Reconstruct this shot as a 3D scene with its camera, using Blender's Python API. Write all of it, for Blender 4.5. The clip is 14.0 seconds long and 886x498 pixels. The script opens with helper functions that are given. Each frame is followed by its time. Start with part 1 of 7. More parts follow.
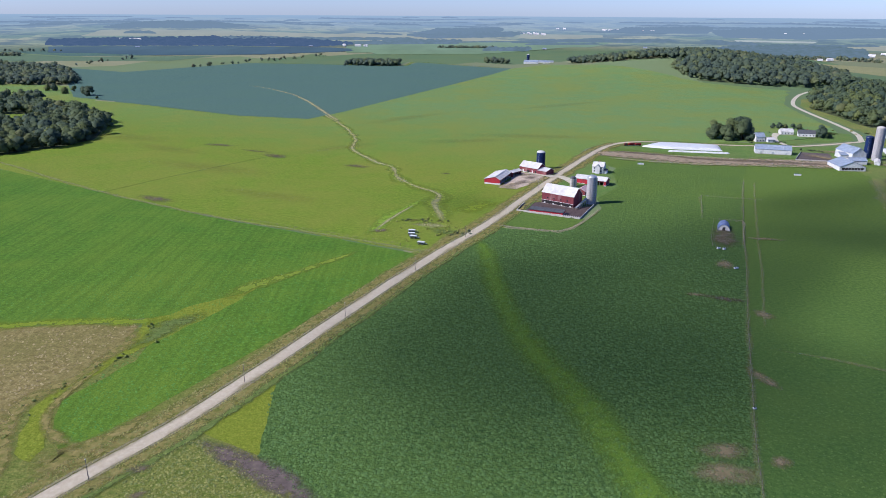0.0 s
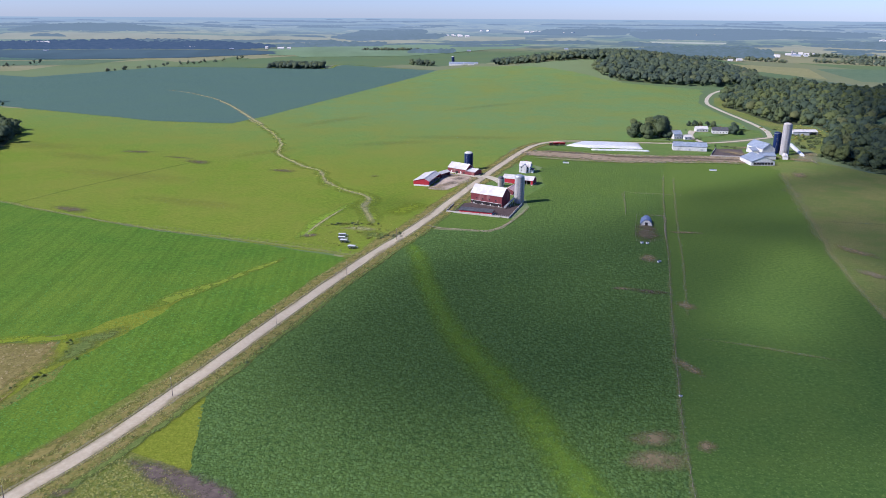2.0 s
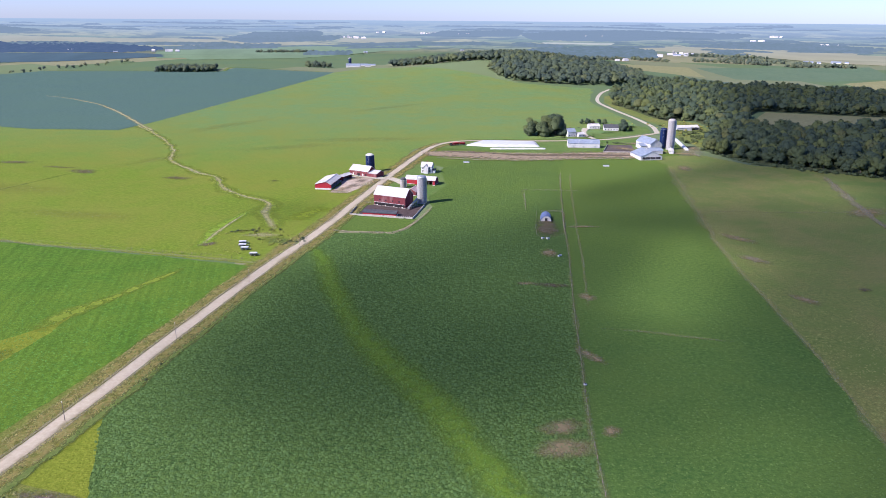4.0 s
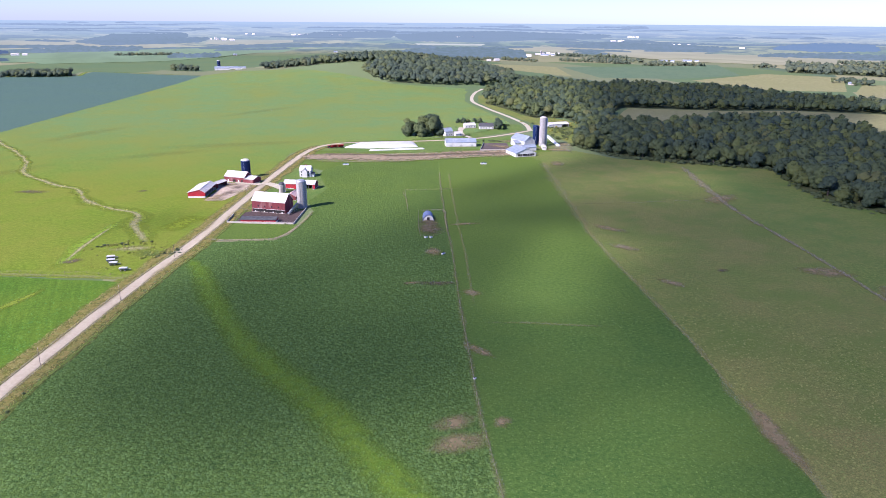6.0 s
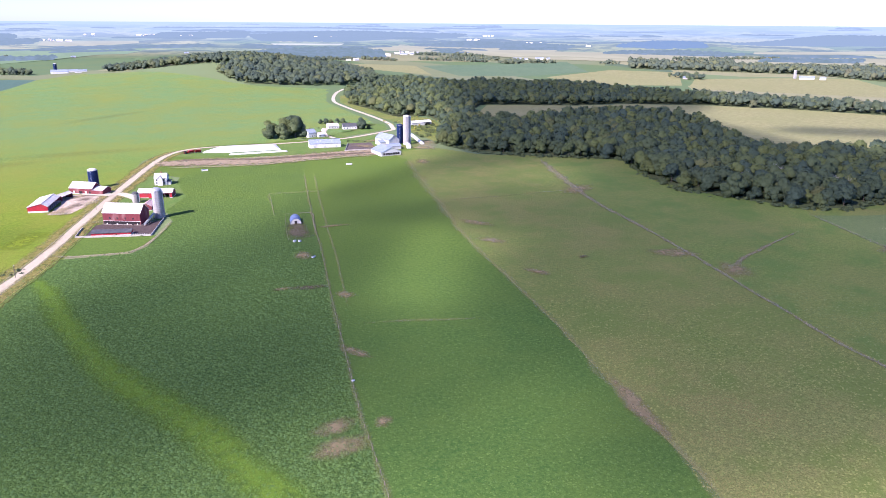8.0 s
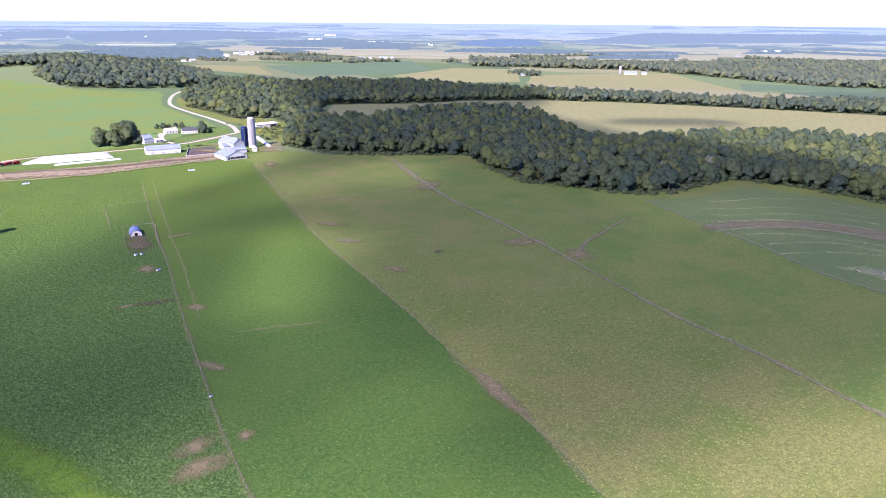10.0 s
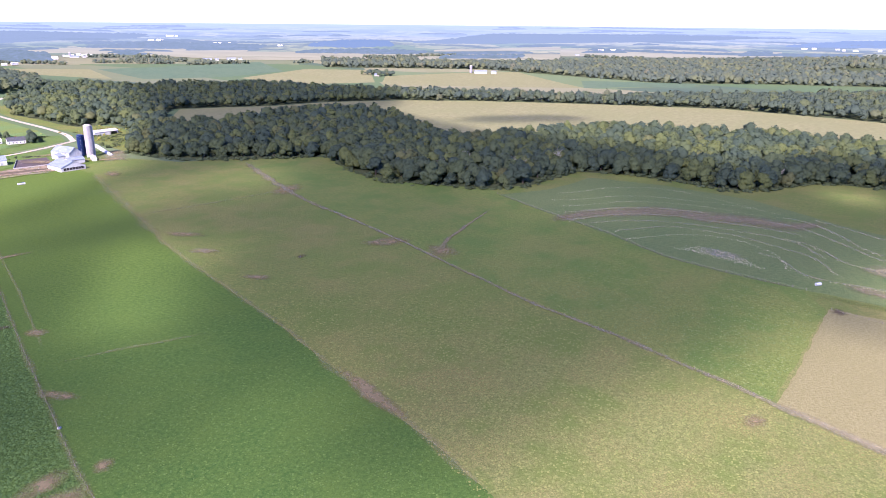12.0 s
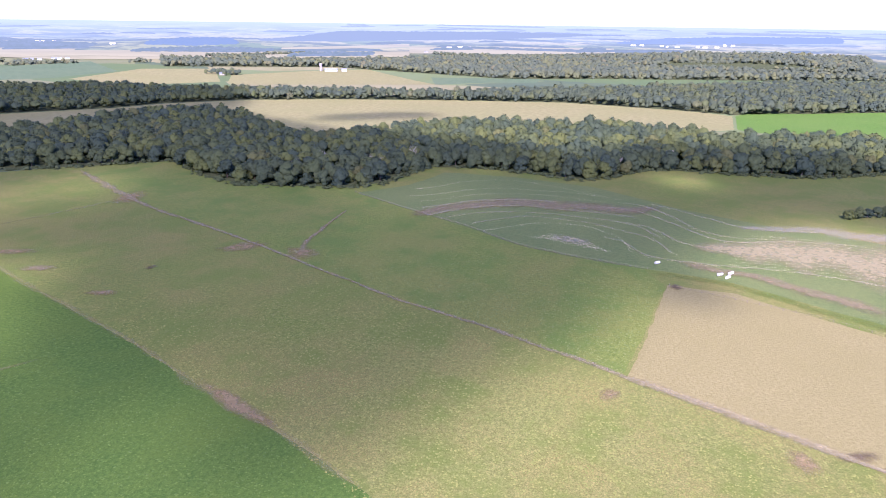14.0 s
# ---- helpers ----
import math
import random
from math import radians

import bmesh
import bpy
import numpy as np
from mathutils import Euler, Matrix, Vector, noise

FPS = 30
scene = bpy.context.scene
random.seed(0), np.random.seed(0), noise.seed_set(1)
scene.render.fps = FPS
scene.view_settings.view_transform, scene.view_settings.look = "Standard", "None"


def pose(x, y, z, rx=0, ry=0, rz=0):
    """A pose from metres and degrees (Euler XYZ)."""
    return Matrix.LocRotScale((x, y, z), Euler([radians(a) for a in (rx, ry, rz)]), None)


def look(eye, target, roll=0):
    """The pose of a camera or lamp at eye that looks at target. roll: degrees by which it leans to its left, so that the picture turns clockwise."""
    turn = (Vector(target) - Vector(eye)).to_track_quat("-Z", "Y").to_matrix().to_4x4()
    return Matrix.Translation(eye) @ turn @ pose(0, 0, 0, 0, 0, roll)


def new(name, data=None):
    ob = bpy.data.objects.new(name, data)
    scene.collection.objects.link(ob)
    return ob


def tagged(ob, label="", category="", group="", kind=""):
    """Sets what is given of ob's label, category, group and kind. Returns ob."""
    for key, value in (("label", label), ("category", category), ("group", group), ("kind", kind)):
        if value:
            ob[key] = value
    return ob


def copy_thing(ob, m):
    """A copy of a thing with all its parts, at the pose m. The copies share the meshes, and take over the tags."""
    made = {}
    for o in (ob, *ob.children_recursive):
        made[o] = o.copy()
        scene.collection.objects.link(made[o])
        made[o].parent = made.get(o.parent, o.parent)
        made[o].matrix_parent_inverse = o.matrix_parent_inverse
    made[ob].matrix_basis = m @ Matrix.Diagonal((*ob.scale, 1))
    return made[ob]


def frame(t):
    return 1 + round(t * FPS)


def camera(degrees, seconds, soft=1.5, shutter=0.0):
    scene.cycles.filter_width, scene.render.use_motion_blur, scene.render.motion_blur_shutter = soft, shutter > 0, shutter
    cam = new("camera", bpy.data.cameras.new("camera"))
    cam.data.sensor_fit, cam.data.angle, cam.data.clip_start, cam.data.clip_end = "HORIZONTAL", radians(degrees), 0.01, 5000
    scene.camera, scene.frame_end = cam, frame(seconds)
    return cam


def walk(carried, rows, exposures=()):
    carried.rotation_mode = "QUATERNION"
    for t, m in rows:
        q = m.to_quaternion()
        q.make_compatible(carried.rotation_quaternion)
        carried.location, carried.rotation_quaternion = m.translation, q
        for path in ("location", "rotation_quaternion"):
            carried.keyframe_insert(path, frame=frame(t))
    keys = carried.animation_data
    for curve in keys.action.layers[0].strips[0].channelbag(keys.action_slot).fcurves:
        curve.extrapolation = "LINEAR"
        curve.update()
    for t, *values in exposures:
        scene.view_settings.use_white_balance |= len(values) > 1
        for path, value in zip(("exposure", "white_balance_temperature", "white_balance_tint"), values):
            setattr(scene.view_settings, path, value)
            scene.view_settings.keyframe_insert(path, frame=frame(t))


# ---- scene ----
cam = camera(63.86, 14.0, soft=0.8)
walk(cam, [
    (0, pose(0, 0, 118, 71.653, 0, 0.000) @ pose(0, 0, 0, 0, 0, 0.332)),
    (0.5, pose(0, 0, 118, 71.618, 0, -1.315) @ pose(0, 0, 0, 0, 0, 0.267)),
    (1, pose(0, 0, 118, 71.663, 0, -2.835) @ pose(0, 0, 0, 0, 0, 0.313)),
    (1.5, pose(0, 0, 118, 71.728, 0, -4.313) @ pose(0, 0, 0, 0, 0, 0.309)),
    (2, pose(0, 0, 118, 71.846, 0, -5.830) @ pose(0, 0, 0, 0, 0, 0.348)),
    (2.5, pose(0, 0, 118, 71.889, 0, -7.533) @ pose(0, 0, 0, 0, 0, 0.335)),
    (5, pose(0, 0, 118, 72.104, 0, -18.709) @ pose(0, 0, 0, 0, 0, 0.468)),
    (5.5, pose(0, 0, 118, 72.145, 0, -21.200) @ pose(0, 0, 0, 0, 0, 0.450)),
    (6, pose(0, 0, 118, 72.165, 0, -23.631) @ pose(0, 0, 0, 0, 0, 0.431)),
    (6.5, pose(0, 0, 118, 72.152, 0, -26.189) @ pose(0, 0, 0, 0, 0, 0.395)),
    (7, pose(0, 0, 118, 72.157, 0, -29.012) @ pose(0, 0, 0, 0, 0, 0.430)),
    (7.5, pose(0, 0, 118, 72.169, 0, -31.729) @ pose(0, 0, 0, 0, 0, 0.369)),
    (8, pose(0, 0, 118, 72.193, 0, -34.526) @ pose(0, 0, 0, 0, 0, 0.380)),
    (10.5, pose(0, 0, 118, 72.224, 0, -49.709) @ pose(0, 0, 0, 0, 0, 0.450)),
    (11, pose(0, 0, 118, 72.266, 0, -52.629) @ pose(0, 0, 0, 0, 0, 0.479)),
    (11.5, pose(0, 0, 118, 72.304, 0, -55.328) @ pose(0, 0, 0, 0, 0, 0.490)),
    (12, pose(0, 0, 118, 72.328, 0, -58.125) @ pose(0, 0, 0, 0, 0, 0.528)),
    (12.5, pose(0, 0, 118, 72.324, 0, -60.856) @ pose(0, 0, 0, 0, 0, 0.606)),
    (13, pose(0, 0, 118, 72.316, 0, -64.022) @ pose(0, 0, 0, 0, 0, 0.650)),
    (13.5, pose(0, 0, 118, 72.286, 0, -67.201) @ pose(0, 0, 0, 0, 0, 0.647)),
    (14, pose(0, 0, 118, 72.258, 0, -69.826) @ pose(0, 0, 0, 0, 0, 0.725)),
], exposures=[(0.0, 0.56, 5330, 24), (2.5, 0.64, 5420, 28), (5.0, 1.0, 5540, 33), (6.5, 1.12, 5540, 36), (8.0, 1.4, 5540, 39), (11.0, 1.4, 5560, 44), (14.0, 1.58, 5560, 51)])

# ---- light ----
SUN_EL, SUN_AZ = 41.0, 195.0      # height of the sun; bearing of the sun, degrees anticlockwise from +x
sky_world = bpy.data.worlds.new("sky")
scene.world = sky_world
sky_world.use_nodes = True
wn = sky_world.node_tree
wn.nodes.clear()
sky = wn.nodes.new("ShaderNodeTexSky")
sky.sky_type, sky.sun_disc = "NISHITA", False
sky.sun_elevation, sky.sun_rotation = radians(SUN_EL), radians(90 - SUN_AZ)
sky.altitude, sky.air_density, sky.dust_density, sky.ozone_density = 300, 1.0, 0.3, 3.0
bg = wn.nodes.new("ShaderNodeBackground")
bg.inputs["Strength"].default_value = 0.072
wo = wn.nodes.new("ShaderNodeOutputWorld")
hue = wn.nodes.new("ShaderNodeMix")
hue.data_type, hue.blend_type = "RGBA", "MULTIPLY"
hue.inputs[0].default_value, hue.inputs[7].default_value = 1.0, (0.82, 0.96, 1.28, 1)
wn.links.new(sky.outputs[0], hue.inputs[6])
wn.links.new(hue.outputs[2], bg.inputs[0])
wn.links.new(bg.outputs[0], wo.inputs[0])
to_sun = Vector((math.cos(radians(SUN_AZ)) * math.cos(radians(SUN_EL)), math.sin(radians(SUN_AZ)) * math.cos(radians(SUN_EL)), math.sin(radians(SUN_EL))))
sun = new("sun", bpy.data.lights.new("sun", "SUN"))
sun.data.energy, sun.data.angle, sun.data.color = 5.0, radians(0.7), (1.0, 0.92, 0.70)
sun.matrix_world = look(to_sun * 3000, (0, 0, 0))

# ---- materials ----
def nodes_of(name, rough=0.9):
    m = bpy.data.materials.new(name)
    m.use_nodes = True
    nt = m.node_tree
    b = nt.nodes["Principled BSDF"]
    b.inputs["Roughness"].default_value = rough
    b.inputs["Specular IOR Level"].default_value = 0.2 if rough < 0.93 else 0.05
    return m, nt, b


def noise_node(nt, scale, detail=3.0, stretch=None, turn=0.0, rough=0.55):
    tc = nt.nodes.new("ShaderNodeTexCoord")
    mp = nt.nodes.new("ShaderNodeMapping")
    if stretch:
        mp.inputs["Scale"].default_value = stretch
    mp.inputs["Rotation"].default_value = (0, 0, radians(turn))
    n = nt.nodes.new("ShaderNodeTexNoise")
    n.inputs["Scale"].default_value, n.inputs["Detail"].default_value, n.inputs["Roughness"].default_value = scale, detail, rough
    nt.links.new(tc.outputs["Object"], mp.inputs[0])
    nt.links.new(mp.outputs[0], n.inputs[0])
    return n.outputs["Fac"]


def ramp(nt, fac, stops):
    r = nt.nodes.new("ShaderNodeValToRGB")
    e = r.color_ramp.elements
    while len(e) < len(stops):
        e.new(0.5)
    for k, (p, c) in zip(e, stops):
        k.position, k.color = p, (*c, 1) if not isinstance(c, float) else (c, c, c, 1)
    nt.links.new(fac, r.inputs[0])
    return r.outputs[0]


def mixed(nt, fac, a, b, mode="MIX"):
    n = nt.nodes.new("ShaderNodeMix")
    n.data_type, n.blend_type = "RGBA", mode
    for sock, v in ((n.inputs[0], fac), (n.inputs[6], a), (n.inputs[7], b)):
        if isinstance(v, (int, float)):
            sock.default_value = v
        elif isinstance(v, tuple):
            sock.default_value = (*v, 1)
        else:
            nt.links.new(v, sock)
    return n.outputs[2]


def bumped(nt, b, height, strength, distance):
    n = nt.nodes.new("ShaderNodeBump")
    n.inputs["Strength"].default_value, n.inputs["Distance"].default_value = strength, distance
    nt.links.new(height, n.inputs["Height"])
    nt.links.new(n.outputs[0], b.inputs["Normal"])


def crop(name, low, high, patch, grain=0.55, relief=0.35, rows=None, blotch=0.012, drift=None, speck=0.55, mottle=None):
    """A field: plant grain at about 1 m, drifts at tens of metres, and drilling rows where it has them."""
    m, nt, b = nodes_of(name, 0.95)
    fine = noise_node(nt, grain, 4.0, rough=0.65)
    tuft = noise_node(nt, grain * 3.1, 3.0, rough=0.7)
    mid = noise_node(nt, 0.06, 4.0)
    big = noise_node(nt, blotch, 3.0)
    c = mixed(nt, ramp(nt, fine, [(0.40, 0.0), (0.60, 1.0)]), low, high)
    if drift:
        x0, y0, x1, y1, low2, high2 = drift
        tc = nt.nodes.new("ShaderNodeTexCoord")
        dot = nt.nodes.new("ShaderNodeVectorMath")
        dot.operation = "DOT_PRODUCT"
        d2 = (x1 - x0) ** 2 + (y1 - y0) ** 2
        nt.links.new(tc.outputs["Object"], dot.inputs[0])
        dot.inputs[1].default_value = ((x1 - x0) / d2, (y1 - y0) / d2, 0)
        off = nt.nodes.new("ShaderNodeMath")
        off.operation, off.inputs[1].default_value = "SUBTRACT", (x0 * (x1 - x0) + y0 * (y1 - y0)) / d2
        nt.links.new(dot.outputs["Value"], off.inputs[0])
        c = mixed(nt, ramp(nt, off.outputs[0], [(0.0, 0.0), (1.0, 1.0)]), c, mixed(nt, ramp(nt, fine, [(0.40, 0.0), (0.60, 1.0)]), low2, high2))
    c = mixed(nt, ramp(nt, mid, [(0.42, 0.0), (0.72, 0.45)]), c, patch)
    c = mixed(nt, ramp(nt, big, [(0.40, 0.0), (0.68, 0.55)]), c, patch)
    c = mixed(nt, ramp(nt, tuft, [(0.38, 0.0), (0.62, speck)]), c, tuple(0.5 * v for v in low))
    if mottle:
        c = mixed(nt, ramp(nt, noise_node(nt, 0.035, 6.0, rough=0.68), [(0.46, 0.0), (0.62, 0.8)]), c, mottle)
    h = fine
    if rows:
        turn, gap = rows
        line = noise_node(nt, 1.0 / gap, 2.0, (1.0, 0.012, 1.0), turn)
        c = mixed(nt, ramp(nt, line, [(0.42, 0.0), (0.62, 0.30)]), c, tuple(0.6 * v for v in low))
    nt.links.new(c, b.inputs["Base Color"])
    bumped(nt, b, h, 1.0, relief)
    return m


def soft_patch(name, low, high, grain=0.5, hard=0.25, solid=1.0):
    """Bare soil, stubble or taller grass that frays out into the field round it (attribute fade: 1 inside, 0 at the rim)."""
    m, nt, b = nodes_of(name, 0.95)
    fine = noise_node(nt, grain, 4.0, rough=0.65)
    nt.links.new(mixed(nt, ramp(nt, fine, [(0.35, 0.0), (0.65, 1.0)]), low, high), b.inputs["Base Color"])
    bumped(nt, b, fine, 1.0, 0.2)
    at = nt.nodes.new("ShaderNodeAttribute")
    at.attribute_name = "fade"
    rag = noise_node(nt, 0.22, 5.0, rough=0.7)
    twice = nt.nodes.new("ShaderNodeMath")
    twice.operation, twice.inputs[1].default_value = "MULTIPLY", 2.0
    nt.links.new(at.outputs["Fac"], twice.inputs[0])
    ragged = nt.nodes.new("ShaderNodeMath")
    ragged.operation = "MULTIPLY"
    nt.links.new(twice.outputs[0], ragged.inputs[0])
    nt.links.new(ramp(nt, rag, [(0.3, 0.12), (0.7, 1.0)]), ragged.inputs[1])
    cut = ramp(nt, ragged.outputs[0], [(max(0.0, 0.45 - hard), 0.0), (min(1.0, 0.45 + hard), float(solid))])
    tr = nt.nodes.new("ShaderNodeBsdfTransparent")
    mx = nt.nodes.new("ShaderNodeMixShader")
    nt.links.new(cut, mx.inputs[0])
    nt.links.new(tr.outputs[0], mx.inputs[1])
    nt.links.new(b.outputs[0], mx.inputs[2])
    nt.links.new(mx.outputs[0], nt.nodes["Material Output"].inputs["Surface"])
    return m


def plain(name, low, high, scale=0.6, rough=0.8, relief=0.03, stretch=None, metal=0.0, stain=None):
    """Boards, metal sheet, concrete and the like: grain and a few stains."""
    m, nt, b = nodes_of(name, rough)
    b.inputs["Metallic"].default_value = metal
    n = noise_node(nt, scale, 4.0, stretch)
    c = mixed(nt, ramp(nt, n, [(0.35, 0.0), (0.65, 1.0)]), low, high)
    if stain:
        c = mixed(nt, ramp(nt, noise_node(nt, 0.25, 5.0, (1, 1, 0.35)), [(0.52, 0.0), (0.72, 0.7)]), c, stain)
    nt.links.new(c, b.inputs["Base Color"])
    bumped(nt, b, n, 0.5, relief)
    return m


def leaf_stuff(name, low, high, tip, tree_scale=0.07):
    m, nt, b = nodes_of(name, 0.75)
    info = nt.nodes.new("ShaderNodeObjectInfo")
    geo = nt.nodes.new("ShaderNodeNewGeometry")
    at = nt.nodes.new("ShaderNodeAttribute")
    at.attribute_name = "tint"
    whole = nt.nodes.new("ShaderNodeMath")
    whole.operation = "MAXIMUM"
    nt.links.new(at.outputs["Fac"], whole.inputs[0])
    solo = nt.nodes.new("ShaderNodeMath")
    solo.operation, solo.inputs[1].default_value = "MULTIPLY", 1.0
    nt.links.new(info.outputs["Random"], solo.inputs[0])
    far_wood = nt.nodes.new("ShaderNodeAttribute")
    far_wood.attribute_name = "joined"
    alone = nt.nodes.new("ShaderNodeMath")
    alone.operation = "SUBTRACT"
    nt.links.new(solo.outputs[0], alone.inputs[0])
    nt.links.new(far_wood.outputs["Fac"], alone.inputs[1])
    nt.links.new(alone.outputs[0], whole.inputs[1])
    c = ramp(nt, whole.outputs[0], [(0.0, low), (0.35, tuple(0.6 * p + 0.4 * q for p, q in zip(low, high))), (0.7, high), (0.93, (high[0] * 1.3, high[1] * 1.2, high[2] * 0.9)), (1.0, (high[0] * 1.35, high[1] * 1.12, high[2] * 1.1))])
    c = mixed(nt, ramp(nt, geo.outputs["Random Per Island"], [(0.3, 0.0), (1.0, 0.14)]), c, tip)
    spray = noise_node(nt, 0.9, 5.0, rough=0.75)
    c = mixed(nt, ramp(nt, spray, [(0.36, 0.4), (0.6, 0.0)]), c, tuple(0.6 * v for v in low))
    c = mixed(nt, ramp(nt, noise_node(nt, 0.4, 3.0), [(0.55, 0.0), (0.75, 0.22)]), c, tuple(1.2 * v for v in high))
    nt.links.new(c, b.inputs["Base Color"])
    bumped(nt, b, spray, 0.35, 0.2)
    t = nt.nodes.new("ShaderNodeBsdfTranslucent")
    nt.links.new(c, t.inputs[0])
    mx = nt.nodes.new("ShaderNodeMixShader")
    mx.inputs[0].default_value = 0.42
    nt.links.new(b.outputs[0], mx.inputs[1])
    nt.links.new(t.outputs[0], mx.inputs[2])
    nt.links.new(mx.outputs[0], nt.nodes["Material Output"].inputs["Surface"])
    return m


# the drift ends in greener meadow, with distance haze added to its blue
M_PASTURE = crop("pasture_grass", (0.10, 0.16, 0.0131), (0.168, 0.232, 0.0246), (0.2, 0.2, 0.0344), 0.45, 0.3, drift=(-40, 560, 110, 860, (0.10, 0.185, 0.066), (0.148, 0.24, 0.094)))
M_CROP_LEFT = crop("drilled_green_crop", (0.054, 0.122, 0.0131), (0.098, 0.192, 0.0205), (0.135, 0.198, 0.0205), 0.5, 0.3, rows=(28, 2.4))
# the maize's own blue-green, its blue raised to carry haze
M_MAIZE = crop("blue_green_maize", (0.054, 0.098, 0.08), (0.08, 0.134, 0.106), (0.072, 0.124, 0.088), 0.3, 0.2, speck=0.2)
M_LAWN = crop("short_farm_grass", (0.075, 0.14, 0.03), (0.12, 0.19, 0.045), (0.15, 0.175, 0.055), 0.6, 0.2, blotch=0.05)
M_MEADOW = crop("bright_meadow", (0.07, 0.155, 0.026), (0.11, 0.205, 0.04), (0.12, 0.195, 0.044), 0.35, 0.25)
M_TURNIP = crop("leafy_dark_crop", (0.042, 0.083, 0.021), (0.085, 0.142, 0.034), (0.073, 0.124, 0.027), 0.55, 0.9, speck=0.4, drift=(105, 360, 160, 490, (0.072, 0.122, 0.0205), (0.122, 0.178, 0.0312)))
# the drift paints warm sunlight in: lighter and yellower towards the lit patch
M_GRAZED = crop("grazed_green_field", (0.044, 0.096, 0.021), (0.076, 0.136, 0.029), (0.088, 0.138, 0.027), 0.7, 0.3, speck=0.3, drift=(140, 200, 230, 400, (0.07, 0.114, 0.018), (0.116, 0.164, 0.027)))
M_VERGE = crop("rough_roadside_grass", (0.085, 0.12, 0.0197), (0.19, 0.19, 0.0492), (0.15, 0.16, 0.0369), 0.5, 0.5)
# the drift brightens the sunlit south-east end through paler, straw-toned colours
M_OLIVE = crop("olive_pasture", (0.10, 0.142, 0.034), (0.176, 0.205, 0.052), (0.222, 0.19, 0.068), 0.6, 0.4, mottle=(0.10, 0.14, 0.032), drift=(235, 150, 165, 30, (0.15, 0.16, 0.055), (0.235, 0.232, 0.085)))
M_UPPER = crop("upper_green_pasture", (0.1, 0.148, 0.0328), (0.168, 0.21, 0.0517), (0.2, 0.19, 0.0607), 0.55, 0.35, mottle=(0.085, 0.138, 0.0312))
M_STRIPCROP = crop("strip_crop_green", (0.092, 0.138, 0.05), (0.145, 0.188, 0.068), (0.16, 0.188, 0.07), 0.5, 0.3)
M_BROWN = crop("brown_pasture", (0.19, 0.175, 0.076), (0.248, 0.226, 0.106), (0.2, 0.185, 0.08), 0.9, 0.25, blotch=0.02, speck=0.3)
M_TAN = crop("dry_tan_grass", (0.15, 0.122, 0.042), (0.255, 0.212, 0.085), (0.14, 0.138, 0.036), 0.4, 0.5, blotch=0.04)
M_STUBBLE = crop("ripe_tan_field", (0.175, 0.172, 0.078), (0.225, 0.215, 0.102), (0.175, 0.182, 0.078), 0.15, 0.1, speck=0.1)
# green paled to put distance haze into the colour
M_FARGREEN = crop("far_green_field", (0.075, 0.12, 0.068), (0.092, 0.14, 0.08), (0.105, 0.145, 0.08), 0.1, 0.1, speck=0.1)
M_YELLOW = soft_patch("yellow_green_grass", (0.125, 0.176, 0.012), (0.18, 0.226, 0.022), 0.6, 0.42, 0.85)
M_YELLOWCROP = crop("yellow_green_uncut_grass", (0.12, 0.155, 0.012), (0.185, 0.21, 0.024), (0.155, 0.19, 0.02), 0.55, 0.5, blotch=0.04, speck=0.45)
M_RANK = soft_patch("rank_green_weeds", (0.07, 0.105, 0.022), (0.13, 0.165, 0.045), 0.7, 0.4, 0.9)
M_PALEGREEN = soft_patch("pale_green_strip", (0.125, 0.18, 0.018), (0.175, 0.225, 0.03), 0.6, 0.45, 0.85)
M_WATERWAY = soft_patch("light_grass_strip", (0.092, 0.172, 0.018), (0.132, 0.216, 0.026), 0.6, 0.48, 0.68)
M_SOIL = soft_patch("trodden_soil", (0.19, 0.15, 0.08), (0.275, 0.215, 0.12), 0.5, 0.45, 0.7)
M_DRYSOIL = soft_patch("dry_brown_soil", (0.18, 0.148, 0.088), (0.265, 0.22, 0.138), 0.5, 0.45, 0.62)
M_PEAT = soft_patch("dark_wet_soil", (0.09, 0.072, 0.046), (0.15, 0.12, 0.08), 0.5, 0.4, 0.7)
M_STRAW = soft_patch("pale_stubble", (0.24, 0.215, 0.12), (0.35, 0.31, 0.19), 0.6, 0.42, 0.55)
M_STUBBLEROWS = soft_patch("pale_stubble_rows", (0.22, 0.2, 0.105), (0.34, 0.305, 0.185), 0.9, 0.45, 0.72)
M_ROUGH = soft_patch("rough_verge_grass", (0.10, 0.112, 0.022), (0.25, 0.2, 0.075), 0.45, 0.42, 0.85)
M_LUSH = soft_patch("lush_grass", (0.09, 0.145, 0.03), (0.14, 0.19, 0.045), 0.5, 0.45, 0.4)
M_TRACK = soft_patch("worn_track", (0.19, 0.175, 0.10), (0.28, 0.25, 0.15), 0.6, 0.4, 0.6)
M_FAINT = soft_patch("faint_dry_line", (0.22, 0.2, 0.095), (0.32, 0.285, 0.15), 0.8, 0.45, 0.27)
M_DRIFT = soft_patch("brownish_thin_grass", (0.17, 0.15, 0.045), (0.23, 0.195, 0.065), 0.5, 0.48, 0.18)
M_ROWLINE = soft_patch("pale_crop_row", (0.26, 0.25, 0.14), (0.38, 0.36, 0.23), 1.2, 0.42, 0.4)
M_BED = soft_patch("pale_ditch_grass", (0.24, 0.235, 0.10), (0.35, 0.325, 0.175), 0.5, 0.42, 0.7)
M_RESIDUE = soft_patch("bleached_residue", (0.26, 0.245, 0.19), (0.42, 0.39, 0.32), 0.9, 0.42, 0.38)
M_DIRT = soft_patch("bare_brown_soil", (0.19, 0.148, 0.095), (0.29, 0.23, 0.155), 0.35, 0.25, 0.95)
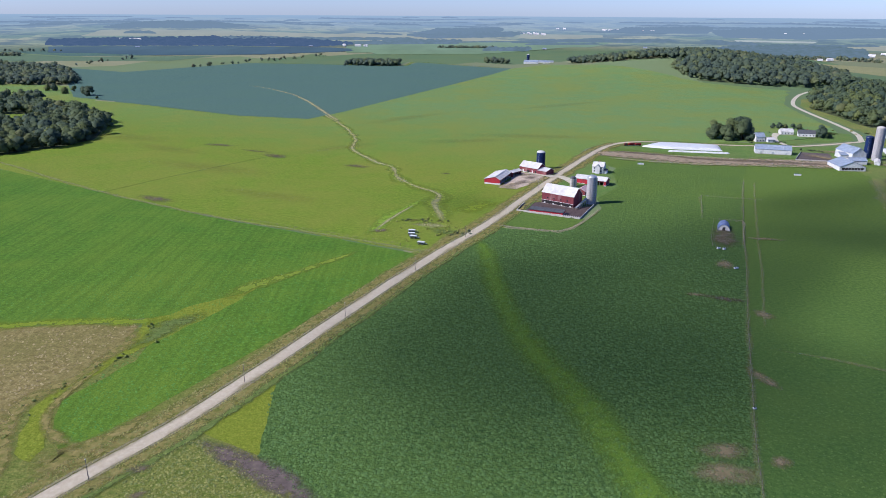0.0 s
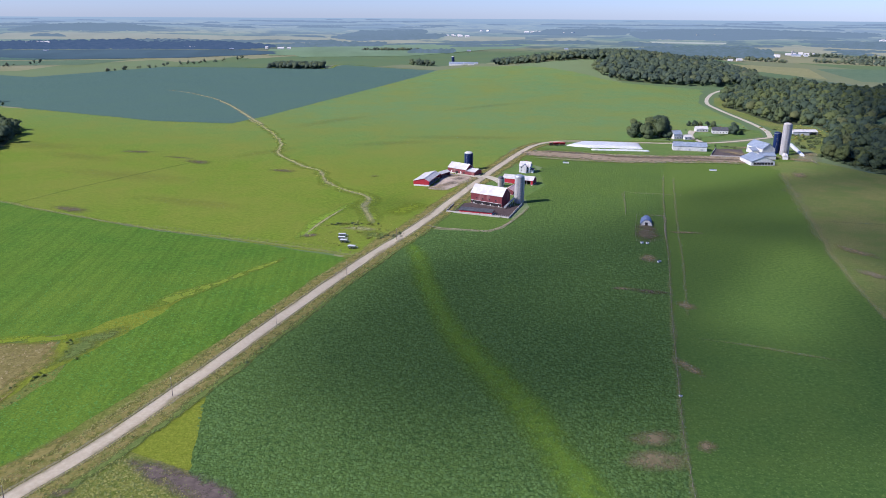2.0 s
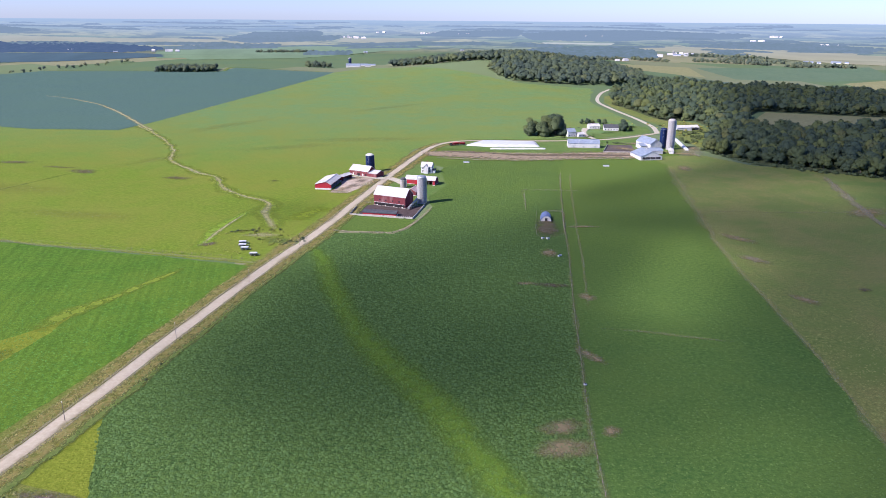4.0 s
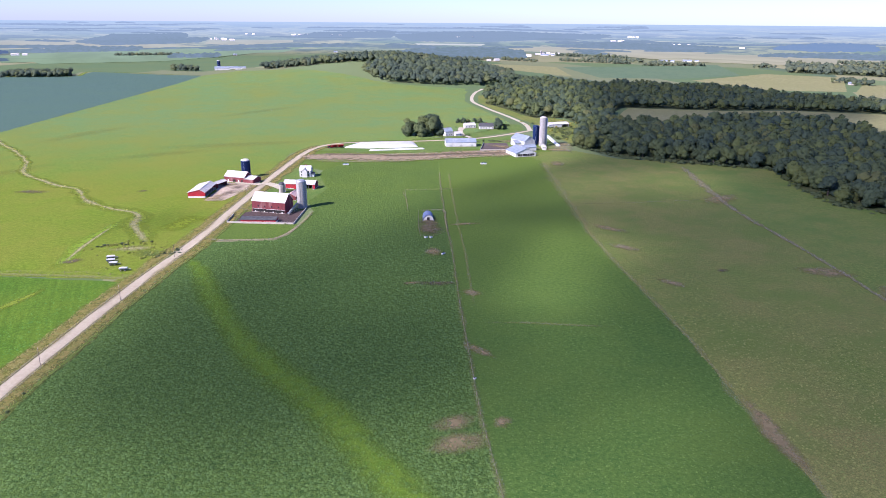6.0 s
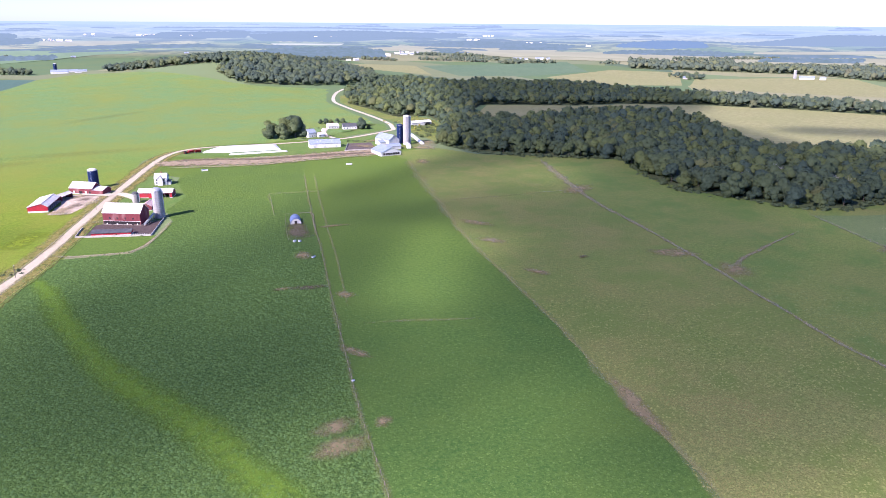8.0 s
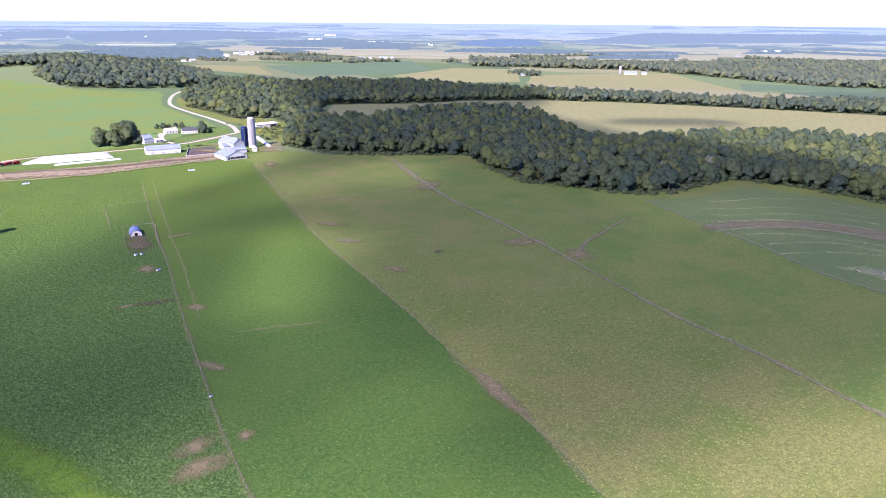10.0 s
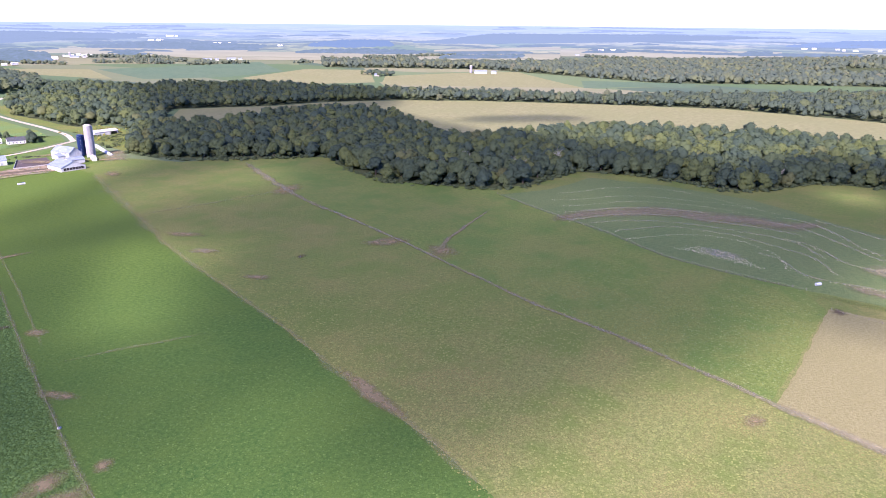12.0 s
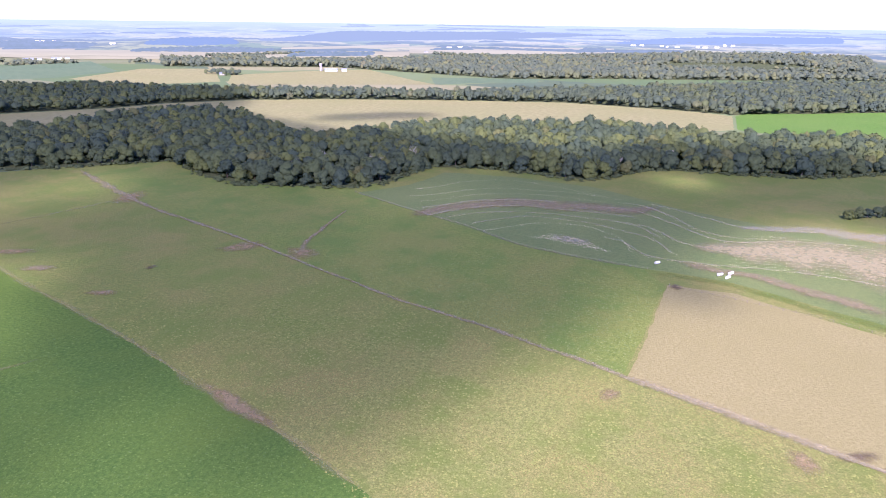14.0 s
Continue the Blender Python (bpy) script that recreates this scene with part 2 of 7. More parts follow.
M_WETSOIL = soft_patch("purplish_wet_soil", (0.08, 0.062, 0.056), (0.145, 0.114, 0.10), 0.5, 0.38, 0.85)
M_MARGIN = soft_patch("thin_grass_margin", (0.17, 0.19, 0.06), (0.25, 0.25, 0.10), 0.6, 0.45, 0.55)
M_BRIGHT = soft_patch("bright_bank_grass", (0.135, 0.22, 0.02), (0.19, 0.28, 0.032), 0.5, 0.45, 0.8)
M_WHITEDOTS = plain("pale_husks", (0.25, 0.23, 0.14), (0.37, 0.34, 0.23), 2.0)
M_ROAD = plain("pale_chip_road", (0.335, 0.285, 0.2), (0.4, 0.345, 0.25), 0.9, 0.9, 0.02, stain=(0.31, 0.262, 0.18))
M_GRAVEL = plain("white_gravel", (0.35, 0.315, 0.235), (0.44, 0.4, 0.315), 0.4, 0.95, 0.03, stain=(0.33, 0.29, 0.2))
M_CONCRETE = plain("pale_concrete", (0.3, 0.275, 0.25), (0.42, 0.385, 0.35), 0.5, 0.85, 0.02, stain=(0.17, 0.145, 0.12))
M_SILO = plain("grey_silo_staves", (0.27, 0.255, 0.25), (0.37, 0.35, 0.345), 1.2, 0.85, 0.03, stain=(0.21, 0.2, 0.195))
M_BLUE = plain("blue_enamel_steel", (0.008, 0.018, 0.065), (0.015, 0.03, 0.095), 0.8, 0.35, 0.01)
M_RED = plain("weathered_red_boards", (0.13, 0.028, 0.035), (0.2, 0.05, 0.055), 1.1, 0.85, 0.03, (6, 6, 0.3), stain=(0.28, 0.17, 0.16))
M_BRIGHTRED = plain("bright_red_sheet", (0.3, 0.018, 0.03), (0.38, 0.03, 0.04), 0.8, 0.5, 0.02, stain=(0.24, 0.05, 0.05))
M_WHITE = plain("white_painted_boards", (0.48, 0.47, 0.455), (0.6, 0.59, 0.575), 0.9, 0.6, 0.02, stain=(0.4, 0.38, 0.36))
M_ROOF = plain("white_metal_roof", (0.43, 0.41, 0.39), (0.53, 0.51, 0.485), 0.5, 0.5, 0.02, stain=(0.36, 0.32, 0.3))
M_GREYROOF = plain("blue_grey_metal_roof", (0.17, 0.205, 0.26), (0.245, 0.28, 0.335), 0.5, 0.45, 0.02, stain=(0.19, 0.205, 0.23))
M_DARKROOF = plain("dark_grey_roofing", (0.05, 0.053, 0.06), (0.085, 0.085, 0.092), 0.6, 0.7, 0.02)
M_FILM = plain("white_silage_film", (0.44, 0.44, 0.43), (0.54, 0.54, 0.53), 0.4, 0.4, 0.05, stain=(0.4, 0.38, 0.35))
# near-black panels in this colour stand in for the darkness inside openings
M_DARK = plain("painted_unlit_interior", (0.012, 0.011, 0.012), (0.03, 0.026, 0.026), 0.8, 0.9, 0.01)
M_GLASS = plain("window_glass", (0.02, 0.025, 0.03), (0.03, 0.035, 0.045), 0.5, 0.08, 0.0)
M_STEEL = plain("galvanised_steel", (0.32, 0.33, 0.34), (0.45, 0.46, 0.47), 1.0, 0.45, 0.01, metal=0.6)
M_HUT = plain("blue_grey_corrugated_steel", (0.10, 0.13, 0.22), (0.16, 0.19, 0.29), 0.8, 0.5, 0.02)
M_POLE = plain("grey_weathered_timber", (0.12, 0.10, 0.085), (0.2, 0.17, 0.145), 1.5, 0.9, 0.02)
M_TRACTOR = plain("red_machine_paint", (0.33, 0.02, 0.02), (0.42, 0.03, 0.03), 0.8, 0.4, 0.01)
M_RUBBER = plain("black_rubber", (0.015, 0.015, 0.015), (0.03, 0.03, 0.03), 2.0, 0.85, 0.01)
M_BARK = plain("grey_brown_bark", (0.09, 0.07, 0.055), (0.17, 0.145, 0.12), 1.2, 0.95, 0.06)
M_DEADWOOD = plain("bleached_dead_wood", (0.3, 0.28, 0.25), (0.42, 0.39, 0.36), 1.2, 0.95, 0.05)
M_LEAF = leaf_stuff("broadleaf_foliage", (0.064, 0.098, 0.068), (0.114, 0.146, 0.058), (0.122, 0.148, 0.068))
# paler, bluer copies of the foliage: distance haze is in the leaf colours
M_FARLEAF = leaf_stuff("haze_tinted_far_foliage", (0.07, 0.102, 0.078), (0.104, 0.134, 0.072), (0.108, 0.134, 0.078))
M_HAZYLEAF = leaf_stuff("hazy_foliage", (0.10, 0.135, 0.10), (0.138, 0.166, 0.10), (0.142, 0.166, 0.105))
M_SHRUB = leaf_stuff("weedy_shrub", (0.16, 0.2, 0.05), (0.26, 0.28, 0.08), (0.27, 0.28, 0.09), 0.2)

# ---- ground ----
def far_rise(r):
    s = np.clip((r - 1500.0) / 3300.0, 0, None)
    return 97.0 * s ** 1.35


HILLS = [(520, 1560, 150, 34.0), (640, 1380, 110, 10.0), (2230, 1760, 170, 16.0), (-1150, 3100, 420, 26.0), (2450, 20, 260, 14.0)]


def height(x, y):
    z = far_rise(np.hypot(x, y))
    for hx, hy, s, a in HILLS:
        z = z + a * np.exp(-((x - hx) ** 2 + (y - hy) ** 2) / (2.0 * s * s))
    return z


def mesh_from(name, verts, faces, mat, parent=None, smooth=False):
    me = bpy.data.meshes.new(name)
    me.from_pydata([tuple(v) for v in verts], [], [tuple(f) for f in faces])
    me.materials.append(mat)
    if smooth:
        me.polygons.foreach_set("use_smooth", [True] * len(me.polygons))
    me.update()
    ob = new(name, me)
    if parent:
        ob.parent = parent
    return ob


def polar_sheet(name, radii, mat, lift=0.0, steps=240):
    vs, fs = [], []
    for r in radii:
        for k in range(steps):
            a = 2 * math.pi * k / steps
            x, y = r * math.cos(a), r * math.sin(a)
            vs.append((x, y, float(height(x, y)) + lift))
    for i in range(len(radii) - 1):
        for k in range(steps):
            a, b = i * steps + k, i * steps + (k + 1) % steps
            fs.append((a, b, b + steps, a + steps))
    if radii[0] < 30:
        fs.append(tuple(range(steps)))
    return mesh_from(name, vs, fs, mat, smooth=True)


RADII = [20, 60, 120, 200, 320, 450, 600, 750, 900] + [1000 + 60 * i for i in range(64)] + [4850]
# ground colours change with the parcels that people farm
def parcels(name):
    m, nt, b = nodes_of(name, 0.95)
    tc = nt.nodes.new("ShaderNodeTexCoord")
    mp = nt.nodes.new("ShaderNodeMapping")
    mp.inputs["Rotation"].default_value, mp.inputs["Scale"].default_value = (0, 0, radians(22)), (1.0, 0.45, 1.0)
    v = nt.nodes.new("ShaderNodeTexVoronoi")
    v.distance, v.inputs["Scale"].default_value, v.inputs["Randomness"].default_value = "CHEBYCHEV", 0.0034, 0.75
    nt.links.new(tc.outputs["Object"], mp.inputs[0])
    nt.links.new(mp.outputs[0], v.inputs["Vector"])
    sep = nt.nodes.new("ShaderNodeSeparateColor")
    nt.links.new(v.outputs["Color"], sep.inputs[0])
    c = ramp(nt, sep.outputs[0], [(0.0, (0.085, 0.13, 0.06)), (0.3, (0.12, 0.16, 0.075)), (0.5, (0.07, 0.105, 0.07)), (0.68, (0.2, 0.195, 0.11)), (0.85, (0.14, 0.155, 0.085))])
    nt.nodes[-1].color_ramp.interpolation = "CONSTANT"
    c = mixed(nt, ramp(nt, noise_node(nt, 0.01, 5.0), [(0.4, 0.0), (0.7, 0.4)]), c, (0.12, 0.14, 0.05))
    nt.links.new(c, b.inputs["Base Color"])
    bumped(nt, b, noise_node(nt, 0.1, 4.0), 1.0, 0.4)
    return m


M_PARCELS = parcels("farmed_parcels")


def distance_glow(name):
    """Far country that glows, haze painted in: pale and dark parcels and woods, greener near, bluer far (attribute far:
    0 to 1).
    """
    m, nt, b = nodes_of(name, 1.0)
    tc = nt.nodes.new("ShaderNodeTexCoord")
    mp = nt.nodes.new("ShaderNodeMapping")
    mp.inputs["Rotation"].default_value, mp.inputs["Scale"].default_value = (0, 0, radians(12)), (1.0, 0.6, 1.0)
    sway = nt.nodes.new("ShaderNodeTexNoise")
    sway.inputs["Scale"].default_value, sway.inputs["Detail"].default_value = 0.006, 4.0
    nt.links.new(tc.outputs["Object"], sway.inputs[0])
    shift = nt.nodes.new("ShaderNodeVectorMath")
    shift.operation = "MULTIPLY_ADD"
    shift.inputs[1].default_value = (240, 240, 0)
    nt.links.new(sway.outputs["Color"], shift.inputs[0])
    nt.links.new(tc.outputs["Object"], shift.inputs[2])
    v = nt.nodes.new("ShaderNodeTexVoronoi")
    v.distance, v.inputs["Scale"].default_value, v.inputs["Randomness"].default_value = "CHEBYCHEV", 0.0055, 0.85
    nt.links.new(shift.outputs[0], mp.inputs[0])
    nt.links.new(mp.outputs[0], v.inputs["Vector"])
    sep = nt.nodes.new("ShaderNodeSeparateColor")
    nt.links.new(v.outputs["Color"], sep.inputs[0])
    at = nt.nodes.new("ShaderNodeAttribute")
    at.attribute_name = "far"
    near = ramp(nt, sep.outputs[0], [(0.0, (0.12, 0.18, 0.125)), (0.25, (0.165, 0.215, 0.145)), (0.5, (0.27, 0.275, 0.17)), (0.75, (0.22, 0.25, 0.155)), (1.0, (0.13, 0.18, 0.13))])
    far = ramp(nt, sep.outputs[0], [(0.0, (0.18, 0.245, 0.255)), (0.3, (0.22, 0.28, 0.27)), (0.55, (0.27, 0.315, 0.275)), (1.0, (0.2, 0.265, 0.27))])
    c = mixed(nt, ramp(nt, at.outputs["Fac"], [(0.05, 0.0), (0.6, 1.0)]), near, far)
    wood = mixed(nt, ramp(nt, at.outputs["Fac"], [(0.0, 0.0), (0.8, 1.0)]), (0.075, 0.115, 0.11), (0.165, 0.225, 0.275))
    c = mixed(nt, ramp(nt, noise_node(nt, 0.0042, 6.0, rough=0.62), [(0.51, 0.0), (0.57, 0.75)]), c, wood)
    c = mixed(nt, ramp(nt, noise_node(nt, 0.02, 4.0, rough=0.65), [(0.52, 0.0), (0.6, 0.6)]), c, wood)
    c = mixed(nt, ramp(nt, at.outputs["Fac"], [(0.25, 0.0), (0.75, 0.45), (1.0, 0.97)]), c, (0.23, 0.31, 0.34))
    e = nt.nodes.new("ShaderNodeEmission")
    nt.links.new(c, e.inputs[0])
    rim = nt.nodes.new("ShaderNodeMath")
    rim.operation, rim.inputs[1].default_value = "MULTIPLY", 8.0
    nt.links.new(at.outputs["Fac"], rim.inputs[0])
    rim.use_clamp = True
    tr = nt.nodes.new("ShaderNodeBsdfTransparent")
    mx = nt.nodes.new("ShaderNodeMixShader")
    nt.links.new(rim.outputs[0], mx.inputs[0])
    nt.links.new(tr.outputs[0], mx.inputs[1])
    nt.links.new(e.outputs[0], mx.inputs[2])
    nt.links.new(mx.outputs[0], nt.nodes["Material Output"].inputs["Surface"])
    return m


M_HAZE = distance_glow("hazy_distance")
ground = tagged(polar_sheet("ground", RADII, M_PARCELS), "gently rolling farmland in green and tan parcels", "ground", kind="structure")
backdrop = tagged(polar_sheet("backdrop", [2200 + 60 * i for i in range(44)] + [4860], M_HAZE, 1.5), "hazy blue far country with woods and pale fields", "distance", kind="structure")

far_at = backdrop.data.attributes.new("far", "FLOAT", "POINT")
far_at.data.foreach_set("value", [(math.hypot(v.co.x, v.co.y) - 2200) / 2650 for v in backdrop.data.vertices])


# ---- sheets, strips and patches that lie on the ground ----
def inside(px, py, poly):
    c = np.zeros(np.shape(px), bool)
    n = len(poly)
    for i in range(n):
        (x1, y1), (x2, y2) = poly[i], poly[(i + 1) % n]
        if y1 == y2:
            continue
        c ^= ((y1 > py) != (y2 > py)) & (px < (x2 - x1) * (py - y1) / (y2 - y1) + x1)
    return c


def frayed(poly, step=5.0, rag=0.8, closed=True):
    out = []
    n = len(poly)
    for i in range(n if closed else n - 1):
        a, b = Vector(poly[i]), Vector(poly[(i + 1) % n])
        d = b - a
        k = max(1, int(d.length / step))
        side = Vector((-d.y, d.x)).normalized()
        for j in range(k):
            p = a + d * (j / k)
            q = rag * (noise.noise((p.x * 0.13, p.y * 0.13, 3.0)) + 0.6 * noise.noise((p.x * 0.5, p.y * 0.5, 9.0)))
            out.append(p + side * q)
    return out


def field(name, poly, z, mat, label, rag=0.8, step=5.0, category="field"):
    """A field's sheet inside its boundary, draped over the ground."""
    bm = bmesh.new()
    ring = [bm.verts.new((p.x, p.y, 0)) for p in frayed(poly, step, rag)]
    edges = [bm.edges.new((ring[i], ring[(i + 1) % len(ring)])) for i in range(len(ring))]
    bmesh.ops.triangle_fill(bm, use_beauty=True, use_dissolve=False, edges=edges, normal=(0, 0, 1))
    for v in bm.verts:
        v.co.z = float(height(v.co.x, v.co.y)) + z
    bmesh.ops.recalc_face_normals(bm, faces=bm.faces)
    if sum(f.normal.z for f in bm.faces) < 0:
        bmesh.ops.reverse_faces(bm, faces=bm.faces)
    me = bpy.data.meshes.new(name)
    bm.to_mesh(me)
    bm.free()
    me.materials.append(mat)
    return tagged(new(name, me), label, category, kind="structure")


def smoothed(pts, step=4.0):
    """A gliding line through the given points."""
    p = [Vector(q) for q in pts]
    p = [2 * p[0] - p[1]] + p + [2 * p[-1] - p[-2]]
    out = []
    for i in range(1, len(p) - 2):
        a, b, c, d = p[i - 1:i + 3]
        k = max(2, int((c - b).length / step))
        for j in range(k):
            t = j / k
            out.append(0.5 * (2 * b + (c - a) * t + (2 * a - 5 * b + 4 * c - d) * t * t + (3 * b - a - 3 * c + d) * t ** 3))
    out.append(p[-2])
    return out


LAYER = [0]


def layered(z):
    """Each sheet lies a few millimetres over the one before."""
    LAYER[0] += 1
    return z + 0.004 * LAYER[0]


def strip(name, pts, width, z, mat, label, category="strip", kind="structure", cols=5, crown=0.0, wander=0.0, step=4.0):
    """A band along a line. width: one number or one for each point. It carries the attribute fade."""
    line = smoothed(pts, step)
    z = layered(z)
    ws = [width] * len(pts) if isinstance(width, (int, float)) else list(width)
    n = len(line)
    vs, fs, fade = [], [], []
    for i, p in enumerate(line):
        d = (line[min(i + 1, n - 1)] - line[max(i - 1, 0)]).normalized()
        side = Vector((-d.y, d.x))
        w = float(np.interp(i / (n - 1), np.linspace(0, 1, len(ws)), ws)) / 2
        if wander:
            w *= 1 + wander * noise.noise((p.x * 0.08, p.y * 0.08, 1.0))
            p = p + side * (wander * w * noise.noise((p.x * 0.05, p.y * 0.05, 5.0)))
        end = min(1.0, i / 3, (n - 1 - i) / 3)
        for k in range(cols):
            u = 2 * k / (cols - 1) - 1
            q = p + side * (u * w)
            vs.append((q.x, q.y, float(height(q.x, q.y)) + z + crown * (1 - u * u)))
            fade.append((1 - abs(u)) * end)
    for i in range(n - 1):
        for k in range(cols - 1):
            a = i * cols + k
            fs.append((a, a + cols, a + cols + 1, a + 1))
    ob = mesh_from(name, vs, [f[::-1] for f in fs], mat)
    at = ob.data.attributes.new("fade", "FLOAT", "POINT")
    at.data.foreach_set("value", fade)
    return tagged(ob, label, category, kind=kind)


def patch(name, x, y, rx, ry, turn, z, mat, label, category="patch"):
    """A rounded, uneven patch on the ground; it frays towards the rim."""
    z = layered(z)
    vs, fs, fade = [(x, y, float(height(x, y)) + z)], [], [1.0]
    rings, seg = 5, 28
    ca, sa = math.cos(radians(turn)), math.sin(radians(turn))
    for i in range(1, rings + 1):
        for k in range(seg):
            a = 2 * math.pi * k / seg
            w = 1 + 0.28 * noise.noise((math.cos(a) * 1.3 + x, math.sin(a) * 1.3 + y, 2.0)) + 0.16 * noise.noise((math.cos(a) * 3 + y, math.sin(a) * 3 + x, 4.0))
            u, v = rx * w * i / rings * math.cos(a), ry * w * i / rings * math.sin(a)
            px, py = x + u * ca - v * sa, y + u * sa + v * ca
            vs.append((px, py, float(height(px, py)) + z))
            fade.append(1 - i / rings)
    for k in range(seg):
        fs.append((0, 1 + k, 1 + (k + 1) % seg))
    for i in range(rings - 1):
        for k in range(seg):
            a, b = 1 + i * seg + k, 1 + i * seg + (k + 1) % seg
            fs.append((a, a + seg, b + seg, b))
    ob = mesh_from(name, vs, fs, mat)
    at = ob.data.attributes.new("fade", "FLOAT", "POINT")
    at.data.foreach_set("value", fade)
    return tagged(ob, label, category, kind="structure")


ROAD = [(-160, 40), (-130, 97), (-101, 152.6), (-80.1, 186.3), (-62.5, 222), (-42.4, 265.8), (-24.3, 304.3), (-4, 345.6), (27.1, 405.3), (55.6, 467.3), (86.7, 534.9), (118.2, 600.1), (150, 660), (172, 684), (200, 691), (262, 677), (292, 672), (336, 671), (376, 683), (412, 698.5)]
ROAD_FAR = [(412, 698.5), (433, 748), (448, 818), (464, 914), (484, 998), (532, 1092), (577, 1151), (640, 1200)]

field("roadside", [(-190, 40), (-150, 130), (-135, 190), (-120, 255), (-60, 300), (-14, 352), (20, 420), (48, 480), (78, 545), (108, 606), (150, 680), (175, 660), (128, 590), (100, 520), (66, 460), (40, 405), (14, 350), (-30, 255), (-30, 150), (-40, 60), (-120, 20)], 0.03, M_VERGE, "rough roadside grass with dry patches", 1.5, category="grass")
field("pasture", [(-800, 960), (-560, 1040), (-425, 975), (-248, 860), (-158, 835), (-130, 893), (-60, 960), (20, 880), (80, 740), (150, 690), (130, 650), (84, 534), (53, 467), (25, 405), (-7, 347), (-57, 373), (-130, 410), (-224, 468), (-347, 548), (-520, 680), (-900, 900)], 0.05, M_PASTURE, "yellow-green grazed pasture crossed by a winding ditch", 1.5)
field("green_field", [(-520, 680), (-347, 548), (-224, 468), (-130, 408), (-57, 371.5), (-11.5, 346), (-46, 279.5), (-77, 221), (-98, 181), (-109, 173), (-115, 180.5), (-121, 199.6), (-109, 227), (-110, 245), (-111.5, 266.6), (-132, 262), (-175, 257), (-420, 270), (-800, 500)], 0.08, M_CROP_LEFT, "bright green drilled crop beside the road", 1.2)
field("maize_field", [(-820, 1566), (-536, 1045), (-425, 975), (-248, 860), (-158, 835), (-130, 890), (-5, 1216), (149, 1617), (-63, 1788), (-99, 1690), (-232, 1709), (-462, 1732), (-649, 1480)], 0.2, M_MAIZE, "dark blue-green standing crop in a large field", 1.5, 10)
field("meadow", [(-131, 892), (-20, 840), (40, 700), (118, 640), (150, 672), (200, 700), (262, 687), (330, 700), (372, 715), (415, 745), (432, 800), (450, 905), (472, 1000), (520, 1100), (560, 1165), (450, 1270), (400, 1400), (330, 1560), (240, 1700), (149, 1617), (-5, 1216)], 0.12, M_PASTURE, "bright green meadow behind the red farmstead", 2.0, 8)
field("dry_grass_field", [(-173, 254), (-149, 258), (-121, 258), (-119, 240), (-125, 216), (-133, 198), (-128, 177), (-121, 161), (-138, 125), (-170, 70), (-420, 120), (-420, 262)], 0.07, M_TAN, "dry tan grass field with dark weeds", 1.5)
field("farm_grass", [(118, 520), (140, 566), (120, 600), (150, 690), (200, 700), (345, 680), (400, 620), (352, 560), (330, 540), (228, 528), (160, 500)], 0.04, M_GRAZED, "rough green grass round the bare soil strip", 1.0, category="grass")
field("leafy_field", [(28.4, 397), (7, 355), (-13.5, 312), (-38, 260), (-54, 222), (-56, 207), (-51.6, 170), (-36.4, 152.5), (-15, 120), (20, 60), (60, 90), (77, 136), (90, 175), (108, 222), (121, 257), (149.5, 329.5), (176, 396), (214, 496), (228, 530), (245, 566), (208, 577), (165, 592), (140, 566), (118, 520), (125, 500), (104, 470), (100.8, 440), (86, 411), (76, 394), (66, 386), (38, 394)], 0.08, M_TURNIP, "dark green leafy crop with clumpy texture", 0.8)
field("grazed_field", [(60, 90), (77, 136), (90, 175), (108, 222), (121, 257), (149.5, 329.5), (176, 396), (214, 496), (228, 530), (245, 566), (312, 553), (330, 540), (325.3, 530), (258, 375), (240, 336), (223, 290), (206, 240), (195, 208), (184, 179), (173, 152), (167.5, 138), (158.5, 111), (152, 95), (141, 72), (120, 30), (20, 0), (20, 60)], 0.06, M_GRAZED, "mid-green grazed field, drift painted yellower towards the sunlit patch", 0.8)
field("olive_field", [(330, 556), (325.3, 530), (258, 375), (240, 336), (223, 290), (206, 240), (195, 208), (184, 179), (173, 152), (167.5, 138), (158.5, 111), (152, 95), (141, 72), (120, 30), (80, -40), (120, -250), (500, -420), (720, -300), (700, -145), (640, -80), (640, 40), (570, 90), (580, 175), (570, 225), (500, 235), (470, 260), (445, 320), (465, 372), (500, 430), (470, 470), (400, 520), (385, 570), (350, 575)], 0.05, M_OLIVE, "olive-green pasture with thin worn patches", 0.9)
field("upper_pasture", [(428, 468), (360, 343), (324, 249), (302.5, 198), (288.6, 166), (257, 80.6), (233, 18), (280, 13), (333, 10), (354, 22), (361, 63), (370, 92), (395, 131), (417, 176), (447, 232), (462, 245), (447, 320), (462, 372), (497, 430), (470, 465)], 0.07, M_UPPER, "greener pasture above the cattle path", 0.9)
field("strip_crop_field", [(446, 230), (480, 208), (515, 200), (540, 198), (545, 142), (533, 74.5), (490, 11.6), (470, -33), (450, -102), (440, -180), (290, -140), (318, -79), (349, -21), (354, 10.6), (354, 24), (360, 63), (369, 92), (393, 131), (416, 176)], 0.09, M_STRIPCROP, "dark green crop in curved strips", 1.0)
field("brown_field", [(333.6, 9), (334.5, -21), (318, -50), (305, -77), (285, -140), (150, -160), (201, -58), (206, -49), (219, -19), (233, 16), (280, 12)], 0.09, M_BROWN, "pale brown grazed-off pasture", 1.0)
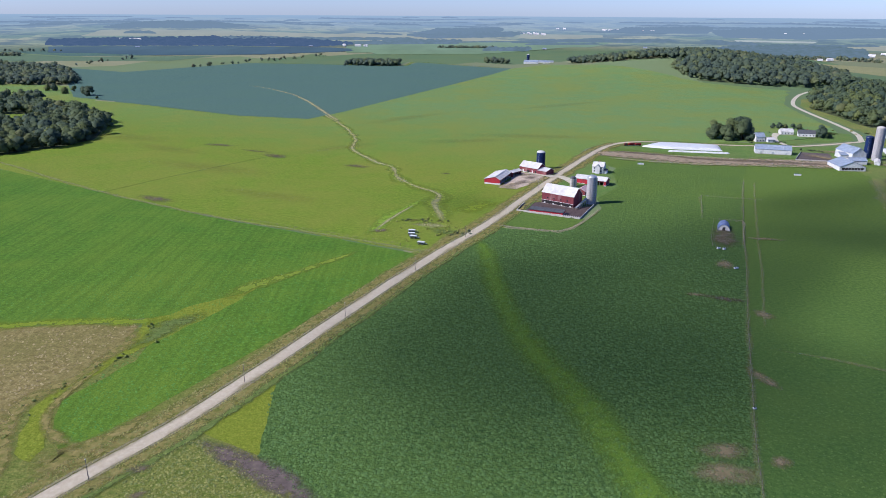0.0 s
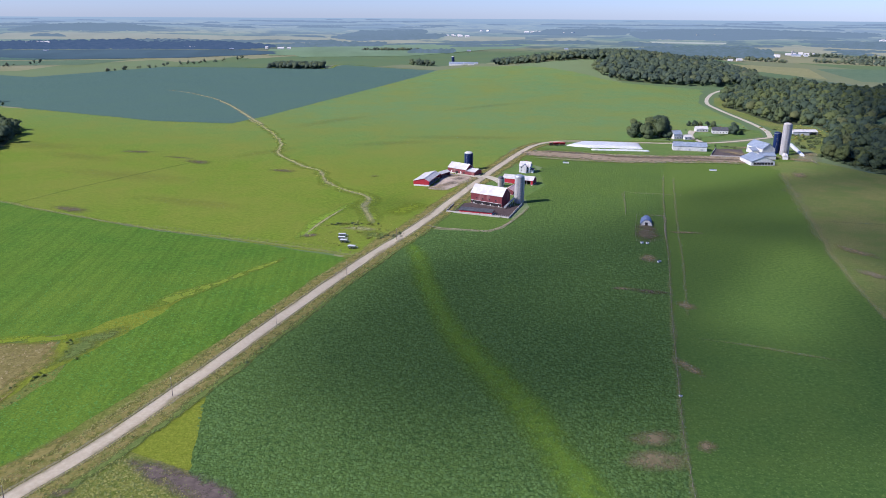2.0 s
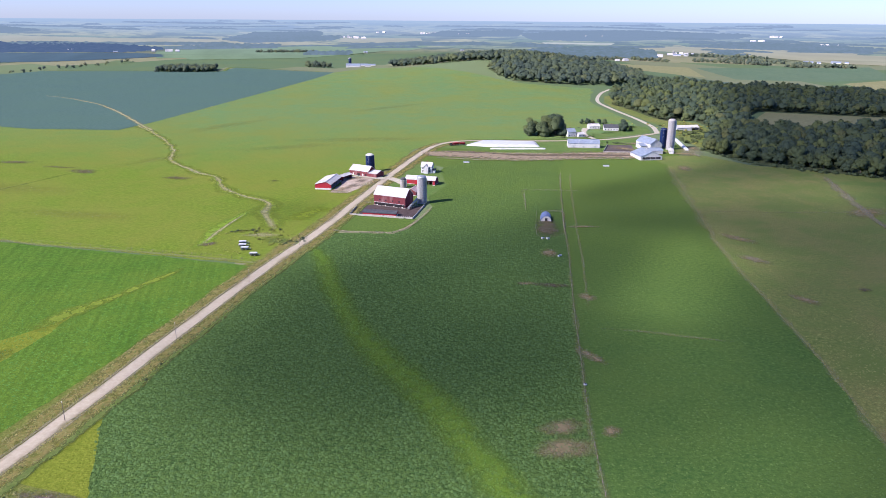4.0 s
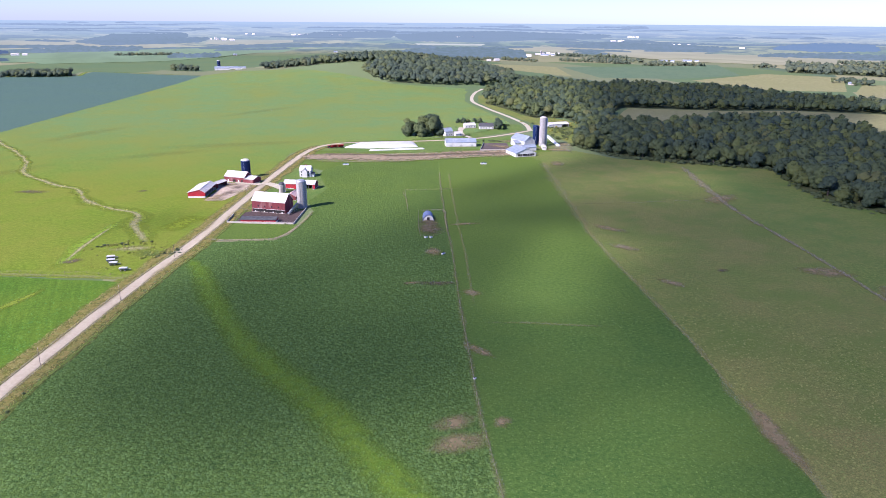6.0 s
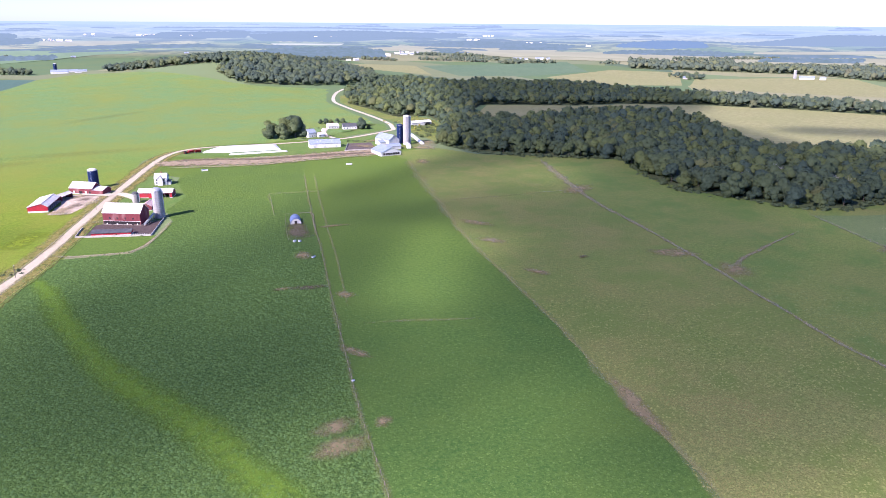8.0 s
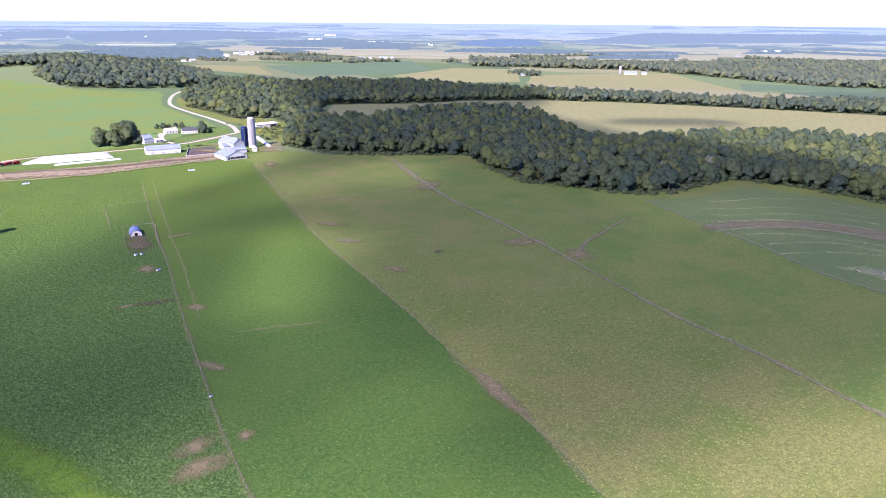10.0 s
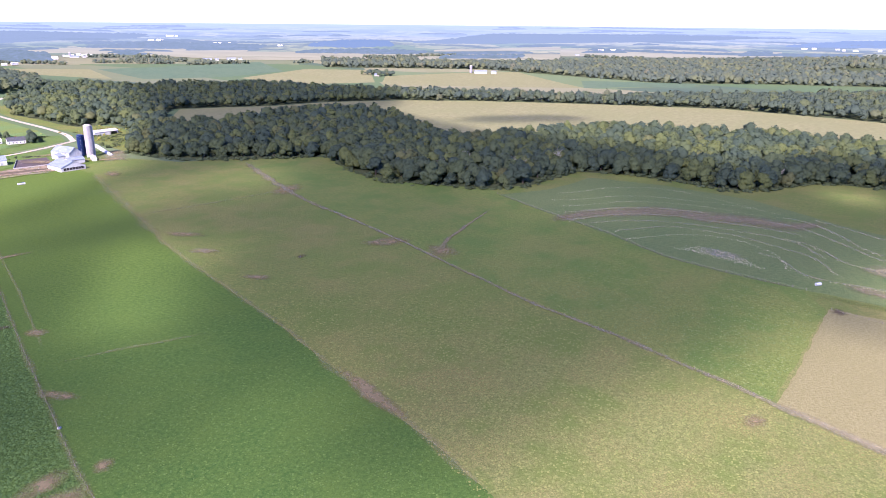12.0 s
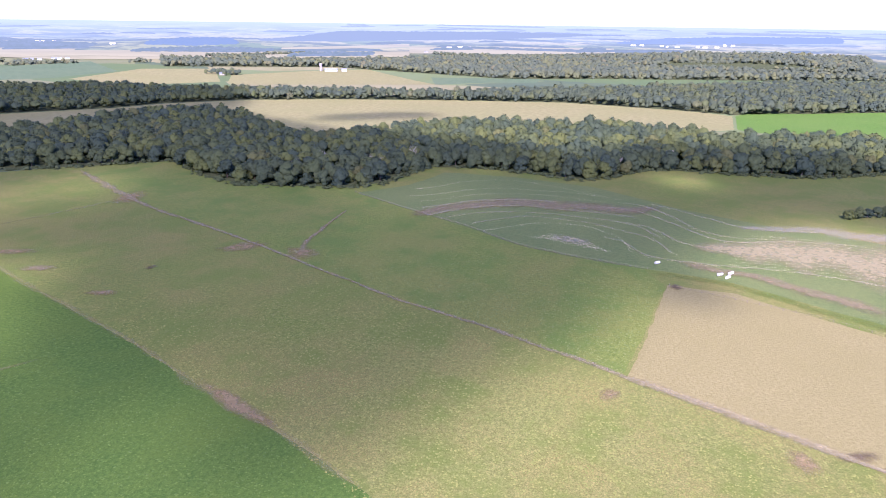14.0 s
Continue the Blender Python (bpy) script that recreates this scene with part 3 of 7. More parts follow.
field("tan_field", [(532, 640), (530, 690), (575, 760), (655, 840), (763, 765), (846, 738), (940, 657), (1000, 560), (1071, 381), (1138, 185), (1110, 80), (1075, 0), (1050, -30), (910, -30), (820, 60), (780, 180), (720, 280), (640, 350), (690, 480), (640, 560)], 0.08, M_STUBBLE, "ripe tan field on a low rise behind the wood", 1.5, 8)
field("far_meadow", [(1055, -34), (1120, -60), (1198, -240), (1250, -420), (900, -420), (850, -150), (912, -34)], 0.1, M_MEADOW, "green meadow beyond the wood", 1.5, 8)

strip("road", ROAD, 5.3, 0.16, M_ROAD, "pale chip-sealed country road, worn and dusty", "road", crown=0.08)
strip("road", ROAD_FAR, 5.4, 0.2, M_GRAVEL, "pale gravel road climbing past the wood", "road", crown=0.06)

# ---- clouds that shade the fields (far above and behind) ----
def thin_cloud(name, deepest):
    """A cloud whose skin lets less light through where it is thick (attribute thick: 0 at the fringe, 1 in the core)."""
    m, nt, b = nodes_of(name, 1.0)
    nt.links.new(ramp(nt, noise_node(nt, 0.02, 4.0), [(0.3, 0.8), (0.7, 0.9)]), b.inputs["Base Color"])
    at = nt.nodes.new("ShaderNodeAttribute")
    at.attribute_name = "thick"
    tr = nt.nodes.new("ShaderNodeBsdfTransparent")
    mx = nt.nodes.new("ShaderNodeMixShader")
    nt.links.new(ramp(nt, at.outputs["Fac"], [(0.0, 0.0), (1.0, deepest)]), mx.inputs[0])
    nt.links.new(tr.outputs[0], mx.inputs[1])
    nt.links.new(b.outputs[0], mx.inputs[2])
    nt.links.new(mx.outputs[0], nt.nodes["Material Output"].inputs["Surface"])
    return m


M_CLOUD = thin_cloud("thin_cloud", 0.42)     # two skins: a third of the sun comes through the core


def blurred(a, times):
    """Soften a grid: each cell becomes the mean of its neighbours."""
    for _ in range(times):
        p = np.pad(a, 1)
        a = (p[:-2, 1:-1] + p[2:, 1:-1] + p[1:-1, :-2] + p[1:-1, 2:] + 2 * p[1:-1, 1:-1]) / 6
    return a


def cloud(outline, holes, altitude=1250.0, cell=8.0, fringe=7):
    """A flat, lumpy cloud over the land that it shades (outline and thin spots are given on the ground, along the sun's rays)."""
    away = to_sun * (altitude / to_sun.z)
    xs, ys = zip(*outline)
    x0, y0 = min(xs) - 40, min(ys) - 40
    nx, ny = int((max(xs) + 40 - x0) / cell), int((max(ys) + 40 - y0) / cell)
    gx, gy = np.meshgrid(x0 + cell * np.arange(nx + 1), y0 + cell * np.arange(ny + 1))
    wob = np.array([[noise.noise((x * 0.012, y * 0.012, 0.0)) * 14 + noise.noise((x * 0.04, y * 0.04, 4.0)) * 9 for x in gx[0]] for y in gy[:, 0]])
    thick = blurred(inside(gx + wob, gy - wob, outline).astype(float), fringe)
    for x, y, rx, ry, turn, much in holes:
        ca, sa = math.cos(radians(turn)), math.sin(radians(turn))
        u, v = (gx - x) * ca + (gy - y) * sa + wob * 0.5, -(gx - x) * sa + (gy - y) * ca + wob * 0.4
        thick = thick * (1 - much * np.exp(-((u / rx) ** 2 + (v / ry) ** 2) ** 1.6))
    lump = np.array([[noise.noise((x * 0.02, y * 0.02, 7.0)) * 0.16 + noise.noise((x * 0.05, y * 0.05, 2.0)) * 0.1 for x in gx[0]] for y in gy[:, 0]])
    thick = np.clip(thick * (1 + lump), 0, 1)
    V, F, T, at = [], [], [], {}

    def corner(i, j, top):
        key = (i, j, top)
        if key not in at:
            k = float(thick[j, i])
            at[key] = len(V)
            V.append((gx[j, i] + away.x, gy[j, i] + away.y, away.z + (2 + 26 * k if top else -6 * k)))
            T.append(k)
        return at[key]

    for j in range(ny):
        for i in range(nx):
            q = ((i, j), (i + 1, j), (i + 1, j + 1), (i, j + 1))
            if max(thick[b, a] for a, b in q) > 0.01:
                F.append(tuple(corner(*c, 1) for c in q))
                F.append(tuple(corner(*c, 0) for c in q[::-1]))
    ob = mesh_from("cloud", V, F, M_CLOUD, smooth=True)
    ob.data.attributes.new("thick", "FLOAT", "POINT").data.foreach_set("value", T)
    return tagged(ob, "thin flat fair-weather cloud high over the fields", "cloud", kind="structure")


cloud([(-38, 220), (-34, 262), (2, 326), (50, 366), (110, 388), (150, 412), (200, 440), (255, 490), (330, 520), (400, 560), (440, 640), (520, 710), (600, 850), (700, 1000), (780, 1130), (800, 1240), (980, 1100), (1030, 780), (930, 660), (800, 600), (720, 420), (690, 330), (655, 250), (650, 160), (640, 90), (700, 60), (715, -20), (730, -95), (690, -170), (640, -280), (480, -260), (486, -140), (492, -85), (470, -45), (446, -20), (384, 0), (336, 16), (308, 22), (274, 34), (240, 46), (205, 58), (180, 69), (160, 77), (140, 84), (120, 108), (98, 140), (58, 164), (12, 172)],
      [(160, 256, 42, 28, 35, 0.92), (186, 292, 36, 24, 60, 0.9), (212, 326, 36, 22, 40, 0.8), (180, 352, 26, 22, 0, 0.45), (230, 302, 18, 26, 0, 0.8), (300, 450, 52, 40, 30, 0.5), (384, 432, 50, 44, 0, 0.55), (238, 420, 44, 36, 0, 0.35), (150, 395, 55, 34, 20, 0.4),
       (205, 515, 90, 30, -10, 0.6), (70, 370, 50, 34, 20, 0.5), (70, 168, 70, 24, -20, 0.4), (95, 312, 62, 46, 30, 0.35), (576, 12, 34, 26, 60, 0.95), (557, 168, 16, 12, 0, 0.6), (128, 140, 40, 28, 40, 0.6), (140, 205, 42, 28, 20, 0.38), (330, 400, 70, 50, 0, 0.3), (690, 250, 40, 60, 0, 0.5), (640, 120, 50, 30, 60, 0.5), (440, 180, 60, 70, 0, 0.25)])
cloud([(-14, 442), (10, 432), (34, 455), (20, 466)], [])
cloud([(770, 450), (810, 470), (880, 400), (900, 350), (850, 340)], [])
cloud([(315, 12), (342, 8), (336, -22), (322, -30)], [], fringe=2)

# ---- trees ----
def ico(sub):
    bm = bmesh.new()
    bmesh.ops.create_icosphere(bm, subdivisions=sub, radius=1.0)
    v = np.array([q.co[:] for q in bm.verts])
    f = np.array([[q.index for q in p.verts] for p in bm.faces])
    bm.free()
    return v, f


ICO1, ICO2 = ico(1), ico(2)


def crown_arrays(rng, tall, wide, lumps, leaves, leaf):
    """A crown of uneven lumps, each a small core under a ragged skin of leaf sprays. Returns vertices, triangles and rounded normals."""
    V, F, N, n = [], [], [], 0
    middle = np.array([0, 0, tall * 0.45])
    low = tall * 0.02
    for i in range(lumps):
        if i == 0:
            c, r = np.array([0, 0, tall * 0.62]), wide * 0.62
        else:
            a = rng.uniform(0, 2 * np.pi)
            h = rng.uniform(0.0, 1.0)
            out = wide * (0.62 * math.sin(math.pi * (0.27 + 0.66 * h)) + rng.uniform(-0.08, 0.1))
            c = np.array([math.cos(a) * out, math.sin(a) * out, low + (tall * 0.9 - low) * (0.12 + 0.84 * h)])
            r = wide * rng.uniform(0.36, 0.5)
        ball = ICO2 if leaves > 40 else ICO1
        v = ball[0] * (1 + 0.13 * rng.standard_normal((len(ball[0]), 1))) * r * np.array([1, 1, 0.85]) * 0.92 + c
        V.append(v)
        F.append(ball[1] + n)
        N.append(0.6 * ball[0] + 0.6 * (v - middle) / wide + np.array([0, 0, 0.35]) + 0.16 * rng.standard_normal(ball[0].shape))
        n += len(v)
        d = rng.standard_normal((leaves, 3))
        d /= np.linalg.norm(d, axis=1)[:, None]
        d[:, 2] = np.where(d[:, 2] < -0.35, -d[:, 2], d[:, 2])
        p = c + d * r * rng.uniform(0.88, 1.08, (leaves, 1)) * np.array([1, 1, 0.9])
        nrm = d + 0.4 * rng.standard_normal((leaves, 3)) + np.array([0, 0, 0.25])
        nrm /= np.linalg.norm(nrm, axis=1)[:, None]
        t = np.cross(nrm, rng.standard_normal((leaves, 3)))
        t /= np.linalg.norm(t, axis=1)[:, None]
        b = np.cross(nrm, t)
        s = leaf * rng.uniform(0.6, 1.25, (leaves, 1))
        quad = np.stack([p + t * s, p + b * s * 0.7 + nrm * s * 0.2, p - t * s, p - b * s * 0.7 + nrm * s * 0.2], 1).reshape(-1, 3)
        k = np.arange(leaves)[:, None] * 4 + n
        V.append(quad)
        F.append(np.concatenate([k + np.array([[0, 1, 2]]), k + np.array([[0, 2, 3]])]))
        N.append(np.repeat(nrm, 4, axis=0))
        n += len(quad)
    N = np.concatenate(N)
    return np.concatenate(V), np.concatenate(F), N / np.linalg.norm(N, axis=1)[:, None]


def trunk_arrays(rng, tall, thick, seg=7):
    """A tapered trunk that forks into limbs."""
    V, F = [], []

    def limb(a, b, ra, rb):
        n = len(V)
        ax = (b - a) / np.linalg.norm(b - a)
        s = np.cross(ax, [0.3, 0.9, 0.1])
        s /= np.linalg.norm(s)
        t = np.cross(ax, s)
        for p, r in ((a, ra), (b, rb)):
            for k in range(seg):
                w = 2 * math.pi * k / seg
                V.append(p + (s * math.cos(w) + t * math.sin(w)) * r)
        for k in range(seg):
            j = (k + 1) % seg
            F.append((n + k, n + j, n + seg + j))
            F.append((n + k, n + seg + j, n + seg + k))

    top = np.array([0.1, 0.05, tall * 0.45])
    limb(np.array([0.0, 0, -0.3]), top, thick, thick * 0.6)
    for i in range(5):
        a = 2 * math.pi * i / 5 + rng.uniform(-0.4, 0.4)
        e = top + np.array([math.cos(a) * tall * 0.2, math.sin(a) * tall * 0.2, tall * rng.uniform(0.18, 0.36)])
        limb(top * np.array([1, 1, rng.uniform(0.7, 1.0)]), e, thick * 0.42, thick * 0.12)
    return np.array(V), np.array(F)


def mesh_fast(name, V, F, mat, N=None):
    me = bpy.data.meshes.new(name)
    me.vertices.add(len(V))
    me.vertices.foreach_set("co", np.asarray(V, np.float32).ravel())
    me.loops.add(F.size)
    me.loops.foreach_set("vertex_index", np.asarray(F, np.int32).ravel())
    me.polygons.add(len(F))
    me.polygons.foreach_set("loop_start", np.arange(0, F.size, 3, dtype=np.int32))
    me.materials.append(mat)
    me.polygons.foreach_set("use_smooth", [True] * len(F))
    me.update(calc_edges=True)
    if N is not None:
        me.normals_split_custom_set_from_vertices(np.asarray(N, np.float32).tolist())
    return me


def crown_mesh(rng, tall, wide, lumps, leaves, leaf):
    V, F, N = crown_arrays(rng, tall, wide, lumps, leaves, leaf)
    return mesh_fast("crown", V, F, M_LEAF, N)


TREE_KINDS = []
for k, (tall, wide) in enumerate(((14, 7.0), (16, 7.6), (12, 6.6), (15, 6.8), (13, 7.6), (17, 8.0))):
    rng = np.random.default_rng(20 + k)
    TREE_KINDS.append((tall, wide, crown_mesh(rng, tall, wide * 1.04, 13, 70, 0.6), mesh_fast("trunk", *trunk_arrays(rng, tall, 0.34), M_BARK)))
LOD = []
for k, (tall, wide) in enumerate(((14, 7.2), (15.5, 7.8), (13, 7.0), (15, 7.2))):
    rng = np.random.default_rng(60 + k)
    LOD.append(crown_arrays(rng, tall, wide * 1.12, 7, 14, 0.95))
LOD_NEAR = list(LOD)
LOD_FAR = []
for k, (tall, wide) in enumerate(((14, 8.0), (15, 8.6), (12.5, 7.6))):
    LOD_FAR.append(crown_arrays(np.random.default_rng(80 + k), tall, wide, 4, 7, 1.4))
LOD_FARTHEST = [crown_arrays(np.random.default_rng(90 + k), 13, 9.4, 3, 3, 1.9) for k in range(4)]


def tree(x, y, kind, size, turn, label="full-leaved broadleaf tree at the edge of a wood", group=""):
    tall, wide, crown_me, trunk_me = TREE_KINDS[kind % len(TREE_KINDS)]
    t = new("tree")
    for nm, me in (("trunk", trunk_me), ("crown", crown_me)):
        o = new(nm, me)
        o.parent = t
    t.matrix_world = Matrix.LocRotScale((x, y, float(height(x, y))), Euler((0, 0, turn)), (size, size, size * (0.92 + 0.16 * ((kind * 37 % 10) / 10))))
    return tagged(t, label, "tree", group)


def scatter(poly, gap, rng):
    xs, ys = zip(*poly)
    gx, gy = np.meshgrid(np.arange(min(xs), max(xs), gap), np.arange(min(ys), max(ys), gap))
    gx = gx + (np.arange(gx.shape[0]) % 2)[:, None] * gap / 2
    px = gx.ravel() + rng.uniform(-0.34, 0.34, gx.size) * gap
    py = gy.ravel() + rng.uniform(-0.34, 0.34, gx.size) * gap
    ok = inside(px, py, poly)
    return px[ok], py[ok]


FAR_MATS = []


def wood_mesh(name, px, py, rng, mat, size=(0.75, 1.15), label="", sink=0.0):
    """Trees too many and too far to count: one mesh."""
    V, F, N, n, tint = [], [], [], 0, []
    for x, y in zip(px, py):
        kinds = LOD_NEAR if x * x + y * y < 860.0 ** 2 else LOD_FAR
        if x * x + y * y > 1400.0 ** 2:
            kinds = LOD_FARTHEST
        if mat in FAR_MATS:
            kinds = LOD
        v, f, m = kinds[rng.integers(len(kinds))]
        tint.append(np.full(len(v), rng.uniform(0.02, 1.0), np.float32))
        a, s = rng.uniform(0, 6.28), rng.uniform(*size)
        ca, sa = math.cos(a) * s, math.sin(a) * s
        w = np.empty_like(v)
        w[:, 0], w[:, 1] = v[:, 0] * ca - v[:, 1] * sa + x, v[:, 0] * sa + v[:, 1] * ca + y
        w[:, 2] = v[:, 2] * s * rng.uniform(0.85, 1.15) + float(height(x, y)) - sink
        V.append(w)
        F.append(f + n)
        N.append(np.stack([m[:, 0] * math.cos(a) - m[:, 1] * math.sin(a), m[:, 0] * math.sin(a) + m[:, 1] * math.cos(a), m[:, 2]], 1))
        n += len(v)
    ob = new(name, mesh_fast(name, np.concatenate(V), np.concatenate(F), mat, np.concatenate(N)))
    ob.data.attributes.new("tint", "FLOAT", "POINT").data.foreach_set("value", np.concatenate(tint))
    ob.data.attributes.new("joined", "FLOAT", "POINT").data.foreach_set("value", np.ones(n, np.float32))
    return tagged(ob, label, "woodland", kind="stuff")


def near_edge(px, py, line, reach):
    """Which points lie within reach of a line."""
    best = np.full(px.shape, 1e9)
    for (x1, y1), (x2, y2) in zip(line, line[1:]):
        dx, dy = x2 - x1, y2 - y1
        t = np.clip(((px - x1) * dx + (py - y1) * dy) / (dx * dx + dy * dy), 0, 1)
        best = np.minimum(best, np.hypot(px - x1 - t * dx, py - y1 - t * dy))
    return best < reach


EDGE = [(404, 596), (406, 548), (416, 512), (468, 456), (492, 430), (457, 373), (438, 323), (450, 277), (462, 243), (490, 224), (556, 216), (570, 175), (562, 120), (557, 84), (624, 34), (628, -26), (642, -90), (685, -145)]
WOOD = EDGE + [(720, -260), (880, -260), (866, -177), (840, -84), (795, -16), (838, 55), (842, 125), (814, 186), (808, 266), (725, 324), (668, 352), (618, 362), (655, 428), (745, 535), (772, 620), (748, 655), (682, 668), (592, 658), (538, 668), (526, 695), (560, 760), (650, 850), (763, 768), (846, 742), (944, 660), (1010, 745), (985, 905), (980, 1020), (880, 1120), (790, 1130), (780, 1230), (690, 1250), (569, 1113), (490, 962), (484, 890), (474, 829), (473, 790), (510, 779), (484, 700)]
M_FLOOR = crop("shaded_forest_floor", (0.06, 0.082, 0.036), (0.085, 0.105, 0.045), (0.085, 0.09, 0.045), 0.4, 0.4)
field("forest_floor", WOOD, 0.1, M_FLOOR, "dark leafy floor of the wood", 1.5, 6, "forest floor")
rng = np.random.default_rng(7)
px, py = scatter(WOOD, 11.4, rng)
front = near_edge(px, py, EDGE, 22.0)
order = np.argsort(np.hypot(px, py))
front_ids = [i for i in order if front[i]][:280]
single = np.zeros(px.shape, bool)
single[front_ids] = True
for i in front_ids:
    tree(float(px[i]), float(py[i]), int(rng.integers(6)), float(rng.uniform(0.65, 1.12)), float(rng.uniform(0, 6.28)), group="trees along the wood's edge")
wood_mesh("woodland", px[~single], py[~single], rng, M_LEAF, label="dense mixed broadleaf wood in full summer leaf")

BELT = [(1071, 381), (1120, 212), (1089, 42), (1068, -33), (1198, -240), (1300, -420), (1700, -420), (1640, -150), (1420, 66), (1262, 250), (1126, 410), (1076, 584), (1006, 757), (940, 657), (1000, 560)]
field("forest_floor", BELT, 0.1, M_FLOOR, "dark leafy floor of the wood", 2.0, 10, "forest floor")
px, py = scatter(BELT, 12.6, rng)
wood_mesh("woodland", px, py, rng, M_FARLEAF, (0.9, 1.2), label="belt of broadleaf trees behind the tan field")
LEFT_WOOD = [(-430, 560), (-382, 606), (-350, 648), (-339, 686), (-362, 770), (-385, 815), (-440, 880), (-480, 895), (-500, 920), (-560, 905), (-600, 880), (-560, 860), (-490, 862), (-470, 830), (-449, 776), (-460, 740), (-560, 690), (-520, 600)]
field("forest_floor", LEFT_WOOD, 0.1, M_FLOOR, "dark leafy floor of the wood", 2.0, 10, "forest floor")
px, py = scatter(LEFT_WOOD, 9.6, rng)
wood_mesh("woodland", px, py, rng, M_LEAF, label="dark copse beside the yellow-green pasture")
LEFT_WOOD_BACK = [(-565, 915), (-524, 930), (-540, 970), (-560, 1002), (-616, 1000), (-760, 980), (-740, 890)]
px, py = scatter(LEFT_WOOD_BACK, 10.5, rng)
wood_mesh("woodland", px, py, rng, M_LEAF, label="rounded copse behind a small green meadow")
LEFT_WOOD_FAR = [(-737, 1204), (-625, 1220), (-640, 1280), (-674, 1335), (-740, 1440), (-815, 1537), (-952, 1568), (-1200, 1560), (-1050, 1250)]
px, py = scatter(LEFT_WOOD_FAR, 12.0, rng)
wood_mesh("woodland", px, py, rng, M_FARLEAF, label="far copse beside the dark field, tinted bluish for haze")
MID_WOOD = [(283, 1689), (350, 1614), (434, 1536), (509, 1489), (440, 1420), (450, 1290), (500, 1240), (592, 1194), (680, 1230), (740, 1330), (700, 1500), (640, 1700), (480, 1760), (330, 1740)]
field("forest_floor", MID_WOOD, 0.15, M_FLOOR, "dark leafy floor of the wood", 2.0, 10, "forest floor")
px, py = scatter(MID_WOOD, 12.0, rng)
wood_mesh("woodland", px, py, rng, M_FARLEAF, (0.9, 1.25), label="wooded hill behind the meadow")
COPSE = [(-228, 1694), (-160, 1680), (-99, 1674), (-105, 1745), (-215, 1760)]
px, py = scatter(COPSE, 10.0, rng)
wood_mesh("woodland", px, py, rng, M_FARLEAF, label="small oval copse in the dark field")
FAR_WOOD = [(1434, 1256), (1515, 1135), (1640, 900), (1537, 418), (1652, 190), (1679, 72), (1822, -353), (2500, -420), (2300, 196), (2150, 600), (1780, 991), (1580, 1390)]
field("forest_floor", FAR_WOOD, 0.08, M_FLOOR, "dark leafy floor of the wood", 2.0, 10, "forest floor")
px, py = scatter(FAR_WOOD, 17.5, rng)
CLEARINGS = ([(1950, 190), (2090, 110), (2135, 28), (2150, -190), (2050, -320), (1860, -330), (1880, -170), (1960, -38), (1948, 100)], [(1490, 580), (1565, 350), (1460, 340), (1430, 430), (1330, 510)])
for clearing in CLEARINGS:
    keep = ~inside(px, py, clearing)
    px, py = px[keep], py[keep]
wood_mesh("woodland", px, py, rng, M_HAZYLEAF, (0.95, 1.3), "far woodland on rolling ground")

# ---- ditch, verges, tracks and worn patches ----
CREEK = [(-345, 1245), (-266, 1155), (-187, 993), (-142, 864), (-112, 788), (-88, 703), (-82, 641), (-59, 590), (-41, 563), (-34, 526), (-18, 495), (-4, 474), (-5, 437), (0, 408)]
strip("ditch", CREEK[2:], [9, 9, 10, 10, 11, 10, 10, 10, 12, 14, 16, 14], 0.14, M_PALEGREEN, "winding grassy ditch with pale dry banks", "ditch", wander=0.6)
strip("ditch_bed", CREEK[2:], 4.4, 0.18, M_BED, "pale dry bed of the winding ditch", "ditch", wander=0.9)
strip("ditch", [(-352, 1247), (-293, 1190), (-252, 1131), (-219, 1076), (-182, 987), (-147, 890), (-120, 818)], [3, 5, 6, 7, 7, 8, 8], 0.24, M_BED, "pale grassy ditch through the dark field", "ditch", wander=0.5)
strip("field_margin", [(-470, 1739), (-225, 1712), (-99, 1688), (-66, 1796), (60, 1700), (149, 1621)], [6, 9, 12, 10, 8, 6], 0.25, M_PALEGREEN, "pale grass margin of the dark field", "grass", wander=0.4)
strip("grass_bank", [(-14, 462), (-20, 445), (-28, 427), (-35, 406), (-43, 378)], [5, 10, 12, 12, 9], 0.16, M_BRIGHT, "light yellow-green bank beside the hay wagons", "grass", wander=0.4)
strip("grass_bank", [(-17, 452), (-25, 430), (-33, 408), (-40, 386)], [2, 3, 3, 2], 0.17, M_BED, "pale dry line along the bank", "grass", wander=0.5)
strip("grass_bank", [(-22, 402), (-8, 399), (4, 398)], [5, 9, 6], 0.17, M_BED, "pale dry grass below the dark weeds", "grass", wander=0.6)
strip("grass_bank", [(-6, 396), (4, 386), (10, 376), (13, 368)], [10, 14, 12, 6], 0.16, M_RANK, "rank green weeds by the road", "grass", wander=0.6)
strip("grass_bank", [(36, 455), (20, 440), (8, 428)], [16, 24, 14], 0.12, M_YELLOW, "yellowish drift in the pasture by the road", "grass", wander=0.5)
patch("bare_ground", -36, 388, 7, 4, 10, 0.17, M_PEAT, "trampled brown ground by the hay wagons", "soil")
for k, (x, y, a, b, t) in enumerate(((-45, 846, 75, 16, 48), (95, 720, 90, 16, -6), (20, 690, 60, 14, 10), (-190, 560, 70, 16, -25), (-250, 640, 60, 14, -30), (-120, 470, 50, 12, -25), (-95, 650, 45, 12, 40), (160, 980, 90, 14, 35), (-310, 700, 60, 20, -20))):
    patch("dry_drift", x, y, a, b, t, 0.1, M_DRIFT, "brownish thin drift in the grass", "grass")
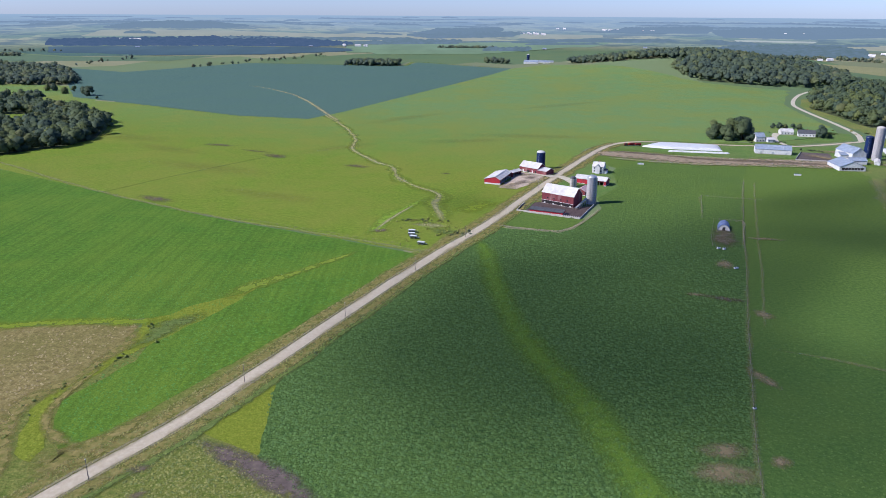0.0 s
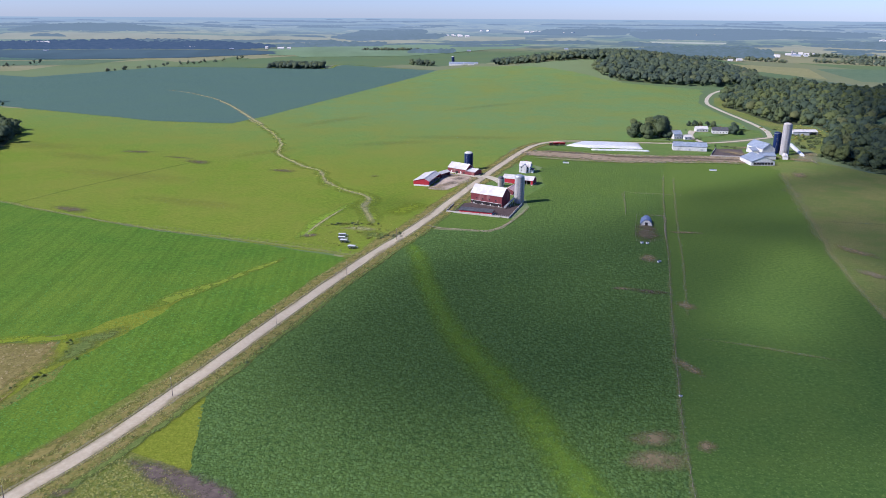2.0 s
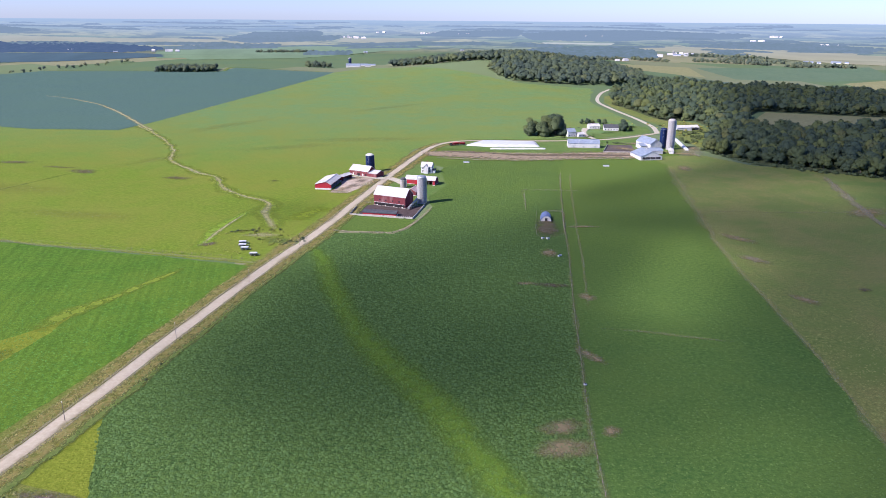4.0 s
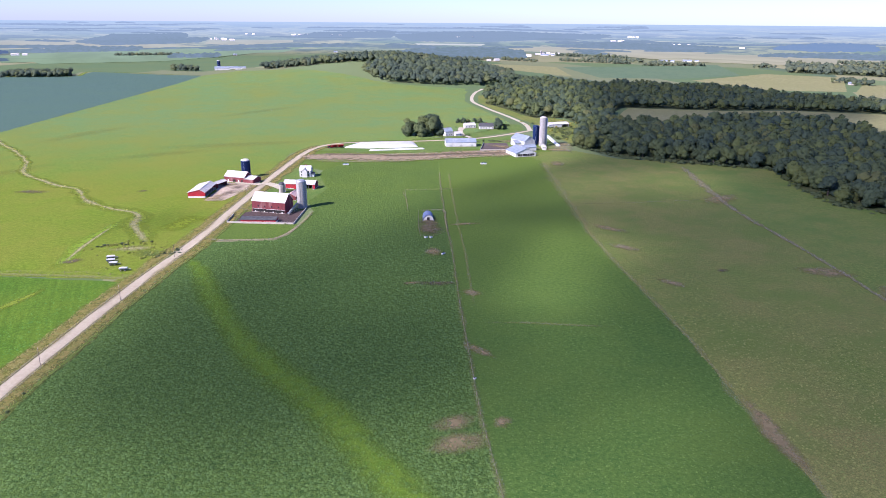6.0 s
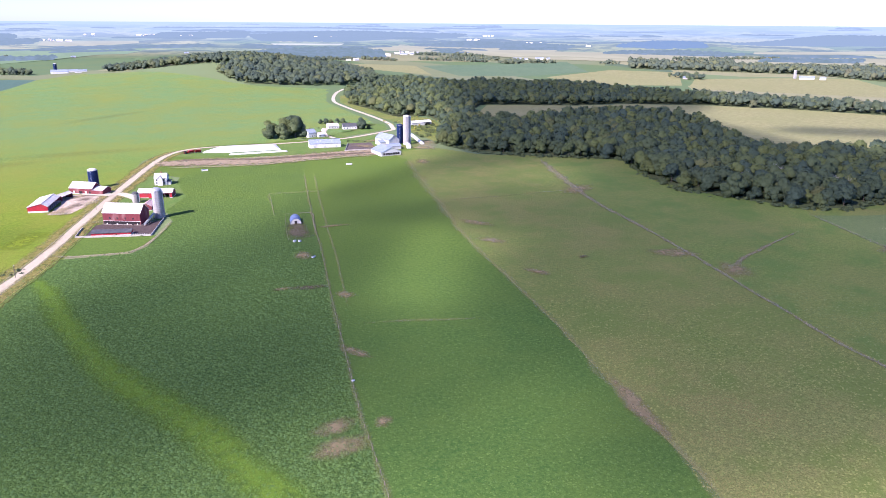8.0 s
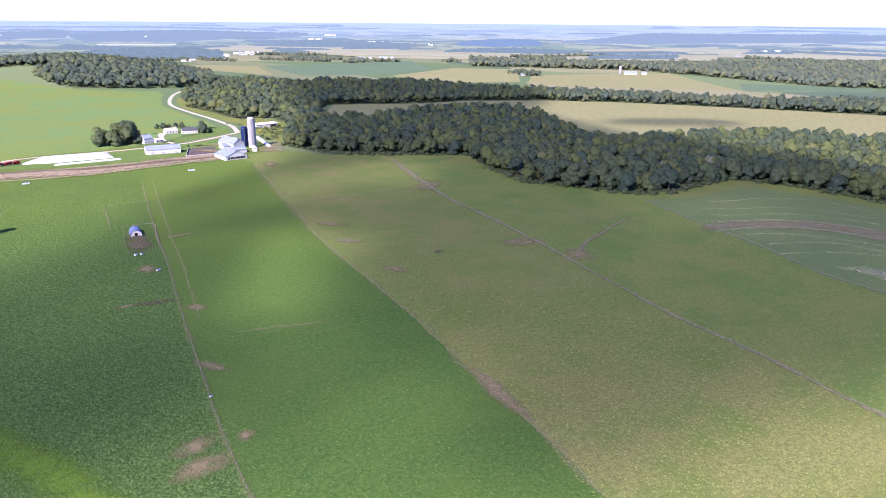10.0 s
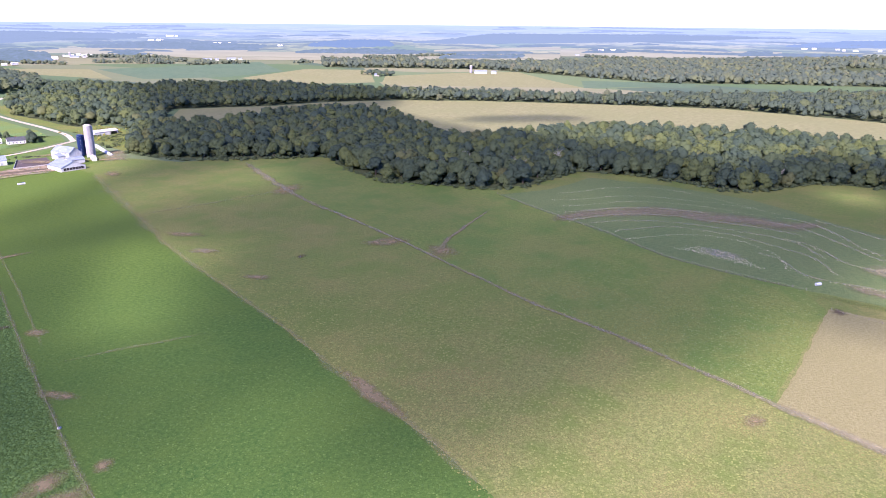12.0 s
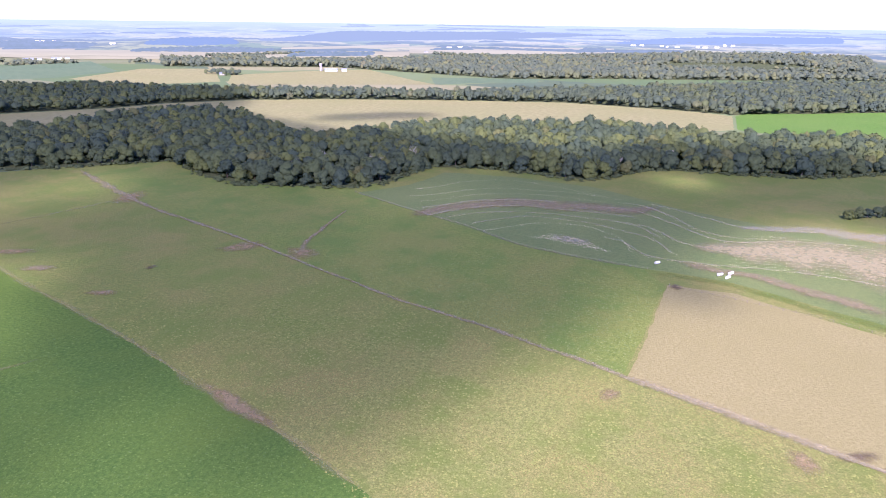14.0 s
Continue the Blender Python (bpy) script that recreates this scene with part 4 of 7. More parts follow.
strip("field_margin", [(-520, 682), (-363, 574), (-285, 513), (-224, 468.5), (-173.5, 436), (-130, 410.5), (-92.5, 392.4), (-57.6, 375.6), (-28.4, 361), (-4, 347)], 4.5, 0.14, M_MARGIN, "pale grassy track between two fields", "track", wander=0.4)
field("field_corner", [(-82, 305), (-90, 290), (-106, 278), (-112, 268), (-121, 264), (-120, 258), (-117, 247), (-121, 223), (-126, 206), (-128, 194), (-124, 180), (-120, 171), (-114, 167), (-113, 174), (-118, 183), (-120, 189), (-122, 196), (-121, 206), (-117, 224), (-115, 231), (-108, 242), (-103, 252), (-97, 263), (-89, 280)], 0.1, M_YELLOWCROP, "yellow-green uncut grass round the field corner", 1.4, 3, "grass")
strip("field_margin", [(-44, 352), (-56, 335), (-68, 320), (-83, 303), (-96, 284)], [3, 6, 8, 12, 14], 0.15, M_PALEGREEN, "pale green grass strip through the crop", "grass", wander=0.6)
strip("field_margin", [(-108, 264), (-121, 260.5), (-142, 260.5), (-160, 258.5), (-190, 256), (-300, 264)], 10.0, 0.16, M_YELLOW, "thin yellow-green margin of the dry field", "grass", wander=0.4)
strip("field_margin", [(-97, 272), (-106, 256), (-112, 244), (-116, 234)], [6, 12, 11, 5], 0.16, M_RANK, "rank dark green weeds in the field corner", "grass", wander=0.7)
strip("field_margin", [(-118, 226), (-122, 206), (-122, 196), (-119, 186), (-110, 176), (-100, 172)], [2, 3, 5, 5, 6, 4], 0.17, M_ROUGH, "rough tan line inside the yellow grass", "grass", wander=0.6)
strip("field_margin", [(-116, 172), (-108, 165), (-102, 168), (-97, 180), (-90, 196)], [14, 16, 12, 8, 5], 0.15, M_ROUGH, "rough tan grass at the field end", "grass", wander=0.6)
strip("field_margin", [(-121, 255), (-118, 240), (-124, 216), (-132, 198), (-127, 177), (-120, 158), (-130, 130)], 8.0, 0.13, M_ROUGH, "rough weedy edge of the dry field", "grass", wander=0.5)


def shifted(line, d):
    out = []
    for i, p in enumerate(line):
        a, b = Vector(line[max(i - 1, 0)]), Vector(line[min(i + 1, len(line) - 1)])
        t = (b - a).normalized()
        out.append((p[0] + t.y * d, p[1] - t.x * d))
    return out


strip("verge", shifted(ROAD[:14], 6.0), 9.0, 0.12, M_ROUGH, "rough grass verge with dry weeds", "verge", wander=0.35)
strip("verge", shifted(ROAD[:14], -6.0), 9.0, 0.12, M_ROUGH, "rough grass verge along the road", "verge", wander=0.35)
strip("verge", shifted(ROAD[:9], 9.0), 4.0, 0.13, M_ROUGH, "thin yellow-green verge strip", "verge", wander=0.6)
strip("shoulder", shifted(ROAD, 3.3), 1.6, 0.15, M_TRACK, "dusty gravel shoulder", "shoulder")
strip("shoulder", shifted(ROAD, -3.3), 1.6, 0.15, M_TRACK, "dusty gravel shoulder", "shoulder")
strip("field_margin", [(-236, 470), (-206, 523), (-171, 576), (-150, 606)], 3.0, 0.13, M_LUSH, "faint green line across the pasture", "grass", wander=0.4)
strip("ditch", shifted(ROAD[1:10], 9.5), [3.5, 4.5, 4.5, 4, 3, 2.5, 2, 2, 2], 0.16, M_RANK, "dark weedy roadside ditch", "ditch", wander=0.5)
strip("waterway", [(20, 372), (23, 340), (24.5, 300), (28, 262), (34, 236), (41, 214), (46.5, 195), (49, 178), (51, 165), (54, 148), (58, 120)], [8, 13, 15, 15, 15, 17, 19, 18, 17, 17, 19], 0.14, M_WATERWAY, "lighter green grass strip through the dark crop", "grass", wander=0.15)
field("weedy_corner", [(-73, 181), (-58.6, 177), (-52, 168.6), (-35, 152.6), (-15, 120), (-40, 60), (-120, 40), (-92, 120), (-84, 152), (-80, 172)], 0.06, M_VERGE, "weedy uncropped corner by the road", 1.5)
field("yellow_corner", [(-74, 184), (-66, 199), (-59, 211), (-56.5, 224), (-55, 206), (-53, 186), (-51.5, 171), (-62, 177)], 0.1, M_YELLOWCROP, "bright yellow-green grass at the field corner", 0.7, 2, "grass")
strip("bare_ground", [(-74, 179), (-64, 174), (-55, 167), (-43, 158), (-31, 147)], [4, 9, 13, 10, 8], 0.15, M_WETSOIL, "purplish bare wet soil", "soil", wander=0.6)
patch("bare_ground", -82, 164, 4, 2.2, 20, 0.15, M_PEAT, "small patch of dark bare soil", "soil")
patch("bare_ground", -78, 153, 4, 2.0, 40, 0.15, M_PEAT, "small patch of dark bare soil", "soil")
for x, y, a, b, t in ((-145, 608, 17, 8, -35), (-168, 630, 20, 3, -25), (-210, 660, 20, 6, -15), (-190, 457, 20, 6, -30), (-71, 567, 14, 6, -20), (2, 541, 5, 2.5, 0)):
    patch("bare_ground", x, y, a, b, t, 0.15, M_PEAT, "dark wet hollow in the pasture", "soil")
for x, y, a, b, t, mt in ((80.3, 174.2, 8.5, 4.8, 5, M_SOIL), (77, 163.5, 10, 5.8, -5, M_SOIL), (94.2, 168.7, 4.2, 3.4, 20, M_SOIL), (122.5, 288.2, 11, 3.2, -20, M_PEAT), (133, 271, 4, 6, 20, M_SOIL), (109.5, 216.6, 3.0, 9.0, 20, M_SOIL), (112, 293, 5, 2.5, 0, M_SOIL),
                      (178.5, 376, 11, 3.0, -12, M_SOIL), (140, 333, 5, 8, -15, M_SOIL), (308, 229, 15, 9, -35, M_SOIL), (311, 194, 13, 9, 60, M_SOIL), (372, 367, 22, 12, 30, M_SOIL), (198.6, -36.4, 7, 5, 20, M_SOIL), (207, -52, 9, 3, -60, M_PEAT), (217.5, 20, 5, 4, 0, M_SOIL), (332, 5, 5, 4, 0, M_PEAT), (335, 520, 14, 7, 60, M_SOIL), (262, 250, 4, 3, 0, M_PEAT), (226, 246, 4, 9, 15, M_SOIL), (255, 334, 5, 14, 25, M_SOIL), (240, 300, 5, 11, 22, M_DRYSOIL)):
    patch("bare_ground", x, y, a, b, t, 0.16, mt, "worn patch of bare trodden soil", "soil")
strip("bare_ground", [(176, 154), (171, 140), (165, 126), (159, 111)], [4, 7, 7, 4], 0.16, M_SOIL, "worn cattle path along the field edge", "soil", wander=0.6)
strip("field_boundary", [(325, 530), (258, 375), (240, 336), (223, 290), (206, 240), (195, 208), (184, 179), (173, 152), (167.5, 138), (158.5, 111), (141, 72)], [8, 10, 9, 8, 6, 5, 4, 4, 4, 4, 4], 0.13, M_FAINT, "faint dry boundary between two fields", "track", wander=0.8)
strip("cattle_path", [(426, 466), (392, 404), (360, 343), (324, 249), (302.5, 198), (288.6, 166), (269, 120), (257, 80.6), (245.4, 50), (233, 18), (216, -22), (204, -52), (190, -90)], [9, 10, 8, 5, 5, 3.5, 3, 3, 3, 4, 5, 4, 4], 0.14, M_TRACK, "worn cattle path along a fence line", "track", wander=0.6)
strip("cattle_path", [(311, 196), (335, 203), (358, 207), (404, 215)], [6, 3.5, 2.8, 2], 0.14, M_DRYSOIL, "branching worn cattle path", "track", wander=0.5)
strip("cattle_path", [(447, 232), (417, 176), (395, 131), (370, 92), (361, 63), (357, 42), (354, 20)], 3.0, 0.15, M_FAINT, "thin pale fence line track", "track", wander=0.4)
strip("cattle_path", [(225, 522), (214, 496), (176, 400), (149.5, 330), (121, 257.5), (107.6, 222), (89.8, 175), (84, 157), (77, 136), (66, 105)], 2.4, 0.14, M_FAINT, "thin worn line along a wire fence", "track", wander=0.7)
strip("cattle_path", [(232, 518), (221, 493), (183, 398), (156, 328), (127, 256)], 2.0, 0.14, M_FAINT, "faint wheel track in the grass", "track", wander=0.5)
strip("field_boundary", [(120, 240), (138, 232), (156, 222), (172, 213)], [1, 3, 3, 1], 0.13, M_FAINT, "faint lighter line across the grazed field", "grass", wander=0.5)
strip("field_boundary", [(270, 392), (320, 378), (372, 367)], 3.0, 0.13, M_FAINT, "faint dry line across the upper pasture", "grass", wander=0.5)
strip("field_boundary", [(233, 17), (219, -19), (206, -49), (195, -75)], 4.0, 0.14, M_STRAW, "pale dry edge of the brown pasture", "track", wander=0.5)
strip("lush_margin", [(349, 18), (345, -20), (318, -70), (300, -120)], 9, 0.13, M_LUSH, "green margin between brown pasture and crop", "grass", wander=0.4)

# curved crop strips
ROWS = ([(475, 196), (490, 184), (512, 172), (529, 150), (531, 129), (525, 108), (507, 65)],
        [(452, 192), (466, 175), (489, 158), (502, 136), (504, 120), (508, 84), (500, 50)],
        [(440, 180), (450, 169), (472, 152), (485, 133), (490, 116), (493, 97), (488, 60)],
        [(424, 174), (434, 163), (452, 149), (466, 130), (472, 112), (477, 93)],
        [(404, 162), (416, 156), (434, 143), (448, 128), (456, 107), (456, 89), (457, 71), (456, 50), (451, 29)],
        [(404, 150), (418, 141), (432, 123), (440, 103), (442, 86), (441, 54), (434, 34), (412, 17)],
        [(400, 130), (414, 118), (429, 104), (432, 84), (431, 66), (419, 39), (409, 22), (385, 9)],
        [(388, 118), (401, 107), (415, 94), (422, 78), (420, 58), (404, 40), (380, 31)],
        [(474, 63), (473, 42), (460, 24), (442, 7), (425, -9), (421, -23), (435, -55), (440, -90)],
        [(492, 50), (486, 33), (465, 14), (440, -2), (431, -20), (434, -40)],
        [(440, 40), (432, 24), (410, 8), (403, -9), (398, -22), (408, -53), (410, -90)],
        [(404, 50), (396, 36), (376, 22), (373, -5), (374, -20), (377, -51), (372, -90)],
        [(496, 30), (487, 16), (470, -8), (458, -23), (455, -38), (462, -70)])
strip("crop_band", [(400, 168), (424, 159), (455, 130), (464, 112), (467, 95), (471, 59), (473, 38), (491, 23)], [12, 20, 28, 30, 32, 36, 28, 12], 0.16, M_DRYSOIL, "curved band of bare reddish soil", "soil", wander=0.25)
for k in (3, 4, 5, 6, 8, 9, 10, 11, 12):
    strip("crop_row", ROWS[k], 3.0 if k in (3, 4) else 2.0, 0.19, M_ROWLINE, "thin pale row in the strip crop", "crop", wander=0.9, step=3.0)
strip("crop_band", [(372, 8), (366, -8), (360, -34), (350, -52), (330, -85)], [9, 11, 13, 14, 15], 0.17, M_DRYSOIL, "bare pinkish soil along the crop strips", "soil", wander=0.4)
strip("crop_band", [(402, 2), (406, -30), (408, -70), (400, -130)], [8, 64, 100, 110], 0.16, M_STUBBLEROWS, "pale dry crop residue in rows", "crop", wander=0.4)
strip("crop_band", [(450, -22), (459, -45), (464, -75), (455, -130)], [8, 20, 26, 34], 0.17, M_RESIDUE, "grey-white flattened crop residue", "crop", wander=0.4)
patch("crop_residue", 389, 65, 8, 15, -20, 0.17, M_RESIDUE, "grey-white patch of flattened stalks", "crop")

# dots of pale husks left along the rows
def husks(lines, seed, label):
    rnd = random.Random(seed)
    V, F = [], []
    for line, gap, spread in lines:
        for p in smoothed(line, gap):
            if rnd.random() < 0.4:
                continue
            x, y = p.x + rnd.gauss(0, spread), p.y + rnd.gauss(0, spread)
            s, h, a = rnd.uniform(0.22, 0.52), rnd.uniform(0.2, 0.5), rnd.uniform(0, 6.28)
            n = len(V)
            for k in range(4):
                V.append((x + s * math.cos(a + k * 1.57), y + s * math.sin(a + k * 1.57) * 0.7, 0.05))
            V.append((x + 0.1, y, 0.1 + h))
            F += [(n, n + 1, n + 4), (n + 1, n + 2, n + 4), (n + 2, n + 3, n + 4), (n + 3, n, n + 4)]
    return tagged(mesh_from("crop_residue", V, F, M_WHITEDOTS), label, "crop residue", kind="stuff")


husk_lines = [(row, 0.8 if k < 8 else 0.6, 0.75) for k, row in enumerate(ROWS)]
husk_lines += [([(396 + u, 80 - u), (392 + u, 66), (384 + u, 52 + u)], 0.3, 1.6) for u in (-8, -5, -2, 1)]
husk_lines += [([(378 + u, -18 - u * 0.2), (382 + u, -60), (376 + u, -120)], 0.8, 0.6) for u in range(0, 64, 5)]
husks(husk_lines, 3, "pale husks and stalks in curved rows")

# ---- fences and poles ----
def fence(line, gap, label, tall=1.3, rails=2, mat=None, thick=0.09):
    """Posts at even steps and wires or boards between them."""
    mat = mat or M_POLE
    f = tagged(new("fence"), label, "fence")
    post_me = None
    pts = []
    for (x1, y1), (x2, y2) in zip(line, line[1:]):
        k = max(1, round(math.hypot(x2 - x1, y2 - y1) / gap))
        pts += [(x1 + (x2 - x1) * j / k, y1 + (y2 - y1) * j / k) for j in range(k)]
    pts.append(line[-1])
    bm = bmesh.new()
    bmesh.ops.create_cone(bm, cap_ends=True, segments=6, radius1=thick, radius2=thick * 0.85, depth=tall + 0.4)
    bmesh.ops.translate(bm, verts=bm.verts, vec=(0, 0, (tall + 0.4) / 2 - 0.4))
    post_me = bpy.data.meshes.new("post")
    bm.to_mesh(post_me)
    bm.free()
    post_me.materials.append(mat)
    for x, y in pts:
        o = new("post", post_me)
        o.parent, o.location = f, (x, y, float(height(x, y)))
    for r in range(rails):
        z = tall * (0.45 + 0.45 * r / max(1, rails - 1))
        V, F = [], []
        for x, y in pts:
            V += [(x, y, z - 0.02), (x, y, z + 0.02), (x + 0.03, y, z)]
        for i in range(len(pts) - 1):
            a = 3 * i
            F += [(a, a + 1, a + 4, a + 3), (a + 1, a + 2, a + 5, a + 4), (a + 2, a, a + 3, a + 5)]
        mesh_from("wire", V, F, M_POLE, f)
    return f


fence([(225, 522), (214, 496), (176, 400), (149.5, 330), (121, 257.5), (107.6, 222), (89.8, 175), (84, 157), (77, 136), (66, 105)], 6, "long wire fence on wooden posts between two fields")
fence([(426, 466), (360, 343), (324, 249), (302.5, 198), (288.6, 166), (269, 120), (257, 80.6), (245.4, 50), (233, 18)], 6, "wire fence on wooden posts beside a cattle path")
fence([(447, 232), (417, 176), (395, 131), (370, 92), (361, 63), (354, 20)], 6, "wire fence along the strip crops")
fence([(333, 8), (318, -50), (300, -90)], 5, "white-topped posts along the brown pasture")
fence([(-7, 351), (-28, 365), (-58, 379), (-130, 414)], 6, "old wire fence along the pasture edge")


def utility_pole(x, y, turn):
    p = tagged(new("utility_pole"), "thin grey timber pole standing in the road verge", "utility pole", "poles along the road")
    for nm, r1, r2, h, z, mt in (("pole", 0.13, 0.09, 7.0, 3.2, M_POLE), ("insulator", 0.12, 0.08, 0.3, 6.8, M_WHITE)):
        bm = bmesh.new()
        bmesh.ops.create_cone(bm, cap_ends=True, segments=10, radius1=r1, radius2=r2, depth=h)
        bmesh.ops.translate(bm, verts=bm.verts, vec=(0, 0, z))
        me = bpy.data.meshes.new(nm)
        bm.to_mesh(me)
        bm.free()
        me.materials.append(mt)
        new(nm, me).parent = p
    p.matrix_world = pose(x, y, 0, 0, 0, turn)
    return p


first_post = utility_pole(-93.3, 159, -27)
for x, y in ((-66.2, 212), (-39.6, 266), (-13.3, 322), (12.5, 376), (67.5, 493)):
    copy_thing(first_post, pose(x, y, 0, 0, 0, -27))

# ---- buildings ----
def part(name, bm, mat, parent, label=""):
    me = bpy.data.meshes.new(name)
    bmesh.ops.recalc_face_normals(bm, faces=bm.faces)
    bm.to_mesh(me)
    bm.free()
    me.materials.append(mat)
    ob = new(name, me)
    ob.parent = parent
    if label:
        ob["label"] = label
    return ob


def slab(bm, pts, thick):
    """A flat polygon given thickness along its normal (downwards)."""
    vs = [bm.verts.new(p) for p in pts]
    f = bm.faces.new(vs)
    f.normal_update()
    n = f.normal.copy()
    if n.z < 0 or (abs(n.z) < 1e-6 and (n.x + n.y) < 0):
        n = -n
    r = bmesh.ops.extrude_face_region(bm, geom=[f])
    bmesh.ops.translate(bm, verts=[g for g in r["geom"] if isinstance(g, bmesh.types.BMVert)], vec=-n * thick)
    return bm


def block(bm, x0, x1, y0, y1, z0, z1):
    r = bmesh.ops.create_cube(bm, size=1.0)
    bmesh.ops.scale(bm, verts=r["verts"], vec=(x1 - x0, y1 - y0, z1 - z0))
    bmesh.ops.translate(bm, verts=r["verts"], vec=((x0 + x1) / 2, (y0 + y1) / 2, (z0 + z1) / 2))
    return bm


def box_part(name, dims, mat, parent, label=""):
    return part(name, block(bmesh.new(), *dims), mat, parent, label)


def roof_side(a, b, c, d, thick, ribs, over=0.35):
    """A metal roof plane, one skin folded into upright seams: eave a-b, ridge d-c."""
    a, b, c, d = (Vector(v) for v in (a, b, c, d))
    down = (a - d).normalized() * over
    along = (b - a).normalized() * over
    a2, b2, c2, d2 = a + down - along, b + down + along, c + along, d - along
    n = (b2 - a2).cross(d2 - a2).normalized()
    if n.z < 0:
        n = -n
    L = (b2 - a2).length
    steps = [(0.0, 0.0)]
    for i in range(ribs + 1):
        u = 0.06 + (L - 0.12) * i / ribs
        steps += [(u - 0.05, 0.0), (u - 0.05, 0.07), (u + 0.05, 0.07), (u + 0.05, 0.0)]
    steps.append((L, 0.0))
    bm = bmesh.new()
    rows = []
    for u, h in steps:
        p, q = a2.lerp(b2, u / L), d2.lerp(c2, u / L)
        rows.append([bm.verts.new(v) for v in (p + n * h, q + n * h, q - n * thick, p - n * thick)])
    for r1, r2 in zip(rows, rows[1:]):
        for k in range(4):
            j = (k + 1) % 4
            if (r1[k].co - r2[k].co).length < 1e-6 and (r1[j].co - r2[j].co).length < 1e-6:
                continue
            bm.faces.new((r1[k], r2[k], r2[j], r1[j]))
    bm.faces.new(rows[0])
    bm.faces.new(rows[-1][::-1])
    bmesh.ops.remove_doubles(bm, verts=bm.verts, dist=1e-5)
    return bm


def window_on(parent, x, z, w, h, y, face, mat_frame=None):
    """A framed window on a wall in the plane y, that looks towards face (-1 or 1)."""
    t = 0.06 * face
    wdw = box_part("window", (x - w / 2, x + w / 2, min(y, y + t), max(y, y + t), z, z + h), M_GLASS, parent)
    bm = bmesh.new()
    f = 0.1
    y0, y1 = min(y, y + 1.8 * t), max(y, y + 1.8 * t)
    block(bm, x - w / 2 - f, x + w / 2 + f, y0, y1, z - f, z)
    block(bm, x - w / 2 - f, x + w / 2 + f, y0, y1, z + h, z + h + f)
    block(bm, x - w / 2 - f, x - w / 2, y0, y1, z, z + h)
    block(bm, x + w / 2, x + w / 2 + f, y0, y1, z, z + h)
    block(bm, x - 0.03, x + 0.03, y0, y1, z, z + h)
    part("frame", bm, mat_frame or M_WHITE, wdw)
    return wdw


def gable_house(name, x, y, turn, L, W, eave, ridge, wall, roof, label, category, base=None, base_h=0.0, ridge_at=0.5, ribs=None, open_front=(), gable_mat=None, thick=0.2):
    """A building with the ridge along local x; front wall in y = 0, back wall in y = W.
    open_front: stretches (x0, x1) of the front that stand open between posts."""
    t = tagged(new(name), label, category)
    yr = W * ridge_at
    g = gable_mat or wall
    # front wall in pieces round the open bays
    edges = [0.0] + [v for s in open_front for v in s] + [L]
    for x0, x1 in zip(edges[::2], edges[1::2]):
        if x1 - x0 > 0.05:
            box_part("wall", (x0, x1, 0, thick, base_h, eave), wall, t)
            if base:
                box_part("plinth", (x0 - 0.02, x1 + 0.02, -0.08, thick, -0.3, base_h), base, t)
    for x0, x1 in open_front:
        k = max(1, round((x1 - x0) / 4.0))
        for j in range(k + 1):
            px = x0 + (x1 - x0) * j / k
            box_part("post", (px - 0.12, px + 0.12, 0.0, 0.24, -0.2, eave), M_POLE, t)
        box_part("lintel", (x0, x1, 0.0, 0.2, eave - 0.45, eave), wall, t)
    box_part("wall", (0, L, W - thick, W, -0.2, eave), wall, t)
    for gx in (0, L - thick):
        bm = bmesh.new()
        prof = [(thick, -0.2), (W - thick, -0.2), (W - thick, eave), (yr, ridge), (thick, eave)]
        a = [bm.verts.new((gx, p, q)) for p, q in prof]
        b = [bm.verts.new((gx + thick, p, q)) for p, q in prof]
        bm.faces.new(a)
        bm.faces.new(b[::-1])
        for i in range(5):
            j = (i + 1) % 5
            bm.faces.new((a[i], b[i], b[j], a[j]))
        part("gable_wall", bm, g, t)
        if base:
            box_part("plinth", (gx - 0.05, gx + thick + 0.05, thick, W - thick, -0.3, base_h), base, t)
    n = ribs or max(4, int(L / 1.4))
    part("roof", roof_side((0, 0, eave + 0.16), (L, 0, eave + 0.16), (L, yr, ridge + 0.16), (0, yr, ridge + 0.16), 0.14, n), roof, t)
    part("roof", roof_side((0, W, eave + 0.16), (L, W, eave + 0.16), (L, yr, ridge + 0.16), (0, yr, ridge + 0.16), 0.14, n), roof, t)
    box_part("ridge_cap", (-0.35, L + 0.35, yr - 0.22, yr + 0.22, ridge + 0.1, ridge + 0.26), roof, t)
    box_part("floor_slab", (0.1, L - 0.1, 0.1, W - 0.1, -0.15, 0.06), M_CONCRETE, t)
    t.matrix_world = pose(x, y, 0, 0, 0, turn)
    return t


